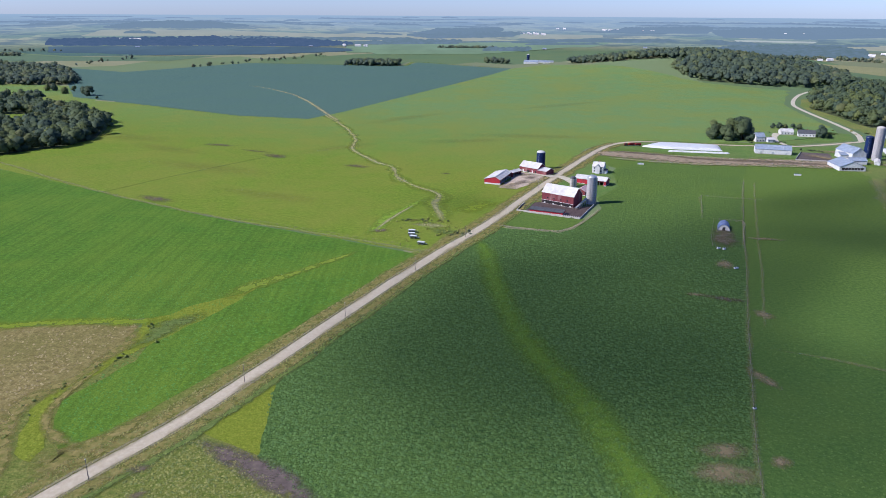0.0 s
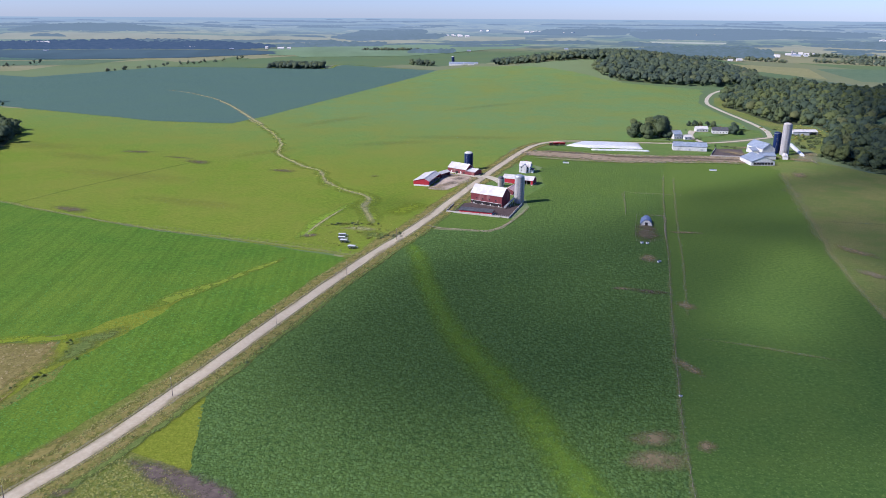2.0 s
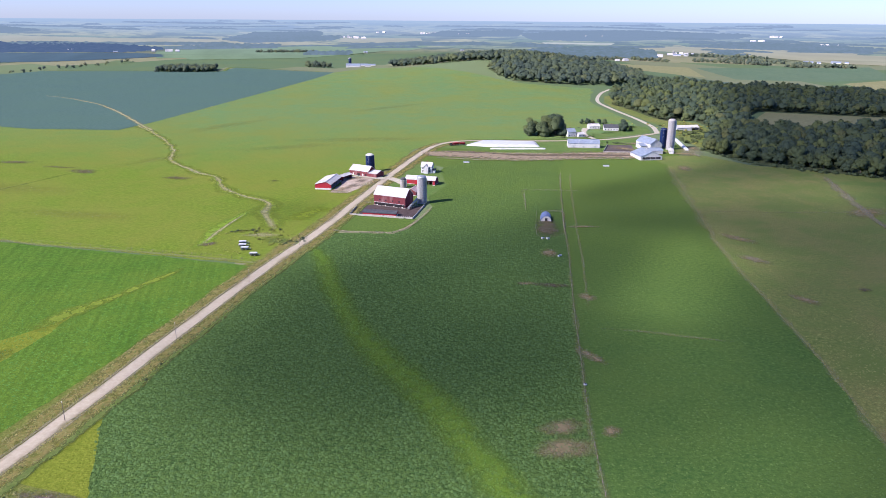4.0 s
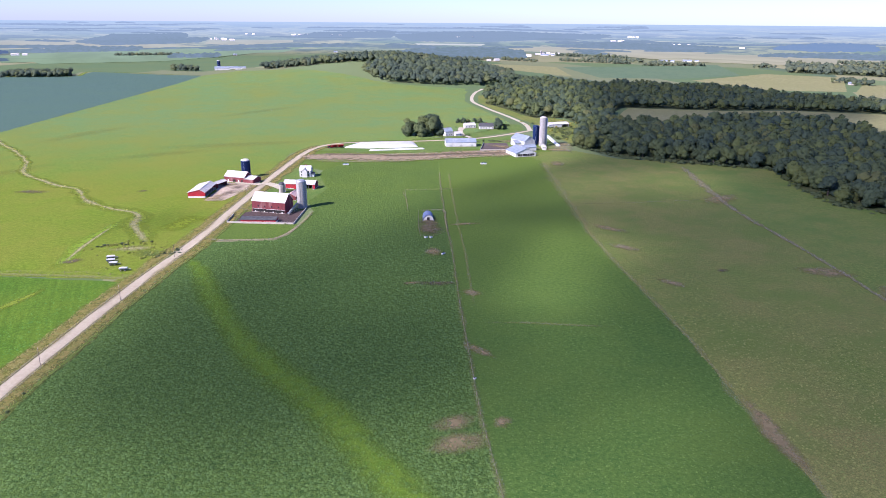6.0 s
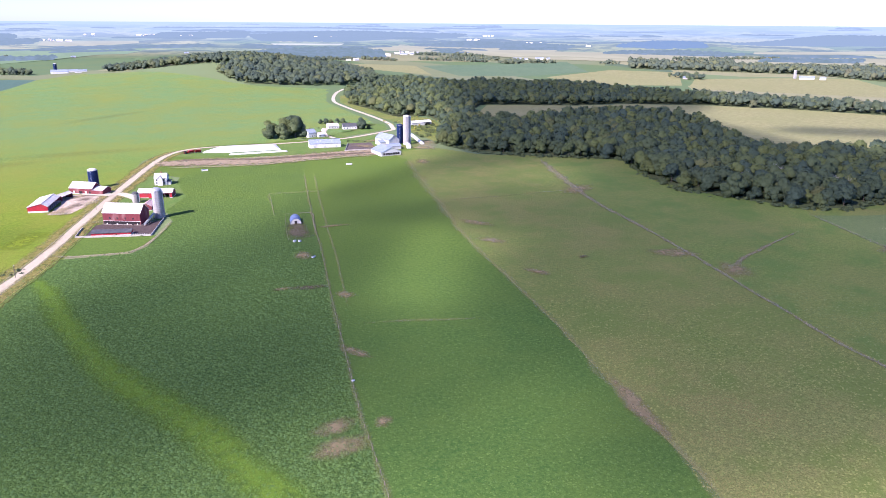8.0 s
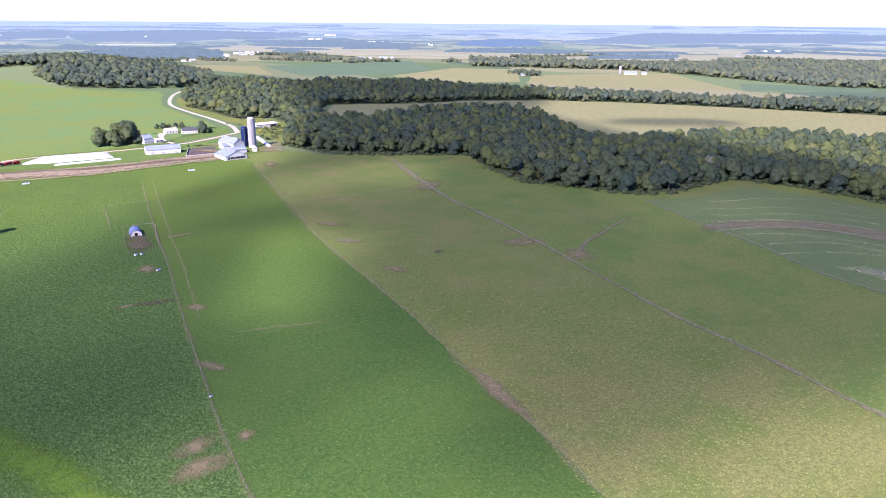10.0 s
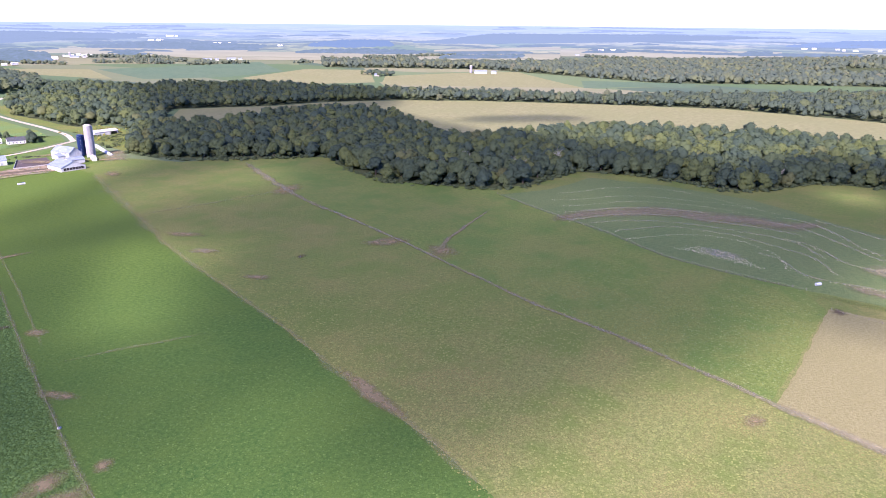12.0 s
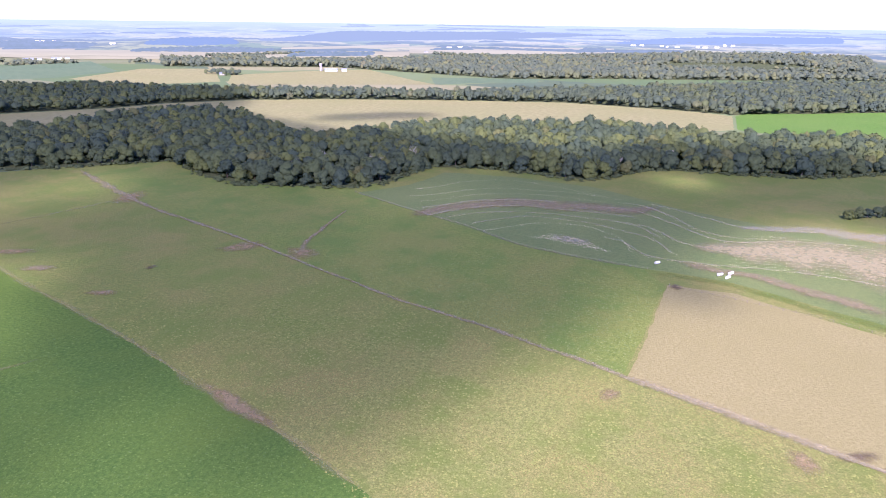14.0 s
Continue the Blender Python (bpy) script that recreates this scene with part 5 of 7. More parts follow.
def silo(x, y, r, tall, mat, dome_mat, label, hoops, dome=0.45, cap=False):
    s = tagged(new("silo"), label, "silo")
    bm = bmesh.new()
    bmesh.ops.create_cone(bm, cap_ends=True, segments=32, radius1=r, radius2=r, depth=tall + 0.5)
    bmesh.ops.translate(bm, verts=bm.verts, vec=(0, 0, tall / 2 - 0.25))
    part("wall", bm, mat, s)
    for i in range(hoops):
        z = tall * (0.04 + 0.94 * (i / max(1, hoops - 1)) ** 1.15)
        bm = bmesh.new()
        bmesh.ops.create_cone(bm, cap_ends=True, segments=32, radius1=r + 0.05, radius2=r + 0.05, depth=0.09)
        bmesh.ops.translate(bm, verts=bm.verts, vec=(0, 0, z))
        part("hoop", bm, M_STEEL if mat is M_SILO else M_WHITE if i == hoops - 1 else mat, s)
    bm = bmesh.new()
    bmesh.ops.create_uvsphere(bm, u_segments=32, v_segments=12, radius=r + 0.08)
    bmesh.ops.bisect_plane(bm, geom=bm.verts[:] + bm.edges[:] + bm.faces[:], plane_co=(0, 0, 0), plane_no=(0, 0, -1), clear_outer=True)
    bmesh.ops.scale(bm, verts=bm.verts, vec=(1, 1, dome))
    bmesh.ops.translate(bm, verts=bm.verts, vec=(0, 0, tall))
    part("dome", bm, dome_mat, s)
    bm = bmesh.new()
    block(bm, r - 0.02, r + 0.65, -0.45, 0.45, 0.5, tall)
    part("chute", bm, mat if mat is M_BLUE else M_STEEL, s)
    bm = bmesh.new()
    for k in range(int(tall / 0.5)):
        block(bm, -0.25, 0.25, -r - 0.18, -r - 0.14, 0.5 + 0.5 * k, 0.54 + 0.5 * k)
    for u in (-0.28, 0.25):
        block(bm, u, u + 0.04, -r - 0.2, -r - 0.12, 0.3, tall)
    part("ladder", bm, M_STEEL, s)
    s.matrix_world = pose(x, y, 0, 0, 0, -30)
    return s


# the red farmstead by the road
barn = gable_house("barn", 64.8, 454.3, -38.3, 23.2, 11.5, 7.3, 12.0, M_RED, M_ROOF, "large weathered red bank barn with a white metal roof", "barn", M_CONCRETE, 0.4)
# flat dark panel painted as the shade under a forebay overhang
box_part("forebay_shade", (0.4, 22.8, -0.05, 0.0, 0.5, 2.3), M_DARK, barn, "dark panel standing in for shade along the stable front")
for i in range(7):
    xx = 2.0 + 3.1 * i
    box_part("door" if i % 2 else "stall_door", (xx, xx + (1.5 if i % 2 else 0.8), -0.08, 0.0, 0.1, 2.0 if i % 2 else 1.1), M_DARK if i % 2 else M_WHITE, barn, "dark panel painted as an unlit stable doorway" if i % 2 else "white lower door")
box_part("cornice", (0, 23.2, -0.1, 0.0, 2.35, 2.55), M_WHITE, barn)
for xx in (4.5, 9.0, 14.0, 18.8):
    window_on(barn, xx, 3.6, 0.9, 1.1, 0.0, -1, M_RED)
for u in np.arange(0.3, 23.0, 0.45):
    box_part("batten", (float(u), float(u) + 0.06, -0.05, 0.0, 2.6, 7.2), M_RED, barn)
shed = gable_house("cattle_shed", 40.9, 503.9, 68.5, 28.0, 11.8, 3.7, 5.7, M_BRIGHTRED, M_ROOF, "long red cattle shed with a white roof and an open side", "shed", M_WHITE, 1.1, 0.3, open_front=((2.0, 27.6),))
gable_house("feed_shed", 52.6, 531.0, 50, 12.0, 6.0, 3.2, 4.2, M_RED, M_ROOF, "small open feed shed with a white roof", "shed", None, 0, 0.45, open_front=((0.5, 11.5),))
barn2 = gable_house("dairy_barn", 60.1, 553.0, -43.4, 17.5, 10.5, 4.1, 7.6, M_RED, M_ROOF, "low weathered red barn with a white roof", "barn", M_WHITE, 0.5)
for xx, ww, mt in ((3.0, 1.2, M_WHITE), (7.5, 2.4, M_DARK), (12.0, 1.2, M_WHITE), (15.0, 1.2, M_DARK)):
    box_part("door", (xx, xx + ww, -0.08, 0.0, 0.1, 2.2), mt, barn2)
lean = gable_house("lean_to", 72.9, 541.0, -43.4, 8.0, 10.0, 3.2, 4.8, M_RED, M_ROOF, "red lean-to with a white roof beside the dairy barn", "shed", M_WHITE, 0.4, 0.6)
silo(77.5, 562.0, 3.2, 13.4, M_BLUE, M_ROOF, "dark blue enamelled silo with a pale roof", 9, 0.4)
yard = field("concrete_yard", [(39.4, 496), (51, 490.5), (60.6, 503.5), (71.7, 514.5), (79, 532), (70, 541), (61, 548), (54, 535), (49, 520), (43, 505)], 0.14, plain("dusty_tan_yard", (0.3, 0.24, 0.185), (0.42, 0.345, 0.275), 0.3, 0.95, 0.08, stain=(0.2, 0.155, 0.12)), "dusty tan cattle yard between red sheds", 1.6, 3, "yard")
for x, y, a, b, t, mt in ((58, 512, 10, 5, 50, M_PEAT), (66, 527, 8, 5, 50, M_PEAT), (50, 505, 7, 5, 30, M_SOIL), (63, 537, 8, 5, 20, M_SOIL), (74, 522, 7, 4, 50, M_SOIL), (46, 498, 10, 6, -20, M_SOIL), (68, 515, 10, 5, 45, M_STRAW)):
    patch("bare_ground", x, y, a, b, t, 0.17, mt, "trampled dirt on the cattle yard", "soil")
patch("bare_ground", 47, 493, 9, 4, -20, 0.17, M_STRAW, "pale trampled ground by the cattle yard", "soil")

mshed = gable_house("machine_shed", 96.7, 512.5, -28.9, 23.2, 9.5, 3.6, 5.6, M_BRIGHTRED, M_ROOF, "bright red machine shed with a white roof and one open bay", "shed", M_WHITE, 0.5, open_front=((15.5, 21.5),), gable_mat=M_RED)
box_part("sliding_door", (7.5, 11.5, -0.1, 0.0, 0.1, 3.1), M_BRIGHTRED, mshed)
silo(93.1, 500.5, 2.1, 6.0, M_CONCRETE, M_DARKROOF, "short pale stave silo with a dark cap", 5, 0.75)
milk = gable_house("milk_house", 96.9, 473.0, 62, 11.0, 6.6, 2.8, 4.8, M_RED, plain("pinkish_faded_roof", (0.45, 0.3, 0.28), (0.58, 0.42, 0.4), 0.5, 0.6), "small red milk house with a faded pinkish roof", "shed", M_WHITE, 0.4)
bm = block(bmesh.new(), -0.06, 0.0, 2.0, 4.6, 0.1, 2.3)
part("door", bm, M_DARK, milk, "dark panel painted as an unlit doorway")
silo(96.5, 452.2, 3.0, 17.6, M_SILO, M_STEEL, "tall grey concrete stave silo with a metal dome", 16, 0.55)


def conveyor(x, y, turn, L, rise):
    c = tagged(new("conveyor"), "grey inclined feed conveyor beside the silo", "conveyor")
    bm = bmesh.new()
    vs = [bm.verts.new(p) for p in ((0, -0.6, 0.8), (L, -0.6, rise), (L, 0.6, rise), (0, 0.6, 0.8), (0, -0.6, 1.6), (L, -0.6, rise + 0.8), (L, 0.6, rise + 0.8), (0, 0.6, 1.6))]
    for f in ((0, 3, 2, 1), (4, 5, 6, 7), (0, 1, 5, 4), (1, 2, 6, 5), (2, 3, 7, 6), (3, 0, 4, 7)):
        bm.faces.new([vs[k] for k in f])
    part("trough", bm, M_STEEL, c)
    for k in range(5):
        u = 0.4 + (L - 0.8) * k / 4
        z = 0.8 + (rise - 0.8) * u / L
        for v in (-0.5, 0.5):
            box_part("leg", (u - 0.08, u + 0.08, v - 0.08, v + 0.08, -0.2, z), M_STEEL, c)
    c.matrix_world = pose(x, y, 0, 0, 0, turn)
    return c


conveyor(84.5, 437.0, 52, 13.0, 4.2)

farmhouse = gable_house("farmhouse", 116.3, 547.4, -24.7, 8.6, 8.8, 5.3, 8.2, M_WHITE, M_ROOF, "two-storey white farmhouse with a pale roof", "house", M_CONCRETE, 0.5, ribs=4)
for xx in (1.7, 4.3, 6.9):
    window_on(farmhouse, xx, 1.1, 0.9, 1.5, 0.0, -1)
    window_on(farmhouse, xx, 3.5, 0.9, 1.3, 0.0, -1)
box_part("wing", (2.4, 6.2, -1.6, -0.004, 0.0, 5.2), M_WHITE, farmhouse)
for a, b in ((2.0, 4.3), (6.6, 4.3)):
    bm = bmesh.new()
    slab(bm, [(a, -2.0, 5.1), (b, -2.0, 7.4), (b, 3.6, 7.4), (a, 2.4, 5.1)] if a < b else [(b, -2.0, 7.4), (a, -2.0, 5.1), (a, 2.4, 5.1), (b, 3.6, 7.4)], 0.12)
    part("wing_roof", bm, M_ROOF, farmhouse)
bm = bmesh.new()
slab(bm, [(2.4, -1.5, 5.1), (6.2, -1.5, 5.1), (4.3, -1.5, 7.2)], 0.12)
part("wing_gable", bm, M_WHITE, farmhouse)
box_part("chimney", (4.0, 4.7, 4.6, 5.3, 7.0, 9.4), M_RED, farmhouse)
box_part("porch", (8.6, 11.0, 1.0, 6.0, -0.2, 2.6), M_WHITE, farmhouse)
part("porch_roof", roof_side((8.6, 0.8, 2.7), (11.2, 0.8, 2.7), (11.2, 6.2, 3.2), (8.6, 6.2, 3.2), 0.12, 3), M_DARKROOF, farmhouse)

# cattle yard in front of the barn
field("cattle_yard", [(53.5, 451), (46.7, 433.5), (82.5, 415.2), (97, 446), (86, 441.5), (64, 455)], 0.15, plain("churned_dark_mud", (0.045, 0.032, 0.03), (0.085, 0.06, 0.055), 0.6, 0.8, 0.15), "dark churned mud yard in front of the barn", 0.3, 4, "yard")
gable_house("feed_shed", 54.0, 430.4, -24.6, 21.4, 6.0, 1.9, 2.7, M_BRIGHTRED, M_DARKROOF, "low feeding shed with red boards and a dark grey roof", "shed", M_WHITE, 0.8, 0.75)


def low_wall(line, tall, thick, mat, label):
    w = tagged(new("yard_wall"), label, "wall")
    for (x1, y1), (x2, y2) in zip(line, line[1:]):
        d = math.hypot(x2 - x1, y2 - y1)
        n = max(1, round(d / 5.0))
        for k in range(n):
            o = box_part("panel", (0, d / n - 0.06, -thick / 2, thick / 2, -0.2, tall), mat, w)
            a = math.atan2(y2 - y1, x2 - x1)
            o.matrix_world = pose(x1 + (x2 - x1) * k / n, y1 + (y2 - y1) * k / n, 0, 0, 0, math.degrees(a))
    return w


low_wall([(53.0, 451), (46.2, 433.0), (82.8, 414.4), (97.6, 446.4)], 1.1, 0.25, M_CONCRETE, "low pale concrete wall round the cattle yard")
fence([(74.5, 420.2), (82.2, 416.2)], 1.2, "short white board fence at the cattle yard", 1.3, 3, M_WHITE, 0.1)
strip("drive", [(29, 404.5), (38, 396.5), (55, 390.5), (66, 388.3), (76, 396.8), (86, 412), (96, 430), (101, 441)], [5, 3.6, 3, 3, 3, 3, 3, 3], 0.17, M_TRACK, "worn grassy drive round the cattle yard", "track", wander=0.2)
field("farmyard_lawn", [(33, 407), (40, 398), (66, 390), (75, 398), (86, 414), (82.5, 414.2), (46, 432.5), (53, 451), (58, 462)], 0.13, M_GRAZED, "short green grass in front of the cattle yard", 0.5, 4, "lawn")
field("farmyard_lawn", [(62, 462), (66, 458), (84, 446), (97, 447), (106, 470), (126, 500), (132, 545), (134, 575), (118, 585), (97, 540)], 0.12, M_LAWN, "short green grass round the farmhouse", 0.8, 4, "lawn")
strip("drive", [(88, 533), (94, 520), (97, 510)], [7, 8, 10], 0.16, M_GRAVEL, "pale gravel drive to the machine shed", "track")
strip("drive", [(84, 530), (76, 538), (68, 545)], [7, 8, 9], 0.17, M_GRAVEL, "pale gravel entrance of the dairy yard", "track")
strip("drive", [(56, 468), (62, 459), (70, 453)], [6, 5, 5], 0.17, M_TRACK, "gravel entrance beside the barn", "track")

# the white dairy farm by the wood
silage = [(183, 655), (204, 645.5), (255.5, 635.5), (260.5, 673), (206, 686)]


def silage_pile(poly, tall, label):
    """A heap under white film, held down at the rim."""
    cx, cy = sum(p[0] for p in poly) / len(poly), sum(p[1] for p in poly) / len(poly)
    ring = frayed(poly, 4.0, 0.4)
    V, F, n = [], [], len(ring)
    for s, z in ((1.0, 0.0), (0.97, tall * 0.5), (0.88, tall * 0.85), (0.6, tall), (0.25, tall * 1.03)):
        for p in ring:
            V.append((cx + (p.x - cx) * s, cy + (p.y - cy) * s, 0.05 + z + 0.12 * noise.noise((p.x * 0.4, p.y * 0.4, s * 9)) * (z > 0)))
    for i in range(4):
        for k in range(n):
            F.append((i * n + k, i * n + (k + 1) % n, (i + 1) * n + (k + 1) % n, (i + 1) * n + k))
    F.append(tuple(4 * n + k for k in range(n)))
    return tagged(mesh_from("silage_mound", V, F, M_FILM, smooth=True), label, "silage mound")


silage_pile([(186, 664), (206, 653), (254, 642), (260, 668), (207, 684)], 2.2, "flat silage heap under white plastic film")


def silage_bag(x1, y1, x2, y2, r):
    d = math.hypot(x2 - x1, y2 - y1)
    V, F = [], []
    n, m = 14, max(6, int(d / 2))
    for i in range(m + 1):
        t = i / m
        k = min(1.0, math.sqrt(max(0.0, 1 - max(0.0, abs(2 * t - 1) - (1 - 3.0 / d)) ** 2 * (d / 3.0) ** 2))) * (1 + 0.03 * math.sin(i * 2.1)) + 0.02
        for j in range(n):
            a = math.pi * j / (n - 1)
            V.append((t * d, math.cos(a) * r * 1.15 * k, math.sin(a) * r * 1.1 * k))
    for i in range(m):
        for j in range(n - 1):
            a = i * n + j
            F.append((a, a + 1, a + n + 1, a + n))
    ob = tagged(mesh_from("silage_bag", V, F, M_FILM, smooth=True), "long white plastic silage bag lying on the grass", "silage bag", "silage bags")
    ob.matrix_world = pose(x1, y1, 0.0, 0, 0, math.degrees(math.atan2(y2 - y1, x2 - x1)))
    return ob


silage_bag(203, 641, 256, 630, 1.3)
silage_bag(384, 594, 408, 655, 1.7)
wshed = gable_house("white_barn", 279.7, 633.6, -17.4, 29.8, 13.0, 4.3, 7.4, M_WHITE, M_GREYROOF, "long white barn with a blue-grey metal roof", "barn", M_CONCRETE, 0.5)
for u in (8.0, 20.0):
    part("skylight", roof_side((u, 0.3, 4.55), (u + 3.0, 0.3, 4.55), (u + 3.0, 6.2, 7.35), (u, 6.2, 7.35), 0.04, 2, 0.1), M_FILM, wshed, "pale translucent roof sheet")
for u in (4.0, 14.0, 25.0):
    box_part("door", (u, u + 1.4, -0.08, 0.0, 0.1, 2.3), M_STEEL, wshed)
freestall = gable_house("freestall_barn", 336.5, 558.3, 85.4, 23.0, 20.0, 3.4, 7.4, M_WHITE, M_GREYROOF, "wide white cattle barn with an open gable end", "barn", M_CONCRETE, 0.6)
box_part("curtain_shade_panel", (-0.08, 0.0, 1.5, 18.5, 0.9, 2.8), M_DARK, freestall, "dark panel painted as the unlit curtain side")
for v in np.arange(1.5, 18.6, 2.4):
    box_part("post", (-0.16, -0.04, float(v) - 0.1, float(v) + 0.1, 0.0, 3.5), M_WHITE, freestall)
milking = gable_house("milking_barn", 364.5, 608, 95, 24.0, 12.5, 5.2, 9.8, M_WHITE, M_GREYROOF, "tall white milking barn with a blue-grey roof", "barn", M_CONCRETE, 0.6)
annex = gable_house("annex", 338, 585, -5, 14.0, 9.0, 3.4, 5.4, M_WHITE, M_GREYROOF, "low white annex with a blue-grey roof", "shed", M_CONCRETE, 0.4)
gable_house("annex", 345, 612, -5, 8.0, 12.0, 3.0, 4.8, M_WHITE, M_GREYROOF, "small white annex with a blue-grey roof", "shed", M_CONCRETE, 0.4)
silo(371.0, 604.5, 3.5, 27.6, M_SILO, M_CONCRETE, "very tall pale grey concrete silo", 20, 0.5)
silo(370.0, 616.5, 2.9, 18.2, M_BLUE, M_BLUE, "dark blue enamelled steel silo", 11, 0.35)
gable_house("long_shed", 443, 710, -2, 27.0, 11.0, 3.6, 5.4, M_WHITE, M_ROOF, "long white shed at the edge of the wood", "shed", None, 0, 0.5, open_front=((18.0, 26.0),))
feeder = gable_house("feed_shed", 362, 582, 62, 16, 4.0, 2.4, 3.2, M_WHITE, M_ROOF, "low white feed shed beside the tall silo", "shed")
field("barnyard", [(301.5, 603), (330, 595), (347, 634), (324, 640)], 0.16, plain("dark_yard_mud", (0.06, 0.045, 0.04), (0.10, 0.08, 0.07), 0.5, 0.85, 0.15), "dark mud yard behind a concrete wall", 0.5, 4, "yard")
low_wall([(324, 640), (301.3, 602.4), (330, 594.4)], 1.3, 0.25, M_CONCRETE, "low pale concrete wall of the barnyard")
field("barnyard_grass", [(150, 662), (208, 630), (245, 613), (300, 612), (345, 600), (372, 640), (380, 675), (336, 667), (262, 673), (200, 687), (172, 680)], 0.10, M_LAWN, "green grass between the road and the bare soil", 1.0, 5, "grass")
strip("dirt_strip", [(132, 632), (150, 626), (170, 618), (200, 604), (238, 592), (292, 591), (328, 582), (350, 574)], [30, 46, 50, 54, 44, 44, 44, 26], 0.17, M_DIRT, "broad strip of bare brown soil beside the field", "soil", wander=0.15)
strip("dirt_strip", [(140, 606), (158, 600), (199, 584), (230, 579), (283, 574), (314, 566)], [6, 8, 8, 8, 7, 6], 0.2, M_STRAW, "pale dry edge of the bare soil", "soil", wander=0.5)
strip("dirt_strip", [(190, 622), (225, 612), (262, 603)], [6, 10, 6], 0.2, M_STRAW, "pale dry streak on the bare soil", "soil", wander=0.5)
strip("dirt_strip", [(150, 640), (185, 626), (235, 600), (290, 590), (325, 582)], [8, 12, 12, 14, 10], 0.19, M_PEAT, "darker damp band in the bare soil", "soil", wander=0.6)
patch("gravel_yard", 384, 590, 16, 26, -35, 0.14, M_TRACK, "pale trodden yard between barns and silos", "yard")
field("rough_bank", [(440, 720), (452, 800), (468, 905), (490, 990), (530, 1070), (560, 1080), (500, 900), (488, 800), (500, 760), (480, 690), (470, 640), (440, 600), (425, 570), (400, 575), (412, 640), (425, 700)], 0.07, M_OLIVE, "rough uncut grass bank below the wood", 2.0, 6, "grass")
for x, y, a, b, t in ((352, 592, 14, 8, 0), (372, 578, 14, 9, -40), (395, 607, 12, 16, -25), (330, 615, 9, 20, 25), (356, 640, 16, 8, -10)):
    patch("gravel_yard", x, y, a, b, t, 0.18, M_SOIL, "dusty trodden ground round the white barns", "yard")
strip("drive", [(372, 592), (382, 586), (378, 568), (374, 553)], [6, 4, 3, 2], 0.19, M_TRACK, "worn track leading into the pasture", "track", wander=0.4)
field("house_lawn", [(300, 690), (330, 680), (376, 692), (408, 705), (425, 745), (395, 770), (350, 768), (318, 735)], 0.12, M_LAWN, "mown green lawn round the white houses", 1.0, 5, "lawn")
strip("drive", [(326, 675), (328, 700), (340, 730), (350, 745)], [5, 4.5, 5, 9], 0.17, M_GRAVEL, "pale gravel drive to the white houses", "track")


def white_house(x, y, turn, L, W, eave, ridge, label, roof=None):
    h = gable_house("house", x, y, turn, L, W, eave, ridge, M_WHITE, roof or M_ROOF, label, "house", M_CONCRETE, 0.4, ribs=4)
    for k in range(max(2, int(L / 3))):
        window_on(h, 1.6 + k * (L - 3.2) / max(1, int(L / 3) - 1), 1.0, 0.9, 1.2, 0.0, -1)
    box_part("chimney", (L * 0.5, L * 0.5 + 0.7, W * 0.5 + 0.4, W * 0.5 + 1.1, ridge - 0.8, ridge + 1.0), M_RED, h)
    return h


white_house(305.5, 694, 4, 9.0, 9.0, 5.2, 8.4, "tall white house beside dark trees", M_GREYROOF)
white_house(316, 691, 4, 7.5, 6.5, 2.8, 4.6, "small white garage with a pale roof")
white_house(351, 741, -8, 12.5, 9.0, 3.2, 5.6, "single-storey white house with a pale roof")
white_house(363, 728.5, -20, 16.0, 9.5, 3.4, 6.4, "broad white house with a grey roof", M_DARKROOF)
white_house(312, 716, -8, 9.0, 7.0, 2.8, 4.8, "small pale shed behind the house")

# machines, wagons, bales and boxes
def wheel(parent, x, y, r, w):
    bm = bmesh.new()
    bmesh.ops.create_cone(bm, cap_ends=True, segments=18, radius1=r, radius2=r, depth=w)
    bmesh.ops.rotate(bm, verts=bm.verts, cent=(0, 0, 0), matrix=Matrix.Rotation(radians(90), 3, "X"))
    bmesh.ops.translate(bm, verts=bm.verts, vec=(x, y, r))
    tyre = part("wheel", bm, M_RUBBER, parent)
    bm = bmesh.new()
    bmesh.ops.create_cone(bm, cap_ends=True, segments=14, radius1=r * 0.55, radius2=r * 0.5, depth=w + 0.06)
    bmesh.ops.rotate(bm, verts=bm.verts, cent=(0, 0, 0), matrix=Matrix.Rotation(radians(90), 3, "X"))
    bmesh.ops.translate(bm, verts=bm.verts, vec=(x, y, r))
    part("rim", bm, M_STEEL, tyre)


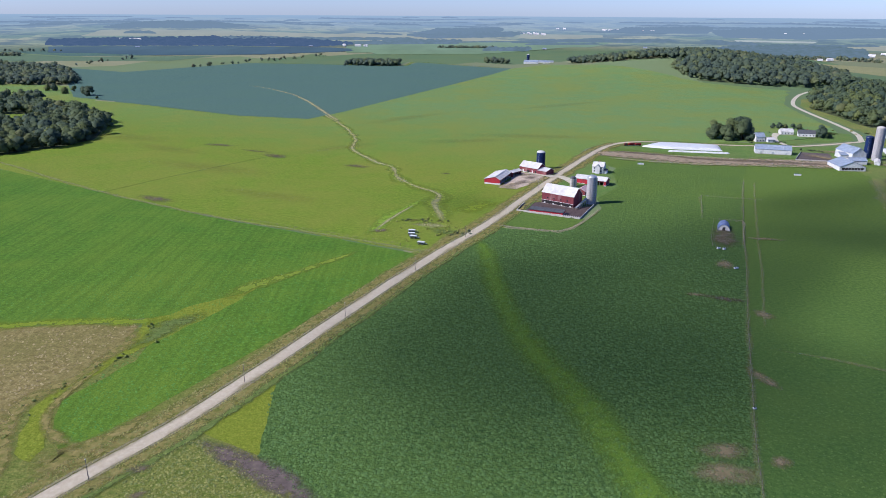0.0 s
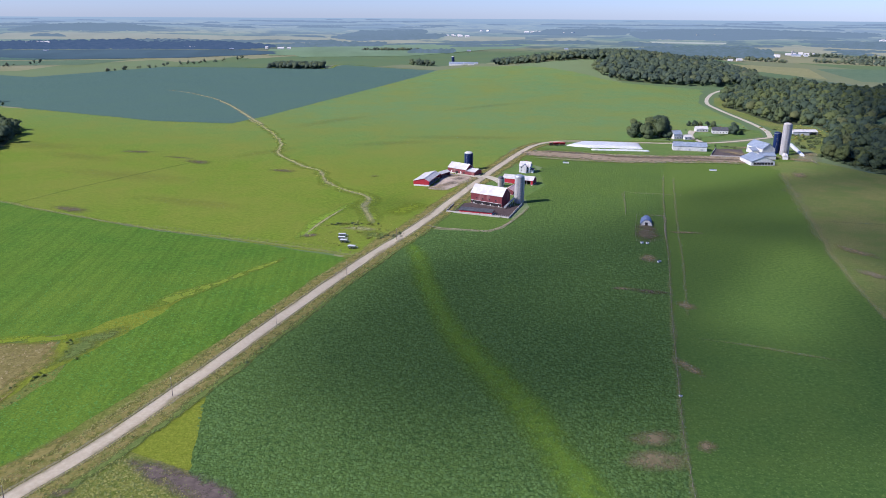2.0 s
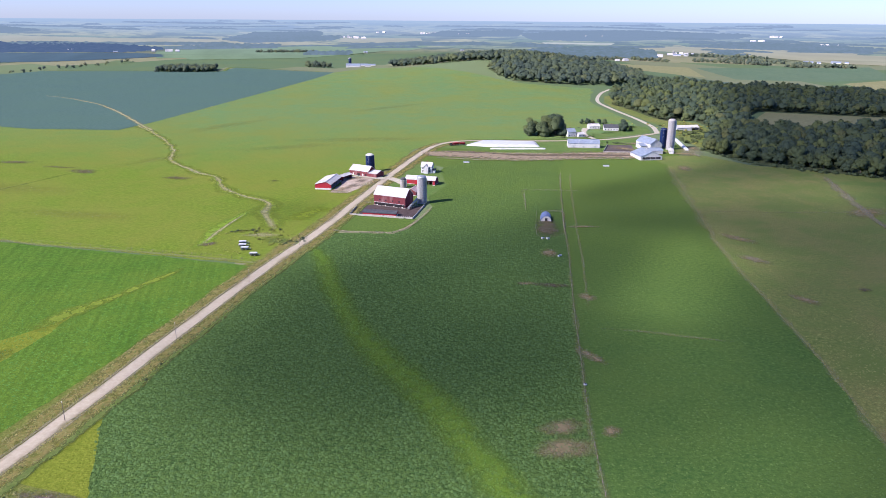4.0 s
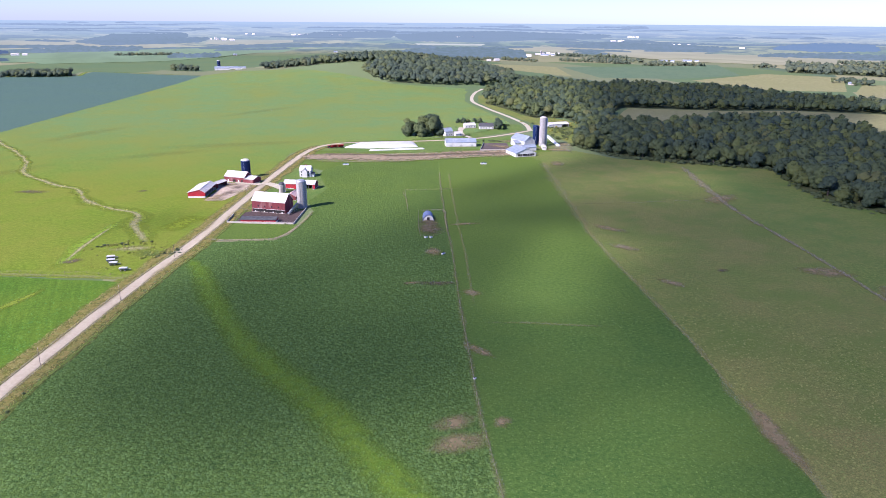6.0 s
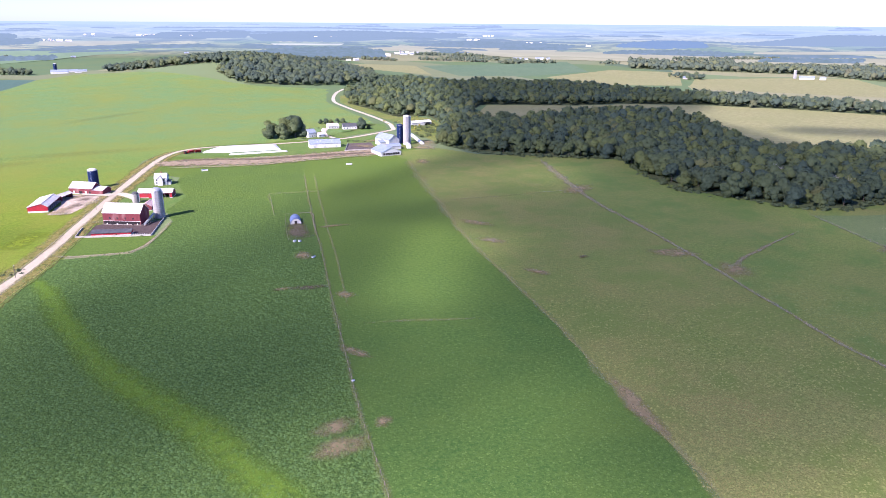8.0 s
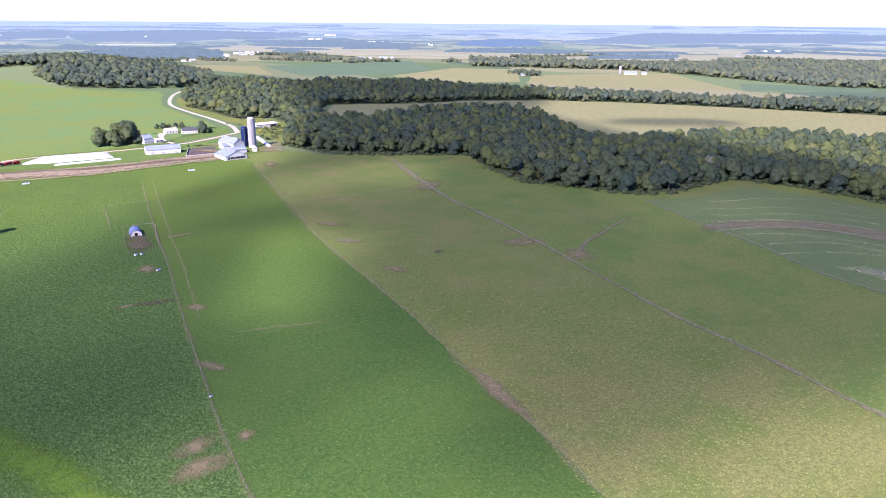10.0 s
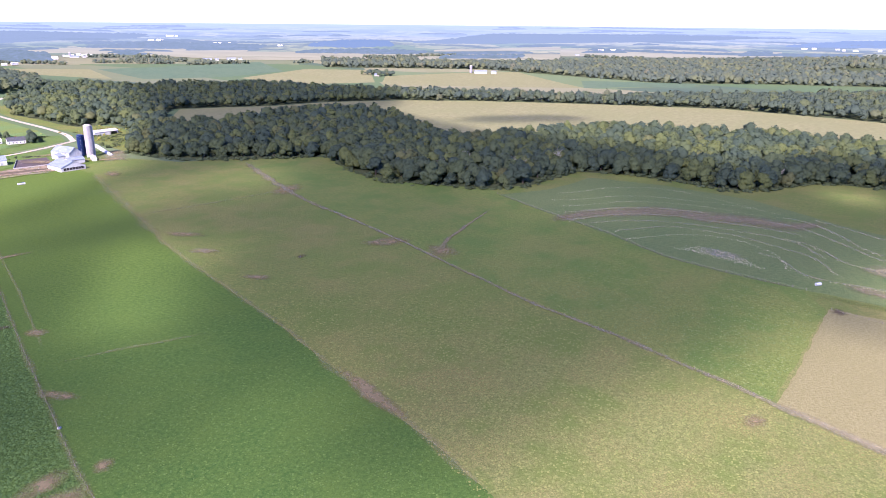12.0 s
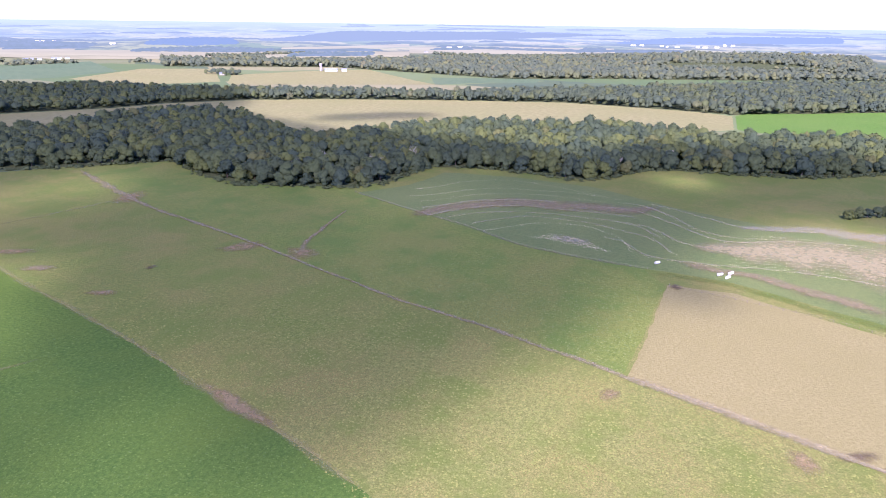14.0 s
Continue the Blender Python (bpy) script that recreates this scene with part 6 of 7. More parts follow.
def farm_wagon(x, y, turn, body, label, L=5.5, tall=1.6):
    w = tagged(new("farm_wagon"), label, "wagon", "parked farm wagons")
    bm = bmesh.new()
    vs = [bm.verts.new(p) for p in ((-L / 2, -1.0, 1.0), (L / 2, -1.0, 1.0), (L / 2, 1.0, 1.0), (-L / 2, 1.0, 1.0), (-L / 2 - 0.2, -1.25, 1.0 + tall), (L / 2 + 0.2, -1.25, 1.0 + tall), (L / 2 + 0.2, 1.25, 1.0 + tall), (-L / 2 - 0.2, 1.25, 1.0 + tall))]
    for f in ((0, 3, 2, 1), (0, 1, 5, 4), (1, 2, 6, 5), (2, 3, 7, 6), (3, 0, 4, 7)):
        bm.faces.new([vs[k] for k in f])
    bmesh.ops.solidify(bm, geom=bm.faces[:], thickness=0.08)
    part("box", bm, body, w)
    box_part("chassis", (-L / 2 - 0.3, L / 2 + 1.6, -0.15, 0.15, 0.6, 0.95), M_STEEL, w)
    box_part("deck", (-L / 2 - 0.15, L / 2 + 0.15, -1.2, 1.2, 1.0 + tall * 0.9, 1.0 + tall + 0.06), body, w)
    for u in (-L / 2 + 0.8, L / 2 - 0.8):
        for v in (-1.05, 1.05):
            wheel(w, u, v, 0.5, 0.3)
    w.matrix_world = pose(x, y, 0.15, 0, 0, turn)
    return w


M_PALE = plain("pale_painted_steel", (0.5, 0.47, 0.42), (0.62, 0.58, 0.53), 0.8, 0.6)
for x, y, t in ((-17.6, 385.3, -8), (-17.6, 379.6, -6), (-16.4, 374.2, -14), (-11.8, 363.2, -18)):
    farm_wagon(x, y, t, M_FILM, "pale low hay wagon parked on rough grass", 3.6, 0.5)


def tractor(x, y, turn):
    t = tagged(new("tractor"), "red tractor parked beside the road", "tractor", "parked red machines")
    bm = block(bmesh.new(), 0.2, 2.4, -0.45, 0.45, 0.9, 1.9)
    bmesh.ops.bevel(bm, geom=bm.edges[:], offset=0.12, segments=2, affect="EDGES")
    part("bonnet", bm, M_TRACTOR, t)
    bm = block(bmesh.new(), -1.3, 0.3, -0.75, 0.75, 1.2, 2.7)
    bmesh.ops.bevel(bm, geom=bm.edges[:], offset=0.15, segments=2, affect="EDGES")
    cab = part("cab", bm, M_GLASS, t)
    box_part("cab_roof", (-1.45, 0.45, -0.85, 0.85, 2.7, 2.9), M_TRACTOR, cab)
    box_part("chassis", (-1.5, 2.3, -0.35, 0.35, 0.6, 1.15), M_TRACTOR, t)
    for v in (-1.0, 1.0):
        wheel(t, -0.7, v, 0.9, 0.5)
        wheel(t, 1.9, v, 0.55, 0.35)
    t.matrix_world = pose(x, y, 0.12, 0, 0, turn)
    return t


tractor(172.0, 667.5, 20)
for x, y, t in ((177.0, 667.5, 15), (183.0, 667.0, 10)):
    farm_wagon(x, y, t, M_TRACTOR, "red forage wagon parked beside the road", 5.0, 1.8)
tractor(612, 655, 30)
farm_wagon(619, 651, 30, M_TRACTOR, "red wagon at the edge of the clearing", 5.0, 1.6)
farm_wagon(640, 643, 30, M_PALE, "pale wagon at the edge of the clearing", 5.5, 1.6)


def bale(x, y, turn, L=2.2):
    bm = bmesh.new()
    bmesh.ops.create_cone(bm, cap_ends=True, segments=20, radius1=0.75, radius2=0.75, depth=L)
    bmesh.ops.rotate(bm, verts=bm.verts, cent=(0, 0, 0), matrix=Matrix.Rotation(radians(90), 3, "Y"))
    bmesh.ops.translate(bm, verts=bm.verts, vec=(0, 0, 0.75))
    bmesh.ops.bevel(bm, geom=bm.edges[:], offset=0.06, segments=1, affect="EDGES")
    me = bpy.data.meshes.new("wrapped_bale")
    bm.to_mesh(me)
    bm.free()
    me.materials.append(M_FILM)
    ob = tagged(new("wrapped_bale", me), "white plastic-wrapped round bale on bare soil", "bale", "white wrapped bales")
    ob.matrix_world = pose(x, y, 0.18, 0, 0, turn)
    return ob


for x, y, t in ((364.4, 16, -40), (357.5, -14.4, -40), (354.6, -18, -30), (361.3, -19.4, -35)):
    bale(x, y, t, 3.0)


def water_tank(x, y, turn, L, W, h, label, mat=None):
    t = tagged(new("water_trough"), label, "trough")
    bm = block(bmesh.new(), -L / 2, L / 2, -W / 2, W / 2, 0, h)
    bmesh.ops.bevel(bm, geom=bm.edges[:], offset=0.08, segments=1, affect="EDGES")
    part("body", bm, mat or M_FILM, t)
    box_part("water", (-L / 2 + 0.15, L / 2 - 0.15, -W / 2 + 0.15, W / 2 - 0.15, h - 0.05, h + 0.012), M_GLASS, t)
    t.matrix_world = pose(x, y, 0.12, 0, 0, turn)
    return t


water_tank(163.4, 581.1, -15, 5.0, 2.2, 1.2, "long white trough beside the bare soil strip")
water_tank(274.5, 541.6, -15, 5.0, 2.0, 1.2, "long white trough in the green field")
water_tank(146.2, 358.4, 20, 1.6, 1.2, 1.0, "small white trough at the pen corner")
water_tank(148.8, 357.2, 20, 1.4, 1.2, 1.0, "small white trough at the pen corner")
water_tank(143.5, 327.5, 30, 2.4, 1.0, 0.8, "white feed box in the pasture")
water_tank(98.5, 197, 20, 1.0, 0.8, 0.6, "pale mineral feeder by the fence")


def quonset(x, y, turn, W, L):
    """A round-roofed steel hut; its end faces local -y."""
    q = tagged(new("hut"), "round-roofed blue-grey steel hut with a pale front", "hut")
    r = W / 2
    V, F, n = [], [], 22
    ring = 28
    for i in range(ring + 1):
        for j in range(n + 1):
            a = math.pi * j / n
            k = r * (1 + 0.012 * (i % 2))
            V.append((math.cos(a) * k, L * i / ring, math.sin(a) * k * 1.12))
    for i in range(ring):
        for j in range(n):
            a = i * (n + 1) + j
            F.append((a, a + 1, a + n + 2, a + n + 1))
    o = mesh_from("roof", V, F, M_HUT, q)
    for yy in (0.25, L - 0.35):
        bm = bmesh.new()
        prof = [(math.cos(math.pi * j / n) * r * 0.97, math.sin(math.pi * j / n) * r * 1.08) for j in range(n + 1)]
        a = [bm.verts.new((u, yy, v)) for u, v in prof]
        f = bm.faces.new(a)
        e = bmesh.ops.extrude_face_region(bm, geom=[f])
        bmesh.ops.translate(bm, verts=[g for g in e["geom"] if isinstance(g, bmesh.types.BMVert)], vec=(0, 0.12, 0))
        part("end_wall", bm, M_PALE, q)
    box_part("door", (-0.8, 0.8, 0.18, 0.25, 0.05, 2.2), M_DARK, q, "dark panel painted as an unlit doorway")
    q.matrix_world = pose(x, y, 0.05, 0, 0, turn)
    return q


quonset(161.2, 391.3, -20, 6.6, 11.0)
strip("bare_ground", [(166, 402), (160, 388), (155, 372), (150, 357)], [10, 15, 17, 12], 0.15, M_PEAT, "trampled dark mud in the pen", "soil", wander=0.2)
fence([(164, 415), (179.4, 410), (162.4, 364.6), (146.2, 358), (144.7, 363.2), (150.2, 380), (164, 415)], 3.0, "weathered wire fence round the pen", 1.2, 2, M_POLE, 0.08)
fence([(157.6, 417), (176.5, 473), (213, 462)], 4.0, "old wire fence round a small paddock", 1.2, 2, M_POLE, 0.07)
strip("field_margin", [(157.6, 417), (167, 445), (176.5, 473), (194, 468), (213, 462)], 1.8, 0.14, M_FAINT, "dry grass under the wire fence", "grass")
strip("field_margin", [(164, 415), (179.4, 410), (171, 388), (162.4, 364.6)], 1.4, 0.17, M_STRAW, "dry grass under the pen fence", "grass")

# ---- single trees, shrubs and dead trunks ----
rng = np.random.default_rng(31)
for k, (x, y, sz) in enumerate(((271, 712, 1.1), (275, 722, 1.05), (281, 705, 1.25), (288, 714, 1.4), (295, 704, 1.35), (298, 716, 1.35), (303, 704, 0.95))):
    tree(x, y, k, sz, k * 1.3, "tall leafy tree in a clump beside the white house", "trees by the white house")
tree(383, 720, 1, 0.8, 0.4, "round dark green shade tree on the lawn")
tree(391, 720, 2, 0.35, 1.4, "small round garden tree on the lawn")
for k, (x, y) in enumerate(((362, 785), (368, 783), (374, 782), (381, 779), (387, 776))):
    tree(x, y, k, 0.42, k * 2.0, "clipped garden tree in a row behind the houses", "garden trees")
for k, (x, y) in enumerate(((-617, 1129), (-606, 1128), (-571, 1090), (-573, 1123), (-532, 1069), (-520, 1062), (-493, 1026))):
    tree(x, y, k, (0.75, 0.7, 0.8, 0.6, 0.85, 0.9, 0.3)[k], k * 1.1, "lone tree beside the dark field", "field trees")
for k, (x, y) in enumerate(((505, -92), (510, -98), (514, -104), (518, -110), (522, -116))):
    tree(x, y, k, 0.5, k * 1.7, "low bushy tree in the pasture", "bushes in the pasture")


def shrubs(name, spots, label, mat, seed):
    """Weeds and bushes too small to count: one mesh."""
    g = np.random.default_rng(seed)
    small = [crown_arrays(g, 1.6, 1.1, 3, 9, 0.36) for _ in range(3)]
    V, F, N, n = [], [], [], 0
    for x, y, s in spots:
        v, f, m = small[g.integers(3)]
        a = g.uniform(0, 6.28)
        w = np.stack([(v[:, 0] * math.cos(a) - v[:, 1] * math.sin(a)) * s + x, (v[:, 0] * math.sin(a) + v[:, 1] * math.cos(a)) * s + y, (v[:, 2] - 0.45) * s * g.uniform(0.45, 0.9) + float(height(x, y))], 1)
        V.append(w)
        F.append(f + n)
        N.append(np.stack([m[:, 0] * math.cos(a) - m[:, 1] * math.sin(a), m[:, 0] * math.sin(a) + m[:, 1] * math.cos(a), m[:, 2]], 1))
        n += len(v)
    return tagged(new(name, mesh_fast(name, np.concatenate(V), np.concatenate(F), mat, np.concatenate(N))), label, "shrubs", kind="stuff")


def along(line, gap, spread, size, keep=1.0):
    out = []
    for p in smoothed(line, gap):
        if rng.uniform() < keep:
            out.append((p.x + rng.normal(0, spread), p.y + rng.normal(0, spread), rng.uniform(*size)))
    return out


shrubs("understorey", along([(x - 2, y) for x, y in EDGE], 2.6, 2.2, (1.3, 3.6)), "low bushes and saplings along the wood's edge", M_LEAF, 1)
shrubs("bank_scrub", [(rng.normal(x, 7), rng.normal(y, 9), rng.uniform(1.4, 3.6)) for x, y in ((418, 640), (425, 600), (432, 575), (440, 660), (445, 700), (462, 690), (470, 660), (412, 570), (455, 740)) for _ in range(9)], "green thicket on the rough bank below the wood", M_LEAF, 21)
shrubs("bank_scrub", [(rng.uniform(415, 500), rng.uniform(560, 780), rng.uniform(0.8, 2.4)) for _ in range(90)], "scattered scrub on the rough bank", M_SHRUB, 2)
scrub = []
for x, y, sx, sy, k, lo, hi in ((-14, 409, 7, 1.5, 30, 0.5, 1.1), (-8, 403, 9, 3, 26, 0.4, 0.8), (2, 392, 6, 4, 34, 0.4, 0.9), (8, 383, 5, 3, 30, 0.5, 1.2), (-30, 373, 5, 3, 12, 0.3, 0.7), (-24, 392, 8, 6, 14, 0.3, 0.6)):
    scrub += [(rng.normal(x, sx), rng.normal(y, sy), rng.uniform(lo, hi)) for _ in range(k)]
shrubs("weeds", [(rng.normal(x, sx), rng.normal(y, 1.2), rng.uniform(0.6, 1.2)) for x, y, sx in ((-17, 410, 4), (-7, 409, 5), (10, 382, 3), (14, 386, 2)) for _ in range(7)], "dark weeds along the old bank", M_LEAF, 33)
shrubs("garden_bushes", [(rng.normal(x, 3), rng.normal(y, 3), rng.uniform(0.7, 2.0)) for x, y in ((298, 690), (315, 700), (322, 712), (318, 722), (328, 690), (345, 752), (372, 745), (386, 738), (320, 650), (335, 650), (345, 645)) for _ in range(4)], "garden bushes and weeds round the white houses", M_LEAF, 12)
off_road = ~near_edge(np.array([q[0] for q in scrub]), np.array([q[1] for q in scrub]), ROAD, 6.0)
scrub = [q for q, ok in zip(scrub, off_road) if ok]
shrubs("weeds", scrub, "weeds and bushes round the parked hay wagons", M_SHRUB, 3)
shrubs("ditch_weeds", along(CREEK[3:], 2.2, 2.2, (0.35, 1.0), 0.6), "tall weeds along the winding ditch", M_SHRUB, 4)
shrubs("verge_weeds", along(shifted(ROAD[:12], 6.5), 1.1, 1.6, (0.25, 0.6), 0.75) + along(shifted(ROAD[:10], -6.0), 1.4, 1.2, (0.25, 0.55), 0.7), "tall dry weeds on the road verge", M_SHRUB, 5)
shrubs("verge_bushes", along(shifted(ROAD[1:6], 8.5), 9.0, 1.0, (0.6, 1.1), 0.35), "dark bushes along the roadside ditch", M_LEAF, 6)
shrubs("corner_weeds", along([(-113, 262), (-112, 246), (-116, 227), (-126, 206), (-129, 190), (-122, 168)], 1.2, 2.6, (0.35, 0.9), 0.6), "rank weeds along the field corner", M_SHRUB, 7)
shrubs("yard_bushes", [(66, 424.5, 1.3), (78, 415.5, 0.9), (72, 421, 0.6), (49, 431, 0.7), (61, 389, 0.6)], "small bushes at the cattle yard wall", M_LEAF, 8)


def dead_tree(x, y, tall, turn):
    """A bare trunk whose limbs fork again into thin boughs."""
    g = np.random.default_rng(int(x) + 3)
    V, F = trunk_arrays(g, tall, 0.34, 6)
    vs, fs, n = [V], [F], len(V)
    for k in range(7):
        v, f = trunk_arrays(g, tall * g.uniform(0.4, 0.62), 0.13, 4)
        lean = Euler((g.uniform(-0.9, 0.9), g.uniform(-0.9, 0.9), g.uniform(0, 6.28))).to_matrix()
        vs.append(v @ np.array(lean).T + np.array([0.1, 0.05, tall * g.uniform(0.35, 0.6)]))
        fs.append(f + n)
        n += len(v)
    t = tagged(new("dead_tree", mesh_fast("dead_tree", np.concatenate(vs), np.concatenate(fs), M_DEADWOOD)), "bleached bare dead tree standing in the wood", "tree", "dead trees")
    t.matrix_world = pose(x, y, 0, 0, 0, turn)
    return t


for x, y, h, a in ((502, 240, 17, 0), (512, 252, 16, 60), (476, 300, 16, 120), (566, 236, 17, 30), (606, 66, 15, 10), (645, 26, 16, 200), (520, 300, 17, 90), (585, 190, 16, 150)):
    dead_tree(x, y, h, a)

# crop plants and grass tufts on the nearest ground, too many to count
def tufts(name, poly, per, reach, mat, label, seed, wide=(0.28, 0.6), tall=(0.18, 0.45)):
    g = np.random.default_rng(seed)
    xs, ys = zip(*poly)
    n = int((max(xs) - min(xs)) * (max(ys) - min(ys)) * per)
    x, y = g.uniform(min(xs), max(xs), n), g.uniform(min(ys), max(ys), n)
    r = np.hypot(x, y)
    ok = inside(x, y, poly) & (r < reach) & (g.uniform(0, 1, n) < np.clip((reach - r) / (reach * 0.35), 0, 1))
    x, y = x[ok], y[ok]
    n = len(x)
    a = g.uniform(0, 6.28, n)
    w, h = g.uniform(*wide, n), g.uniform(*tall, n)
    V = np.zeros((n, 6, 3), np.float32)
    for k in range(5):
        q = w * g.uniform(0.6, 1.2, n)
        V[:, k, 0], V[:, k, 1], V[:, k, 2] = x + q * np.cos(a + k * 1.2566), y + q * np.sin(a + k * 1.2566), 0.08
    V[:, 5, 0], V[:, 5, 1], V[:, 5, 2] = x + w * 0.3 * np.cos(a * 3), y + w * 0.3 * np.sin(a * 3), 0.1 + h
    F = np.array([[k, (k + 1) % 5, 5] for k in range(5)])[None] + (np.arange(n) * 6)[:, None, None]
    N = np.zeros_like(V)
    N[:, :, 2] = 1.0
    N[:, :5, :2] = 0.55 * (V[:, :5, :2] - V[:, 5:, :2]) / w[:, None, None]
    N /= np.linalg.norm(N, axis=2)[:, :, None]
    ob = new(name, mesh_fast(name, V.reshape(-1, 3), F.reshape(-1, 3), mat, N.reshape(-1, 3)))
    return tagged(ob, label, "plants", kind="stuff")


def tuft_stuff(name, low, high):
    m, nt, b = nodes_of(name, 0.9)
    geo = nt.nodes.new("ShaderNodeNewGeometry")
    nt.links.new(mixed(nt, geo.outputs["Random Per Island"], low, high), b.inputs["Base Color"])
    return m


tufts("crop_plants", [(28, 397), (-13, 312), (-54, 222), (-56, 207), (-51, 170), (-36, 152), (20, 60), (77, 136), (108, 222), (149, 329), (170, 380), (100, 440), (76, 394), (38, 394)], 0.7, 420, tuft_stuff("leafy_crop_plants", (0.049, 0.097, 0.025), (0.08, 0.136, 0.034)), "clumps of dark green leafy crop", 1, (0.3, 0.66), (0.22, 0.55))
tufts("grass_tufts", [(77, 136), (108, 222), (149, 329), (176, 396), (262, 371), (215, 255), (185, 184), (157, 108), (120, 40), (60, 90)], 0.5, 330, tuft_stuff("grazed_tufts", (0.05, 0.1, 0.02), (0.086, 0.14, 0.028)), "tufts of grazed green grass", 2, (0.2, 0.45), (0.1, 0.3))
tufts("grass_tufts", [(215, 255), (185, 184), (157, 108), (120, 40), (100, -60), (200, -60), (233, 18), (257, 80), (303, 198), (324, 249)], 0.6, 340, tuft_stuff("olive_tufts", (0.12, 0.145, 0.036), (0.19, 0.205, 0.06)), "dry and green tufts of pasture grass", 3, (0.2, 0.5), (0.12, 0.35))
tufts("grass_tufts", [(303, 198), (257, 80), (233, 18), (333, 10), (354, 22), (370, 92), (417, 176)], 0.4, 400, tuft_stuff("upper_tufts", (0.085, 0.125, 0.034), (0.155, 0.185, 0.058)), "tufts of green pasture grass", 4, (0.2, 0.5), (0.12, 0.3))
tufts("crop_plants", [(-224, 468), (-57, 371), (-14, 345), (-47, 279), (-98, 181), (-109, 173), (-121, 199), (-110, 245), (-132, 262), (-260, 262)], 0.45, 380, tuft_stuff("young_crop_plants", (0.04, 0.12, 0.02), (0.09, 0.195, 0.034)), "rows of bright green young crop", 5, (0.2, 0.4), (0.1, 0.25))
tufts("dry_tufts", [(-173, 254), (-121, 258), (-133, 198), (-121, 161), (-150, 110), (-300, 150)], 0.5, 320, tuft_stuff("dry_grass_tufts", (0.13, 0.105, 0.045), (0.28, 0.23, 0.115)), "dry tan grass tufts", 6, (0.25, 0.6), (0.2, 0.6))
for k, d in enumerate((6.5, -6.5)):
    edge = shifted(ROAD[:10], d - 3.2) + shifted(ROAD[:10], d + 3.2)[::-1]
    tufts("verge_grass", edge, 1.6, 420, tuft_stuff("verge_tufts", (0.085, 0.11, 0.025), (0.2, 0.185, 0.07)), "long rough grass on the road verge", 7 + k, (0.2, 0.5), (0.2, 0.6))
tufts("verge_grass", [(-73, 181), (-52, 168.6), (-30, 140), (-84, 140), (-84, 160)], 1.2, 300, tuft_stuff("corner_tufts", (0.08, 0.11, 0.03), (0.2, 0.2, 0.06)), "rank weeds in the uncropped corner", 12, (0.2, 0.5), (0.2, 0.5))

# far farmsteads
def far_farm(x, y, turn, tall_silo, label, s=0.7, silo_mat=None):
    z = float(height(x, y))
    f = gable_house("farm_barn", 0, 0, 0, 34 * s, 14 * s, 4.5 * s, 8.5 * s, M_WHITE, M_GREYROOF, label, "barn", ribs=6)
    f.matrix_world = pose(x, y, z, 0, 0, turn)
    h = gable_house("farm_house", 0, 0, 0, 14 * s, 9 * s, 5 * s, 8 * s, M_WHITE, M_GREYROOF, "far white farmhouse among trees", "house", ribs=4)
    h.matrix_world = pose(x + 46 * s * math.cos(radians(turn)), y + 46 * s * math.sin(radians(turn)), z, 0, 0, turn)
    if tall_silo:
        t = silo(0, 0, 3.2 * s, 20 * s, silo_mat or M_SILO, M_ROOF, "far silo beside a white barn", 4)
        t.matrix_world = pose(x + 12, y + 18, z, 0, 0, turn)
    return f


far_farm(190, 1752, -12, True, "far white dairy barn with a dark silo", 1.0, M_BLUE)
far_farm(222, 1776, -12, False, "far white barn beside a silo")
far_farm(1377, 1648, -40, False, "far long white barn")
far_farm(1440, 1622, -40, False, "far white poultry barn among trees")
far_farm(1190, 1975, -32, True, "far white farm buildings")
far_farm(1512, 856, -58, True, "far white barn on a tan slope", 0.85)
for x, y, t in ((1310, 1000, -50), (1900, 1500, -40), (2250, 900, -65), (2300, 120, -80), (2330, -60, -90), (900, 2150, -20), (300, 2250, -5), (-420, 2290, 8), (-900, 2150, 15), (620, 2300, -12)):
    z = float(height(x, y)) + 2.0
    h = gable_house("farm_house", 0, 0, 0, 12, 7.5, 3.2, 5.6, M_CONCRETE, M_GREYROOF, "far white farm building", "house", ribs=4)
    h.matrix_world = pose(x, y, z - 2.0, 0, 0, t)
px, py = scatter([(90, 1789), (150, 1746), (165, 1765), (120, 1830)], 11, rng)
wood_mesh("woodland", px, py, rng, M_FARLEAF, (0.7, 1.1), "trees round a far farm")
px, py = scatter([(1310, 985), (1345, 960), (1375, 1020), (1330, 1060)], 13, rng)
wood_mesh("woodland", px, py, rng, M_FARLEAF, (0.6, 1.1), "trees round a far house")
field("far_tan_field", [(1092, 1195), (1356, 1254), (1446, 1117), (1190, 908), (1050, 1000)], 0.12, M_STUBBLE, "far pale tan field", 2, 12)
field("far_tan_field", [(1190, 890), (1330, 985), (1500, 900), (1620, 800), (1333, 511), (1243, 674), (1147, 850)], 0.12, M_STUBBLE, "far tan slope", 2, 12)
field("far_green_field", [(947, 1319), (1031, 1605), (1238, 1542), (1453, 1505), (1280, 1250), (1095, 1236)], 0.12, M_FARGREEN, "far dark green field", 2, 12)
# these two fields carry cloud shade in their dark colours
field("far_shaded_field", [(-1250, 1990), (-1182, 1950), (-951, 1858), (-582, 1963), (-398, 2204), (-390, 2256), (-557, 2370), (-845, 2262), (-1078, 2207), (-1272, 2104)], 0.4, M_MAIZE, "blue-green far field below the wood, darkened for cloud shade", 2, 14)
field("far_green_field", [(-1200, 1640), (-1031, 1700), (-800, 1735), (-662, 1765), (-590, 1930), (-951, 1835), (-1182, 1925), (-1300, 1800)], 0.4, M_FARGREEN, "green field on the far rise, its dark tone standing in for cloud shade", 2, 14)
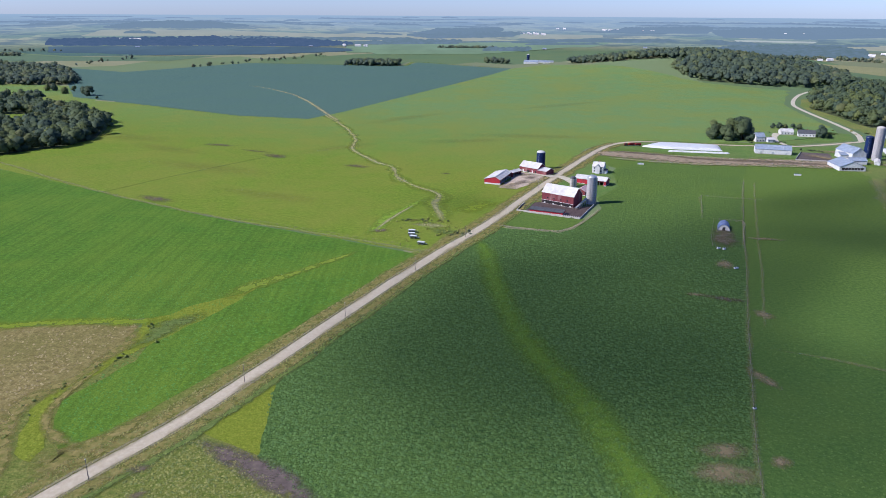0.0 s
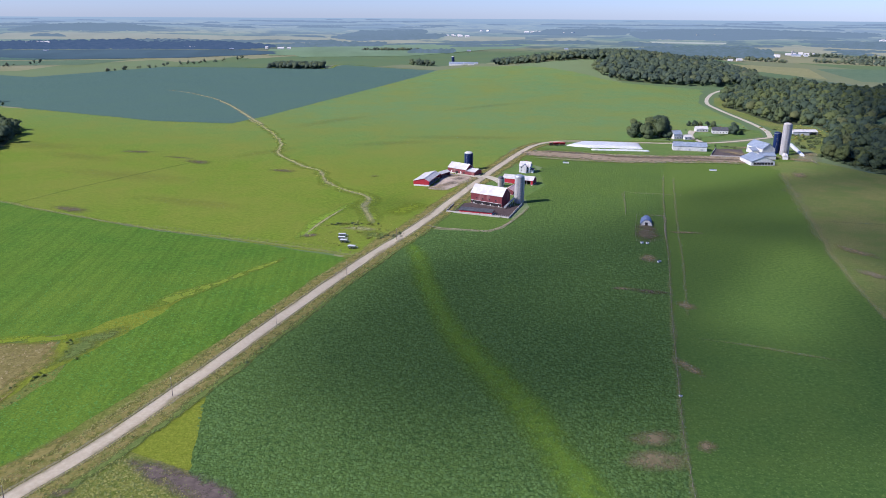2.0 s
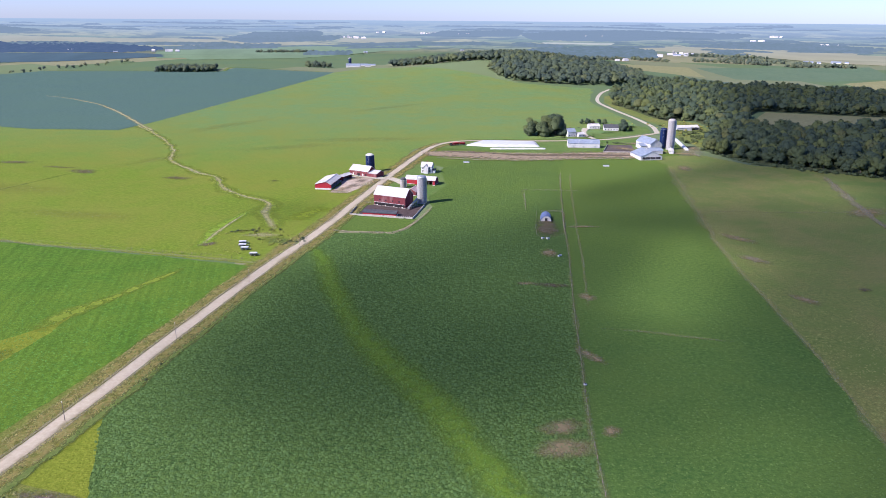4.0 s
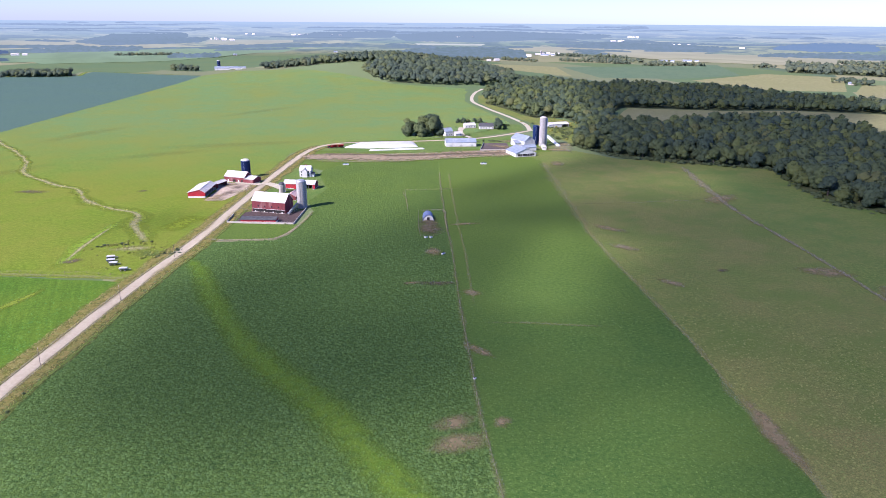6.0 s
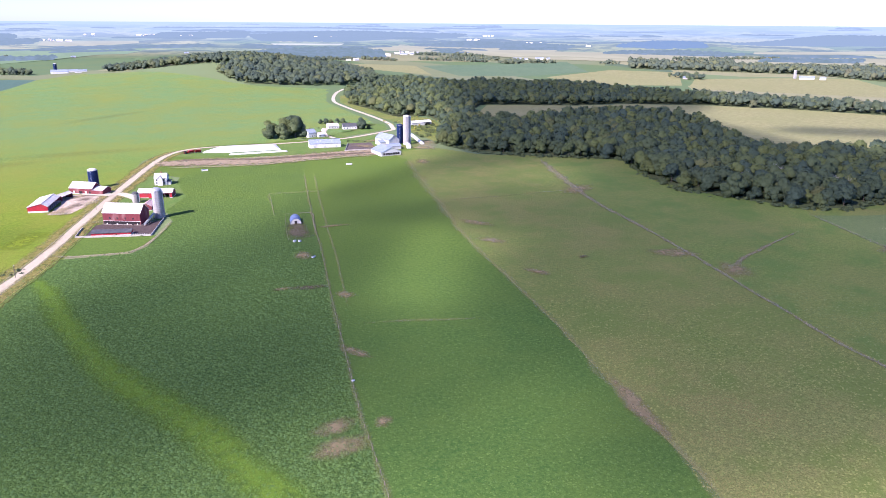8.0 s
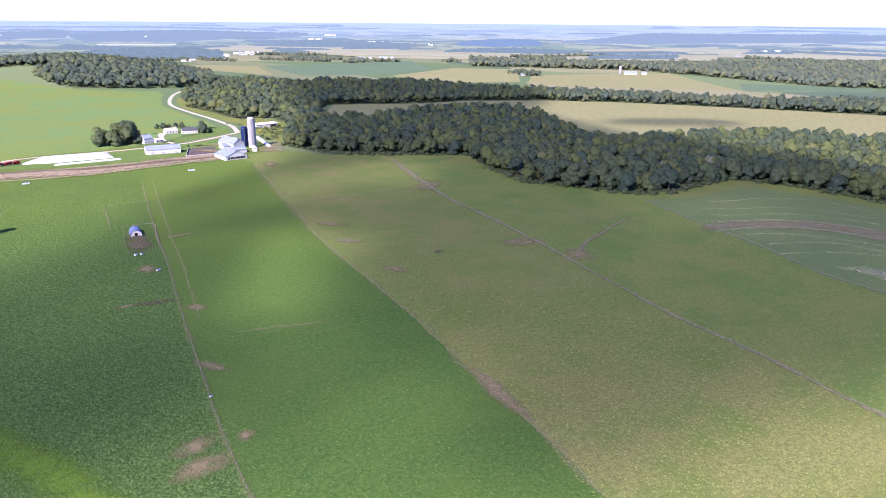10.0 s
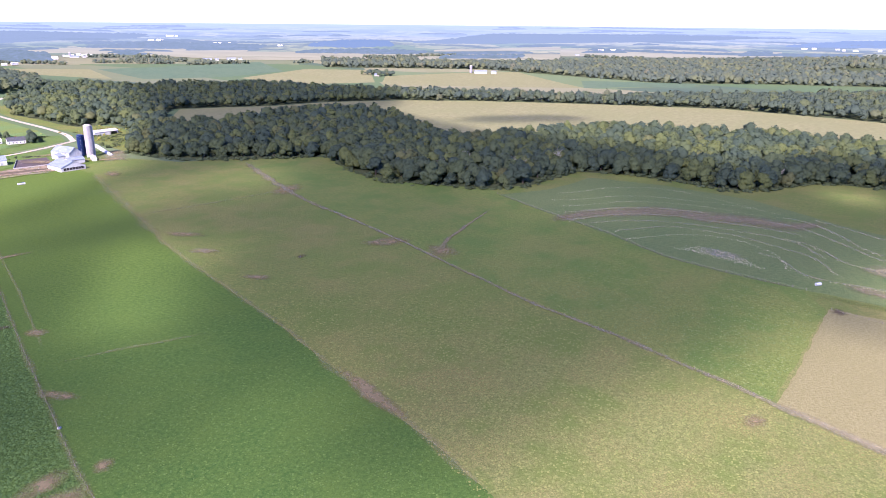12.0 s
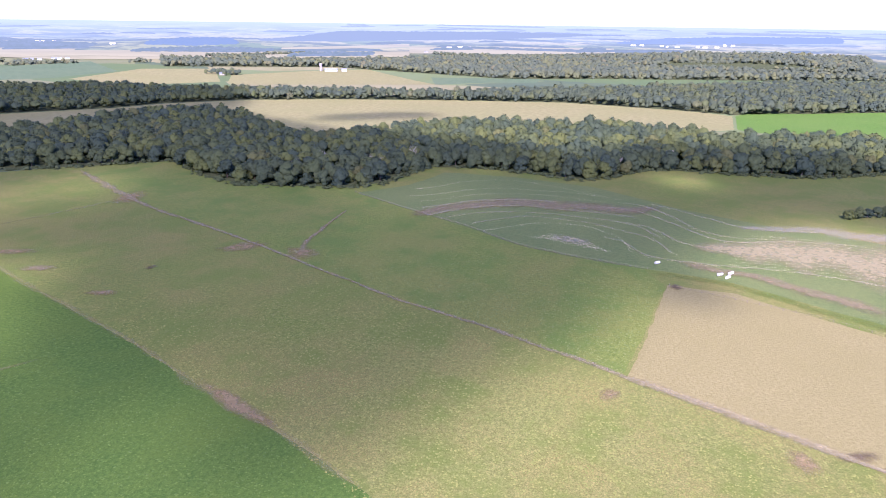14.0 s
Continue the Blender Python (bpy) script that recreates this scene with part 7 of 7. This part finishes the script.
field("far_green_field", [(-900, 880), (-520, 870), (-470, 930), (-490, 1020), (-530, 1066), (-600, 1200), (-900, 1280)], 0.04, M_PASTURE, "green grass round the far copse", 2, 10)
field("far_tan_field", CLEARINGS[0], 0.12, M_STUBBLE, "pale tan clearing among far woods", 2, 12)
field("far_green_field", CLEARINGS[1], 0.12, M_FARGREEN, "dark green clearing among far woods", 2, 12)
field("far_tan_field", [(754, 1717), (903, 1359), (1017, 1610), (880, 1779)], 0.12, M_STUBBLE, "far olive-tan field", 2, 12)

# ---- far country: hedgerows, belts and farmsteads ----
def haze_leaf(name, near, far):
    """Woods so far off that they belong to the hazy distance: they glow, haze painted into the colour (attribute far: 0
    to 1).
    """
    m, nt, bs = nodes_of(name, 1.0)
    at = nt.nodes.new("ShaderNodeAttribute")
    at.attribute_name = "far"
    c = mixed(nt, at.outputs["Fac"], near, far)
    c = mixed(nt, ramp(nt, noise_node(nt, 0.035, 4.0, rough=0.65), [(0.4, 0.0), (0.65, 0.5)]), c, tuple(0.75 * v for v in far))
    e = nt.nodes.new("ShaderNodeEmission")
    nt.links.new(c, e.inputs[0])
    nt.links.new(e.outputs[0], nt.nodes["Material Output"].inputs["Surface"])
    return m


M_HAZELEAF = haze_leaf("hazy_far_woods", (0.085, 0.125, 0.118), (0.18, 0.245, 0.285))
# cloud shade and haze are painted into this dark blue
M_DARKHAZE = haze_leaf("far_woods_painted_shade", (0.04, 0.07, 0.105), (0.1, 0.14, 0.19))
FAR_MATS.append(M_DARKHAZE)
rng = np.random.default_rng(11)


def belts(name, count, r0, r1, mat, size, label, longest):
    xs, ys = [], []
    for _ in range(count):
        r, a = rng.uniform(r0, r1), radians(rng.uniform(-25, 125))
        x, y = r * math.cos(a), r * math.sin(a)
        t = a + math.pi / 2 + rng.uniform(-0.5, 0.5)
        n = int(rng.uniform(8, longest))
        gap = 6.5 * size[1]
        for i in range(n):
            for row in range(rng.integers(1, 3)):
                xs.append(x + math.cos(t) * gap * i + rng.uniform(-4, 4) + math.cos(a) * row * 10)
                ys.append(y + math.sin(t) * gap * i + rng.uniform(-4, 4) + math.sin(a) * row * 10)
    xs, ys = np.array(xs), np.array(ys)
    ok = np.hypot(xs, ys) > r0 - 50
    return wood_mesh(name, xs[ok], ys[ok], rng, mat, size, label)


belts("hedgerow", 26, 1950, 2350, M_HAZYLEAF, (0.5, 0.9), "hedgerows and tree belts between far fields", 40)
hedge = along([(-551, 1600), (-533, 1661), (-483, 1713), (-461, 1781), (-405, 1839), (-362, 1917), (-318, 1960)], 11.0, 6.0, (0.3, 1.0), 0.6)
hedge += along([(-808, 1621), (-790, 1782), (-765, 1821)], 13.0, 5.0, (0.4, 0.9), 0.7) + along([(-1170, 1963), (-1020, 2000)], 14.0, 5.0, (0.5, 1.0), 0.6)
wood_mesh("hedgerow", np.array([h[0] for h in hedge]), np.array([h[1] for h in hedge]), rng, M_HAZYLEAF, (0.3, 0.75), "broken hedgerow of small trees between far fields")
FAR_MATS.append(M_HAZELEAF)
LOD = [(ICO1[0] * np.array([9.0, 9.0, 4.5]) + np.array([0, 0, 4.0]), ICO1[1], ICO1[0])]


def distant_woods(count, r0, r1, label):
    """Long low woods across the far country, with an uneven top."""
    V, F, far = [], [], []
    for _ in range(count):
        r, a = rng.uniform(r0, r1), radians(rng.uniform(-30, 130))
        turn = a + math.pi / 2 + rng.uniform(-0.45, 0.45)
        n = int(rng.uniform(10, 20 + 70 * rng.uniform() ** 2))
        tall, deep = rng.uniform(4.5, 9), rng.uniform(20, 60)
        for i in range(n):
            u = (i - n / 2) * 11.0
            x, y = r * math.cos(a) + u * math.cos(turn), r * math.sin(a) + u * math.sin(turn)
            end = min(1.0, 0.35 + 0.3 * min(i, n - 1 - i))
            k = len(V)
            for out, up in ((0, -1.0), (1.5, 0.72), (6, 0.95), (deep, 1.0), (deep, -1.0)):
                px, py = x + out * math.cos(a) + rng.uniform(-2, 2), y + out * math.sin(a) + rng.uniform(-2, 2)
                V.append((px, py, float(height(px, py)) + (up if up < 0 else tall * end * up * rng.uniform(0.72, 1.12))))
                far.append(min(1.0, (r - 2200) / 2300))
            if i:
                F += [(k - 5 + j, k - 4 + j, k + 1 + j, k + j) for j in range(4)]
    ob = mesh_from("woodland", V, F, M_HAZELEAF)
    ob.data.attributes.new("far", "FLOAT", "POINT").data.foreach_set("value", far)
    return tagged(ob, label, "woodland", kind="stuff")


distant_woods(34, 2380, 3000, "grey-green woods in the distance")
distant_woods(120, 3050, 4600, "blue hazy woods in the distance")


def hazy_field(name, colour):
    """A far parcel that glows, with haze mixed into its colour (attribute far: 0 to 1)."""
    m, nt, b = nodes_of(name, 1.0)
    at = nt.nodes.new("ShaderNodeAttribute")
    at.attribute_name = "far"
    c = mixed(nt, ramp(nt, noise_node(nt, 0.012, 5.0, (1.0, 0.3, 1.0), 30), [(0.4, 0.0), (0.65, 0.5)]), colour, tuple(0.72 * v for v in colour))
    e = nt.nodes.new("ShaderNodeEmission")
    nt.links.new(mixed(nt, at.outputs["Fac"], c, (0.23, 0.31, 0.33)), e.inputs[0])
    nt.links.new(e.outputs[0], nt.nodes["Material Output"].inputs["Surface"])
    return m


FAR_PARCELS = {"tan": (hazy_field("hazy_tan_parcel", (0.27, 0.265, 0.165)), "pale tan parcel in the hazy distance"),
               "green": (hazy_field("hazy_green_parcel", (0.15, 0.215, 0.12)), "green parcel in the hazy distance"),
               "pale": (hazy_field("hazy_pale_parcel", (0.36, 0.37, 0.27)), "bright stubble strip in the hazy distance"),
               # this parcel's dark tone is cloud shade put into its colour
               "shade": (hazy_field("hazy_shade_parcel", (0.062, 0.10, 0.115)), "parcel in the hazy distance, darkened with painted cloud shade")}


def how_far(x, y):
    return min(1.0, max(0.0, (math.hypot(x, y) - 2200) / 2300))


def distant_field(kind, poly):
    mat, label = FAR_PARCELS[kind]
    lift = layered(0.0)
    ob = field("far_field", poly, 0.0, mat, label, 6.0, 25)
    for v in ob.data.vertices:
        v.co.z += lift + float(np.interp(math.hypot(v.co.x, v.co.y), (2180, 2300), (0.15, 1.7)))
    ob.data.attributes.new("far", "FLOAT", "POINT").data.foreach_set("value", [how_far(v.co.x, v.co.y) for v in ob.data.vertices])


# the hill's blue is haze painted into its woods
M_HILLWOOD = haze_leaf("haze_blue_hill_woods", (0.085, 0.14, 0.185), (0.165, 0.235, 0.285))
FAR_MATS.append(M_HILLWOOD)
FAR_WOODS = {"dark": (M_DARKHAZE, "long wood painted dark blue for haze and cloud shade"), "mid": (M_HAZELEAF, "grey-green wood in the distance"),
             "far": (M_HAZELEAF, "wood on a far ridge, painted blue-grey with haze"), "hill": (M_HILLWOOD, "wooded hill in the distance, painted deep blue for haze")}


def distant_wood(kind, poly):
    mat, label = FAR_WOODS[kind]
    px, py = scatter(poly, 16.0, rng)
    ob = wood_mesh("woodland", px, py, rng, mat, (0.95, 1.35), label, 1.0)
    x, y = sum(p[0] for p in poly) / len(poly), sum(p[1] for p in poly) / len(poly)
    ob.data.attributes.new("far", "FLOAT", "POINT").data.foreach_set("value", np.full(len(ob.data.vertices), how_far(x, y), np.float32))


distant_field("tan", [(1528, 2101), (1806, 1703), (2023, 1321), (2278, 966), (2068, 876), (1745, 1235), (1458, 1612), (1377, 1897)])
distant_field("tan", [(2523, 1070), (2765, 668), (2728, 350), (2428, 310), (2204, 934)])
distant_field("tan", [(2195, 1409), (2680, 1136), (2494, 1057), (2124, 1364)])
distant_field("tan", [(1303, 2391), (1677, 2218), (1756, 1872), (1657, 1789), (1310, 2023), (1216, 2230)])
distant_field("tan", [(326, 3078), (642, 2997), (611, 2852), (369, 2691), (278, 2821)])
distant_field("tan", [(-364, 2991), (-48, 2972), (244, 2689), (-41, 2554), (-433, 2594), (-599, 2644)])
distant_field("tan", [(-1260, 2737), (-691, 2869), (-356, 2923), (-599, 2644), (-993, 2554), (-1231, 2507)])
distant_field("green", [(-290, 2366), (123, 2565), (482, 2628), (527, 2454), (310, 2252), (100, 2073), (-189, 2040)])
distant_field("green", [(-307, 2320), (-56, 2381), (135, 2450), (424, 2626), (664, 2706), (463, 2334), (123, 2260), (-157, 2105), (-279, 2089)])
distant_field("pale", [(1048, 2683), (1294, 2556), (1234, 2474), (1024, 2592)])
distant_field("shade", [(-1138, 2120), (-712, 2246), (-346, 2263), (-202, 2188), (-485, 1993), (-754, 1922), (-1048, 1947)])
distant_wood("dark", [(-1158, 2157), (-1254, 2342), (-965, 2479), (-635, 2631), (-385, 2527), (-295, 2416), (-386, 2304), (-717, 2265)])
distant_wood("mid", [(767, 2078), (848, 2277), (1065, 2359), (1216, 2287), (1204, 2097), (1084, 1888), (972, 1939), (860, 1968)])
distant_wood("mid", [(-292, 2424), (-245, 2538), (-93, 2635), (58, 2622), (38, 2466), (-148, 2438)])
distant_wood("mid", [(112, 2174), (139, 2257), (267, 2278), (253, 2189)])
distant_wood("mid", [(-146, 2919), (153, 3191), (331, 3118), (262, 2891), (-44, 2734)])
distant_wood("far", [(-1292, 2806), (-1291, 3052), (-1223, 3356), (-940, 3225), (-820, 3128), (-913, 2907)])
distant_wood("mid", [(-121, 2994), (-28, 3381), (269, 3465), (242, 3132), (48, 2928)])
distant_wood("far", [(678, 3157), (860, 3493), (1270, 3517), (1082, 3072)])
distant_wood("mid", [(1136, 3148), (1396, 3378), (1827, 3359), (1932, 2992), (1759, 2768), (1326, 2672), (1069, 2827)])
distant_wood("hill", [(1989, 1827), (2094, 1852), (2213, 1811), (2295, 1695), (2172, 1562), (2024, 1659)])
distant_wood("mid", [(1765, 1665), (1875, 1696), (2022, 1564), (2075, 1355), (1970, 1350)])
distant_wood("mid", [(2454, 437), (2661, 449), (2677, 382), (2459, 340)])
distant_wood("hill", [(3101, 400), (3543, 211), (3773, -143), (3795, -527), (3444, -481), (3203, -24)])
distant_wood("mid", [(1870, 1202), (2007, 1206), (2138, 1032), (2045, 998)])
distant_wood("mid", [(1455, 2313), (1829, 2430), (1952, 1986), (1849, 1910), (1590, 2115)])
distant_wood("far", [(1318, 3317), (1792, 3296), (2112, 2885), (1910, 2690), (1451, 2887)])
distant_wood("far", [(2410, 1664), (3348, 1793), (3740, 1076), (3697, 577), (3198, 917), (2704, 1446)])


def distant_farm(x, y, t, k):
    """A few white buildings close together."""
    for i in range(k):
        u = (i - (k - 1) / 2) * rng.uniform(20, 32)
        hx, hy = x + u * math.cos(radians(t)), y + u * math.sin(radians(t)) + rng.uniform(-8, 8)
        h = gable_house("farm_building", 0, 0, 0, rng.uniform(9, 20), rng.uniform(7, 10), rng.uniform(2.6, 4.2), rng.uniform(5.0, 7.5), M_WHITE, M_ROOF, "white farm building in the hazy distance", "farm building", ribs=4)
        h.matrix_world = pose(hx, hy, float(height(hx, hy)) + 1.5, 0, 0, t + rng.uniform(-25, 25))


distant_farm(535, 3442, -9, 2)
distant_farm(345, 3084, -6, 3)
distant_farm(383, 3041, -7, 2)
distant_farm(346, 3039, -6, 1)
distant_farm(376, 3001, -7, 2)
distant_farm(736, 3321, -12, 3)
distant_farm(877, 3224, -15, 2)
distant_farm(1353, 2960, -25, 1)
distant_farm(1440, 2946, -26, 2)
distant_farm(1206, 1991, -31, 3)
distant_farm(1239, 2006, -32, 2)
distant_farm(1115, 1942, -30, 1)
distant_farm(941, 1830, -27, 2)
distant_farm(1872, 2504, -37, 3)
distant_farm(2103, 2726, -38, 2)
distant_farm(1893, 2177, -41, 1)
distant_farm(2494, 890, -70, 2)
distant_farm(2552, 857, -71, 3)
distant_farm(2976, 298, -84, 2)
distant_farm(2969, 215, -86, 1)
distant_farm(2894, 169, -87, 2)
distant_farm(2910, 43, -89, 3)
distant_farm(3087, -34, -91, 2)
distant_farm(1888, 2518, -37, 1)
distant_farm(2104, 2705, -38, 2)
distant_farm(1915, 2192, -41, 3)
distant_farm(-562, 2319, 14, 2)
distant_farm(-321, 2338, 8, 1)
distant_farm(-267, 2320, 7, 2)
distant_farm(-1017, 2387, 23, 3)
distant_farm(1478, 3008, -26, 2)
distant_farm(1962, 1934, -45, 1)
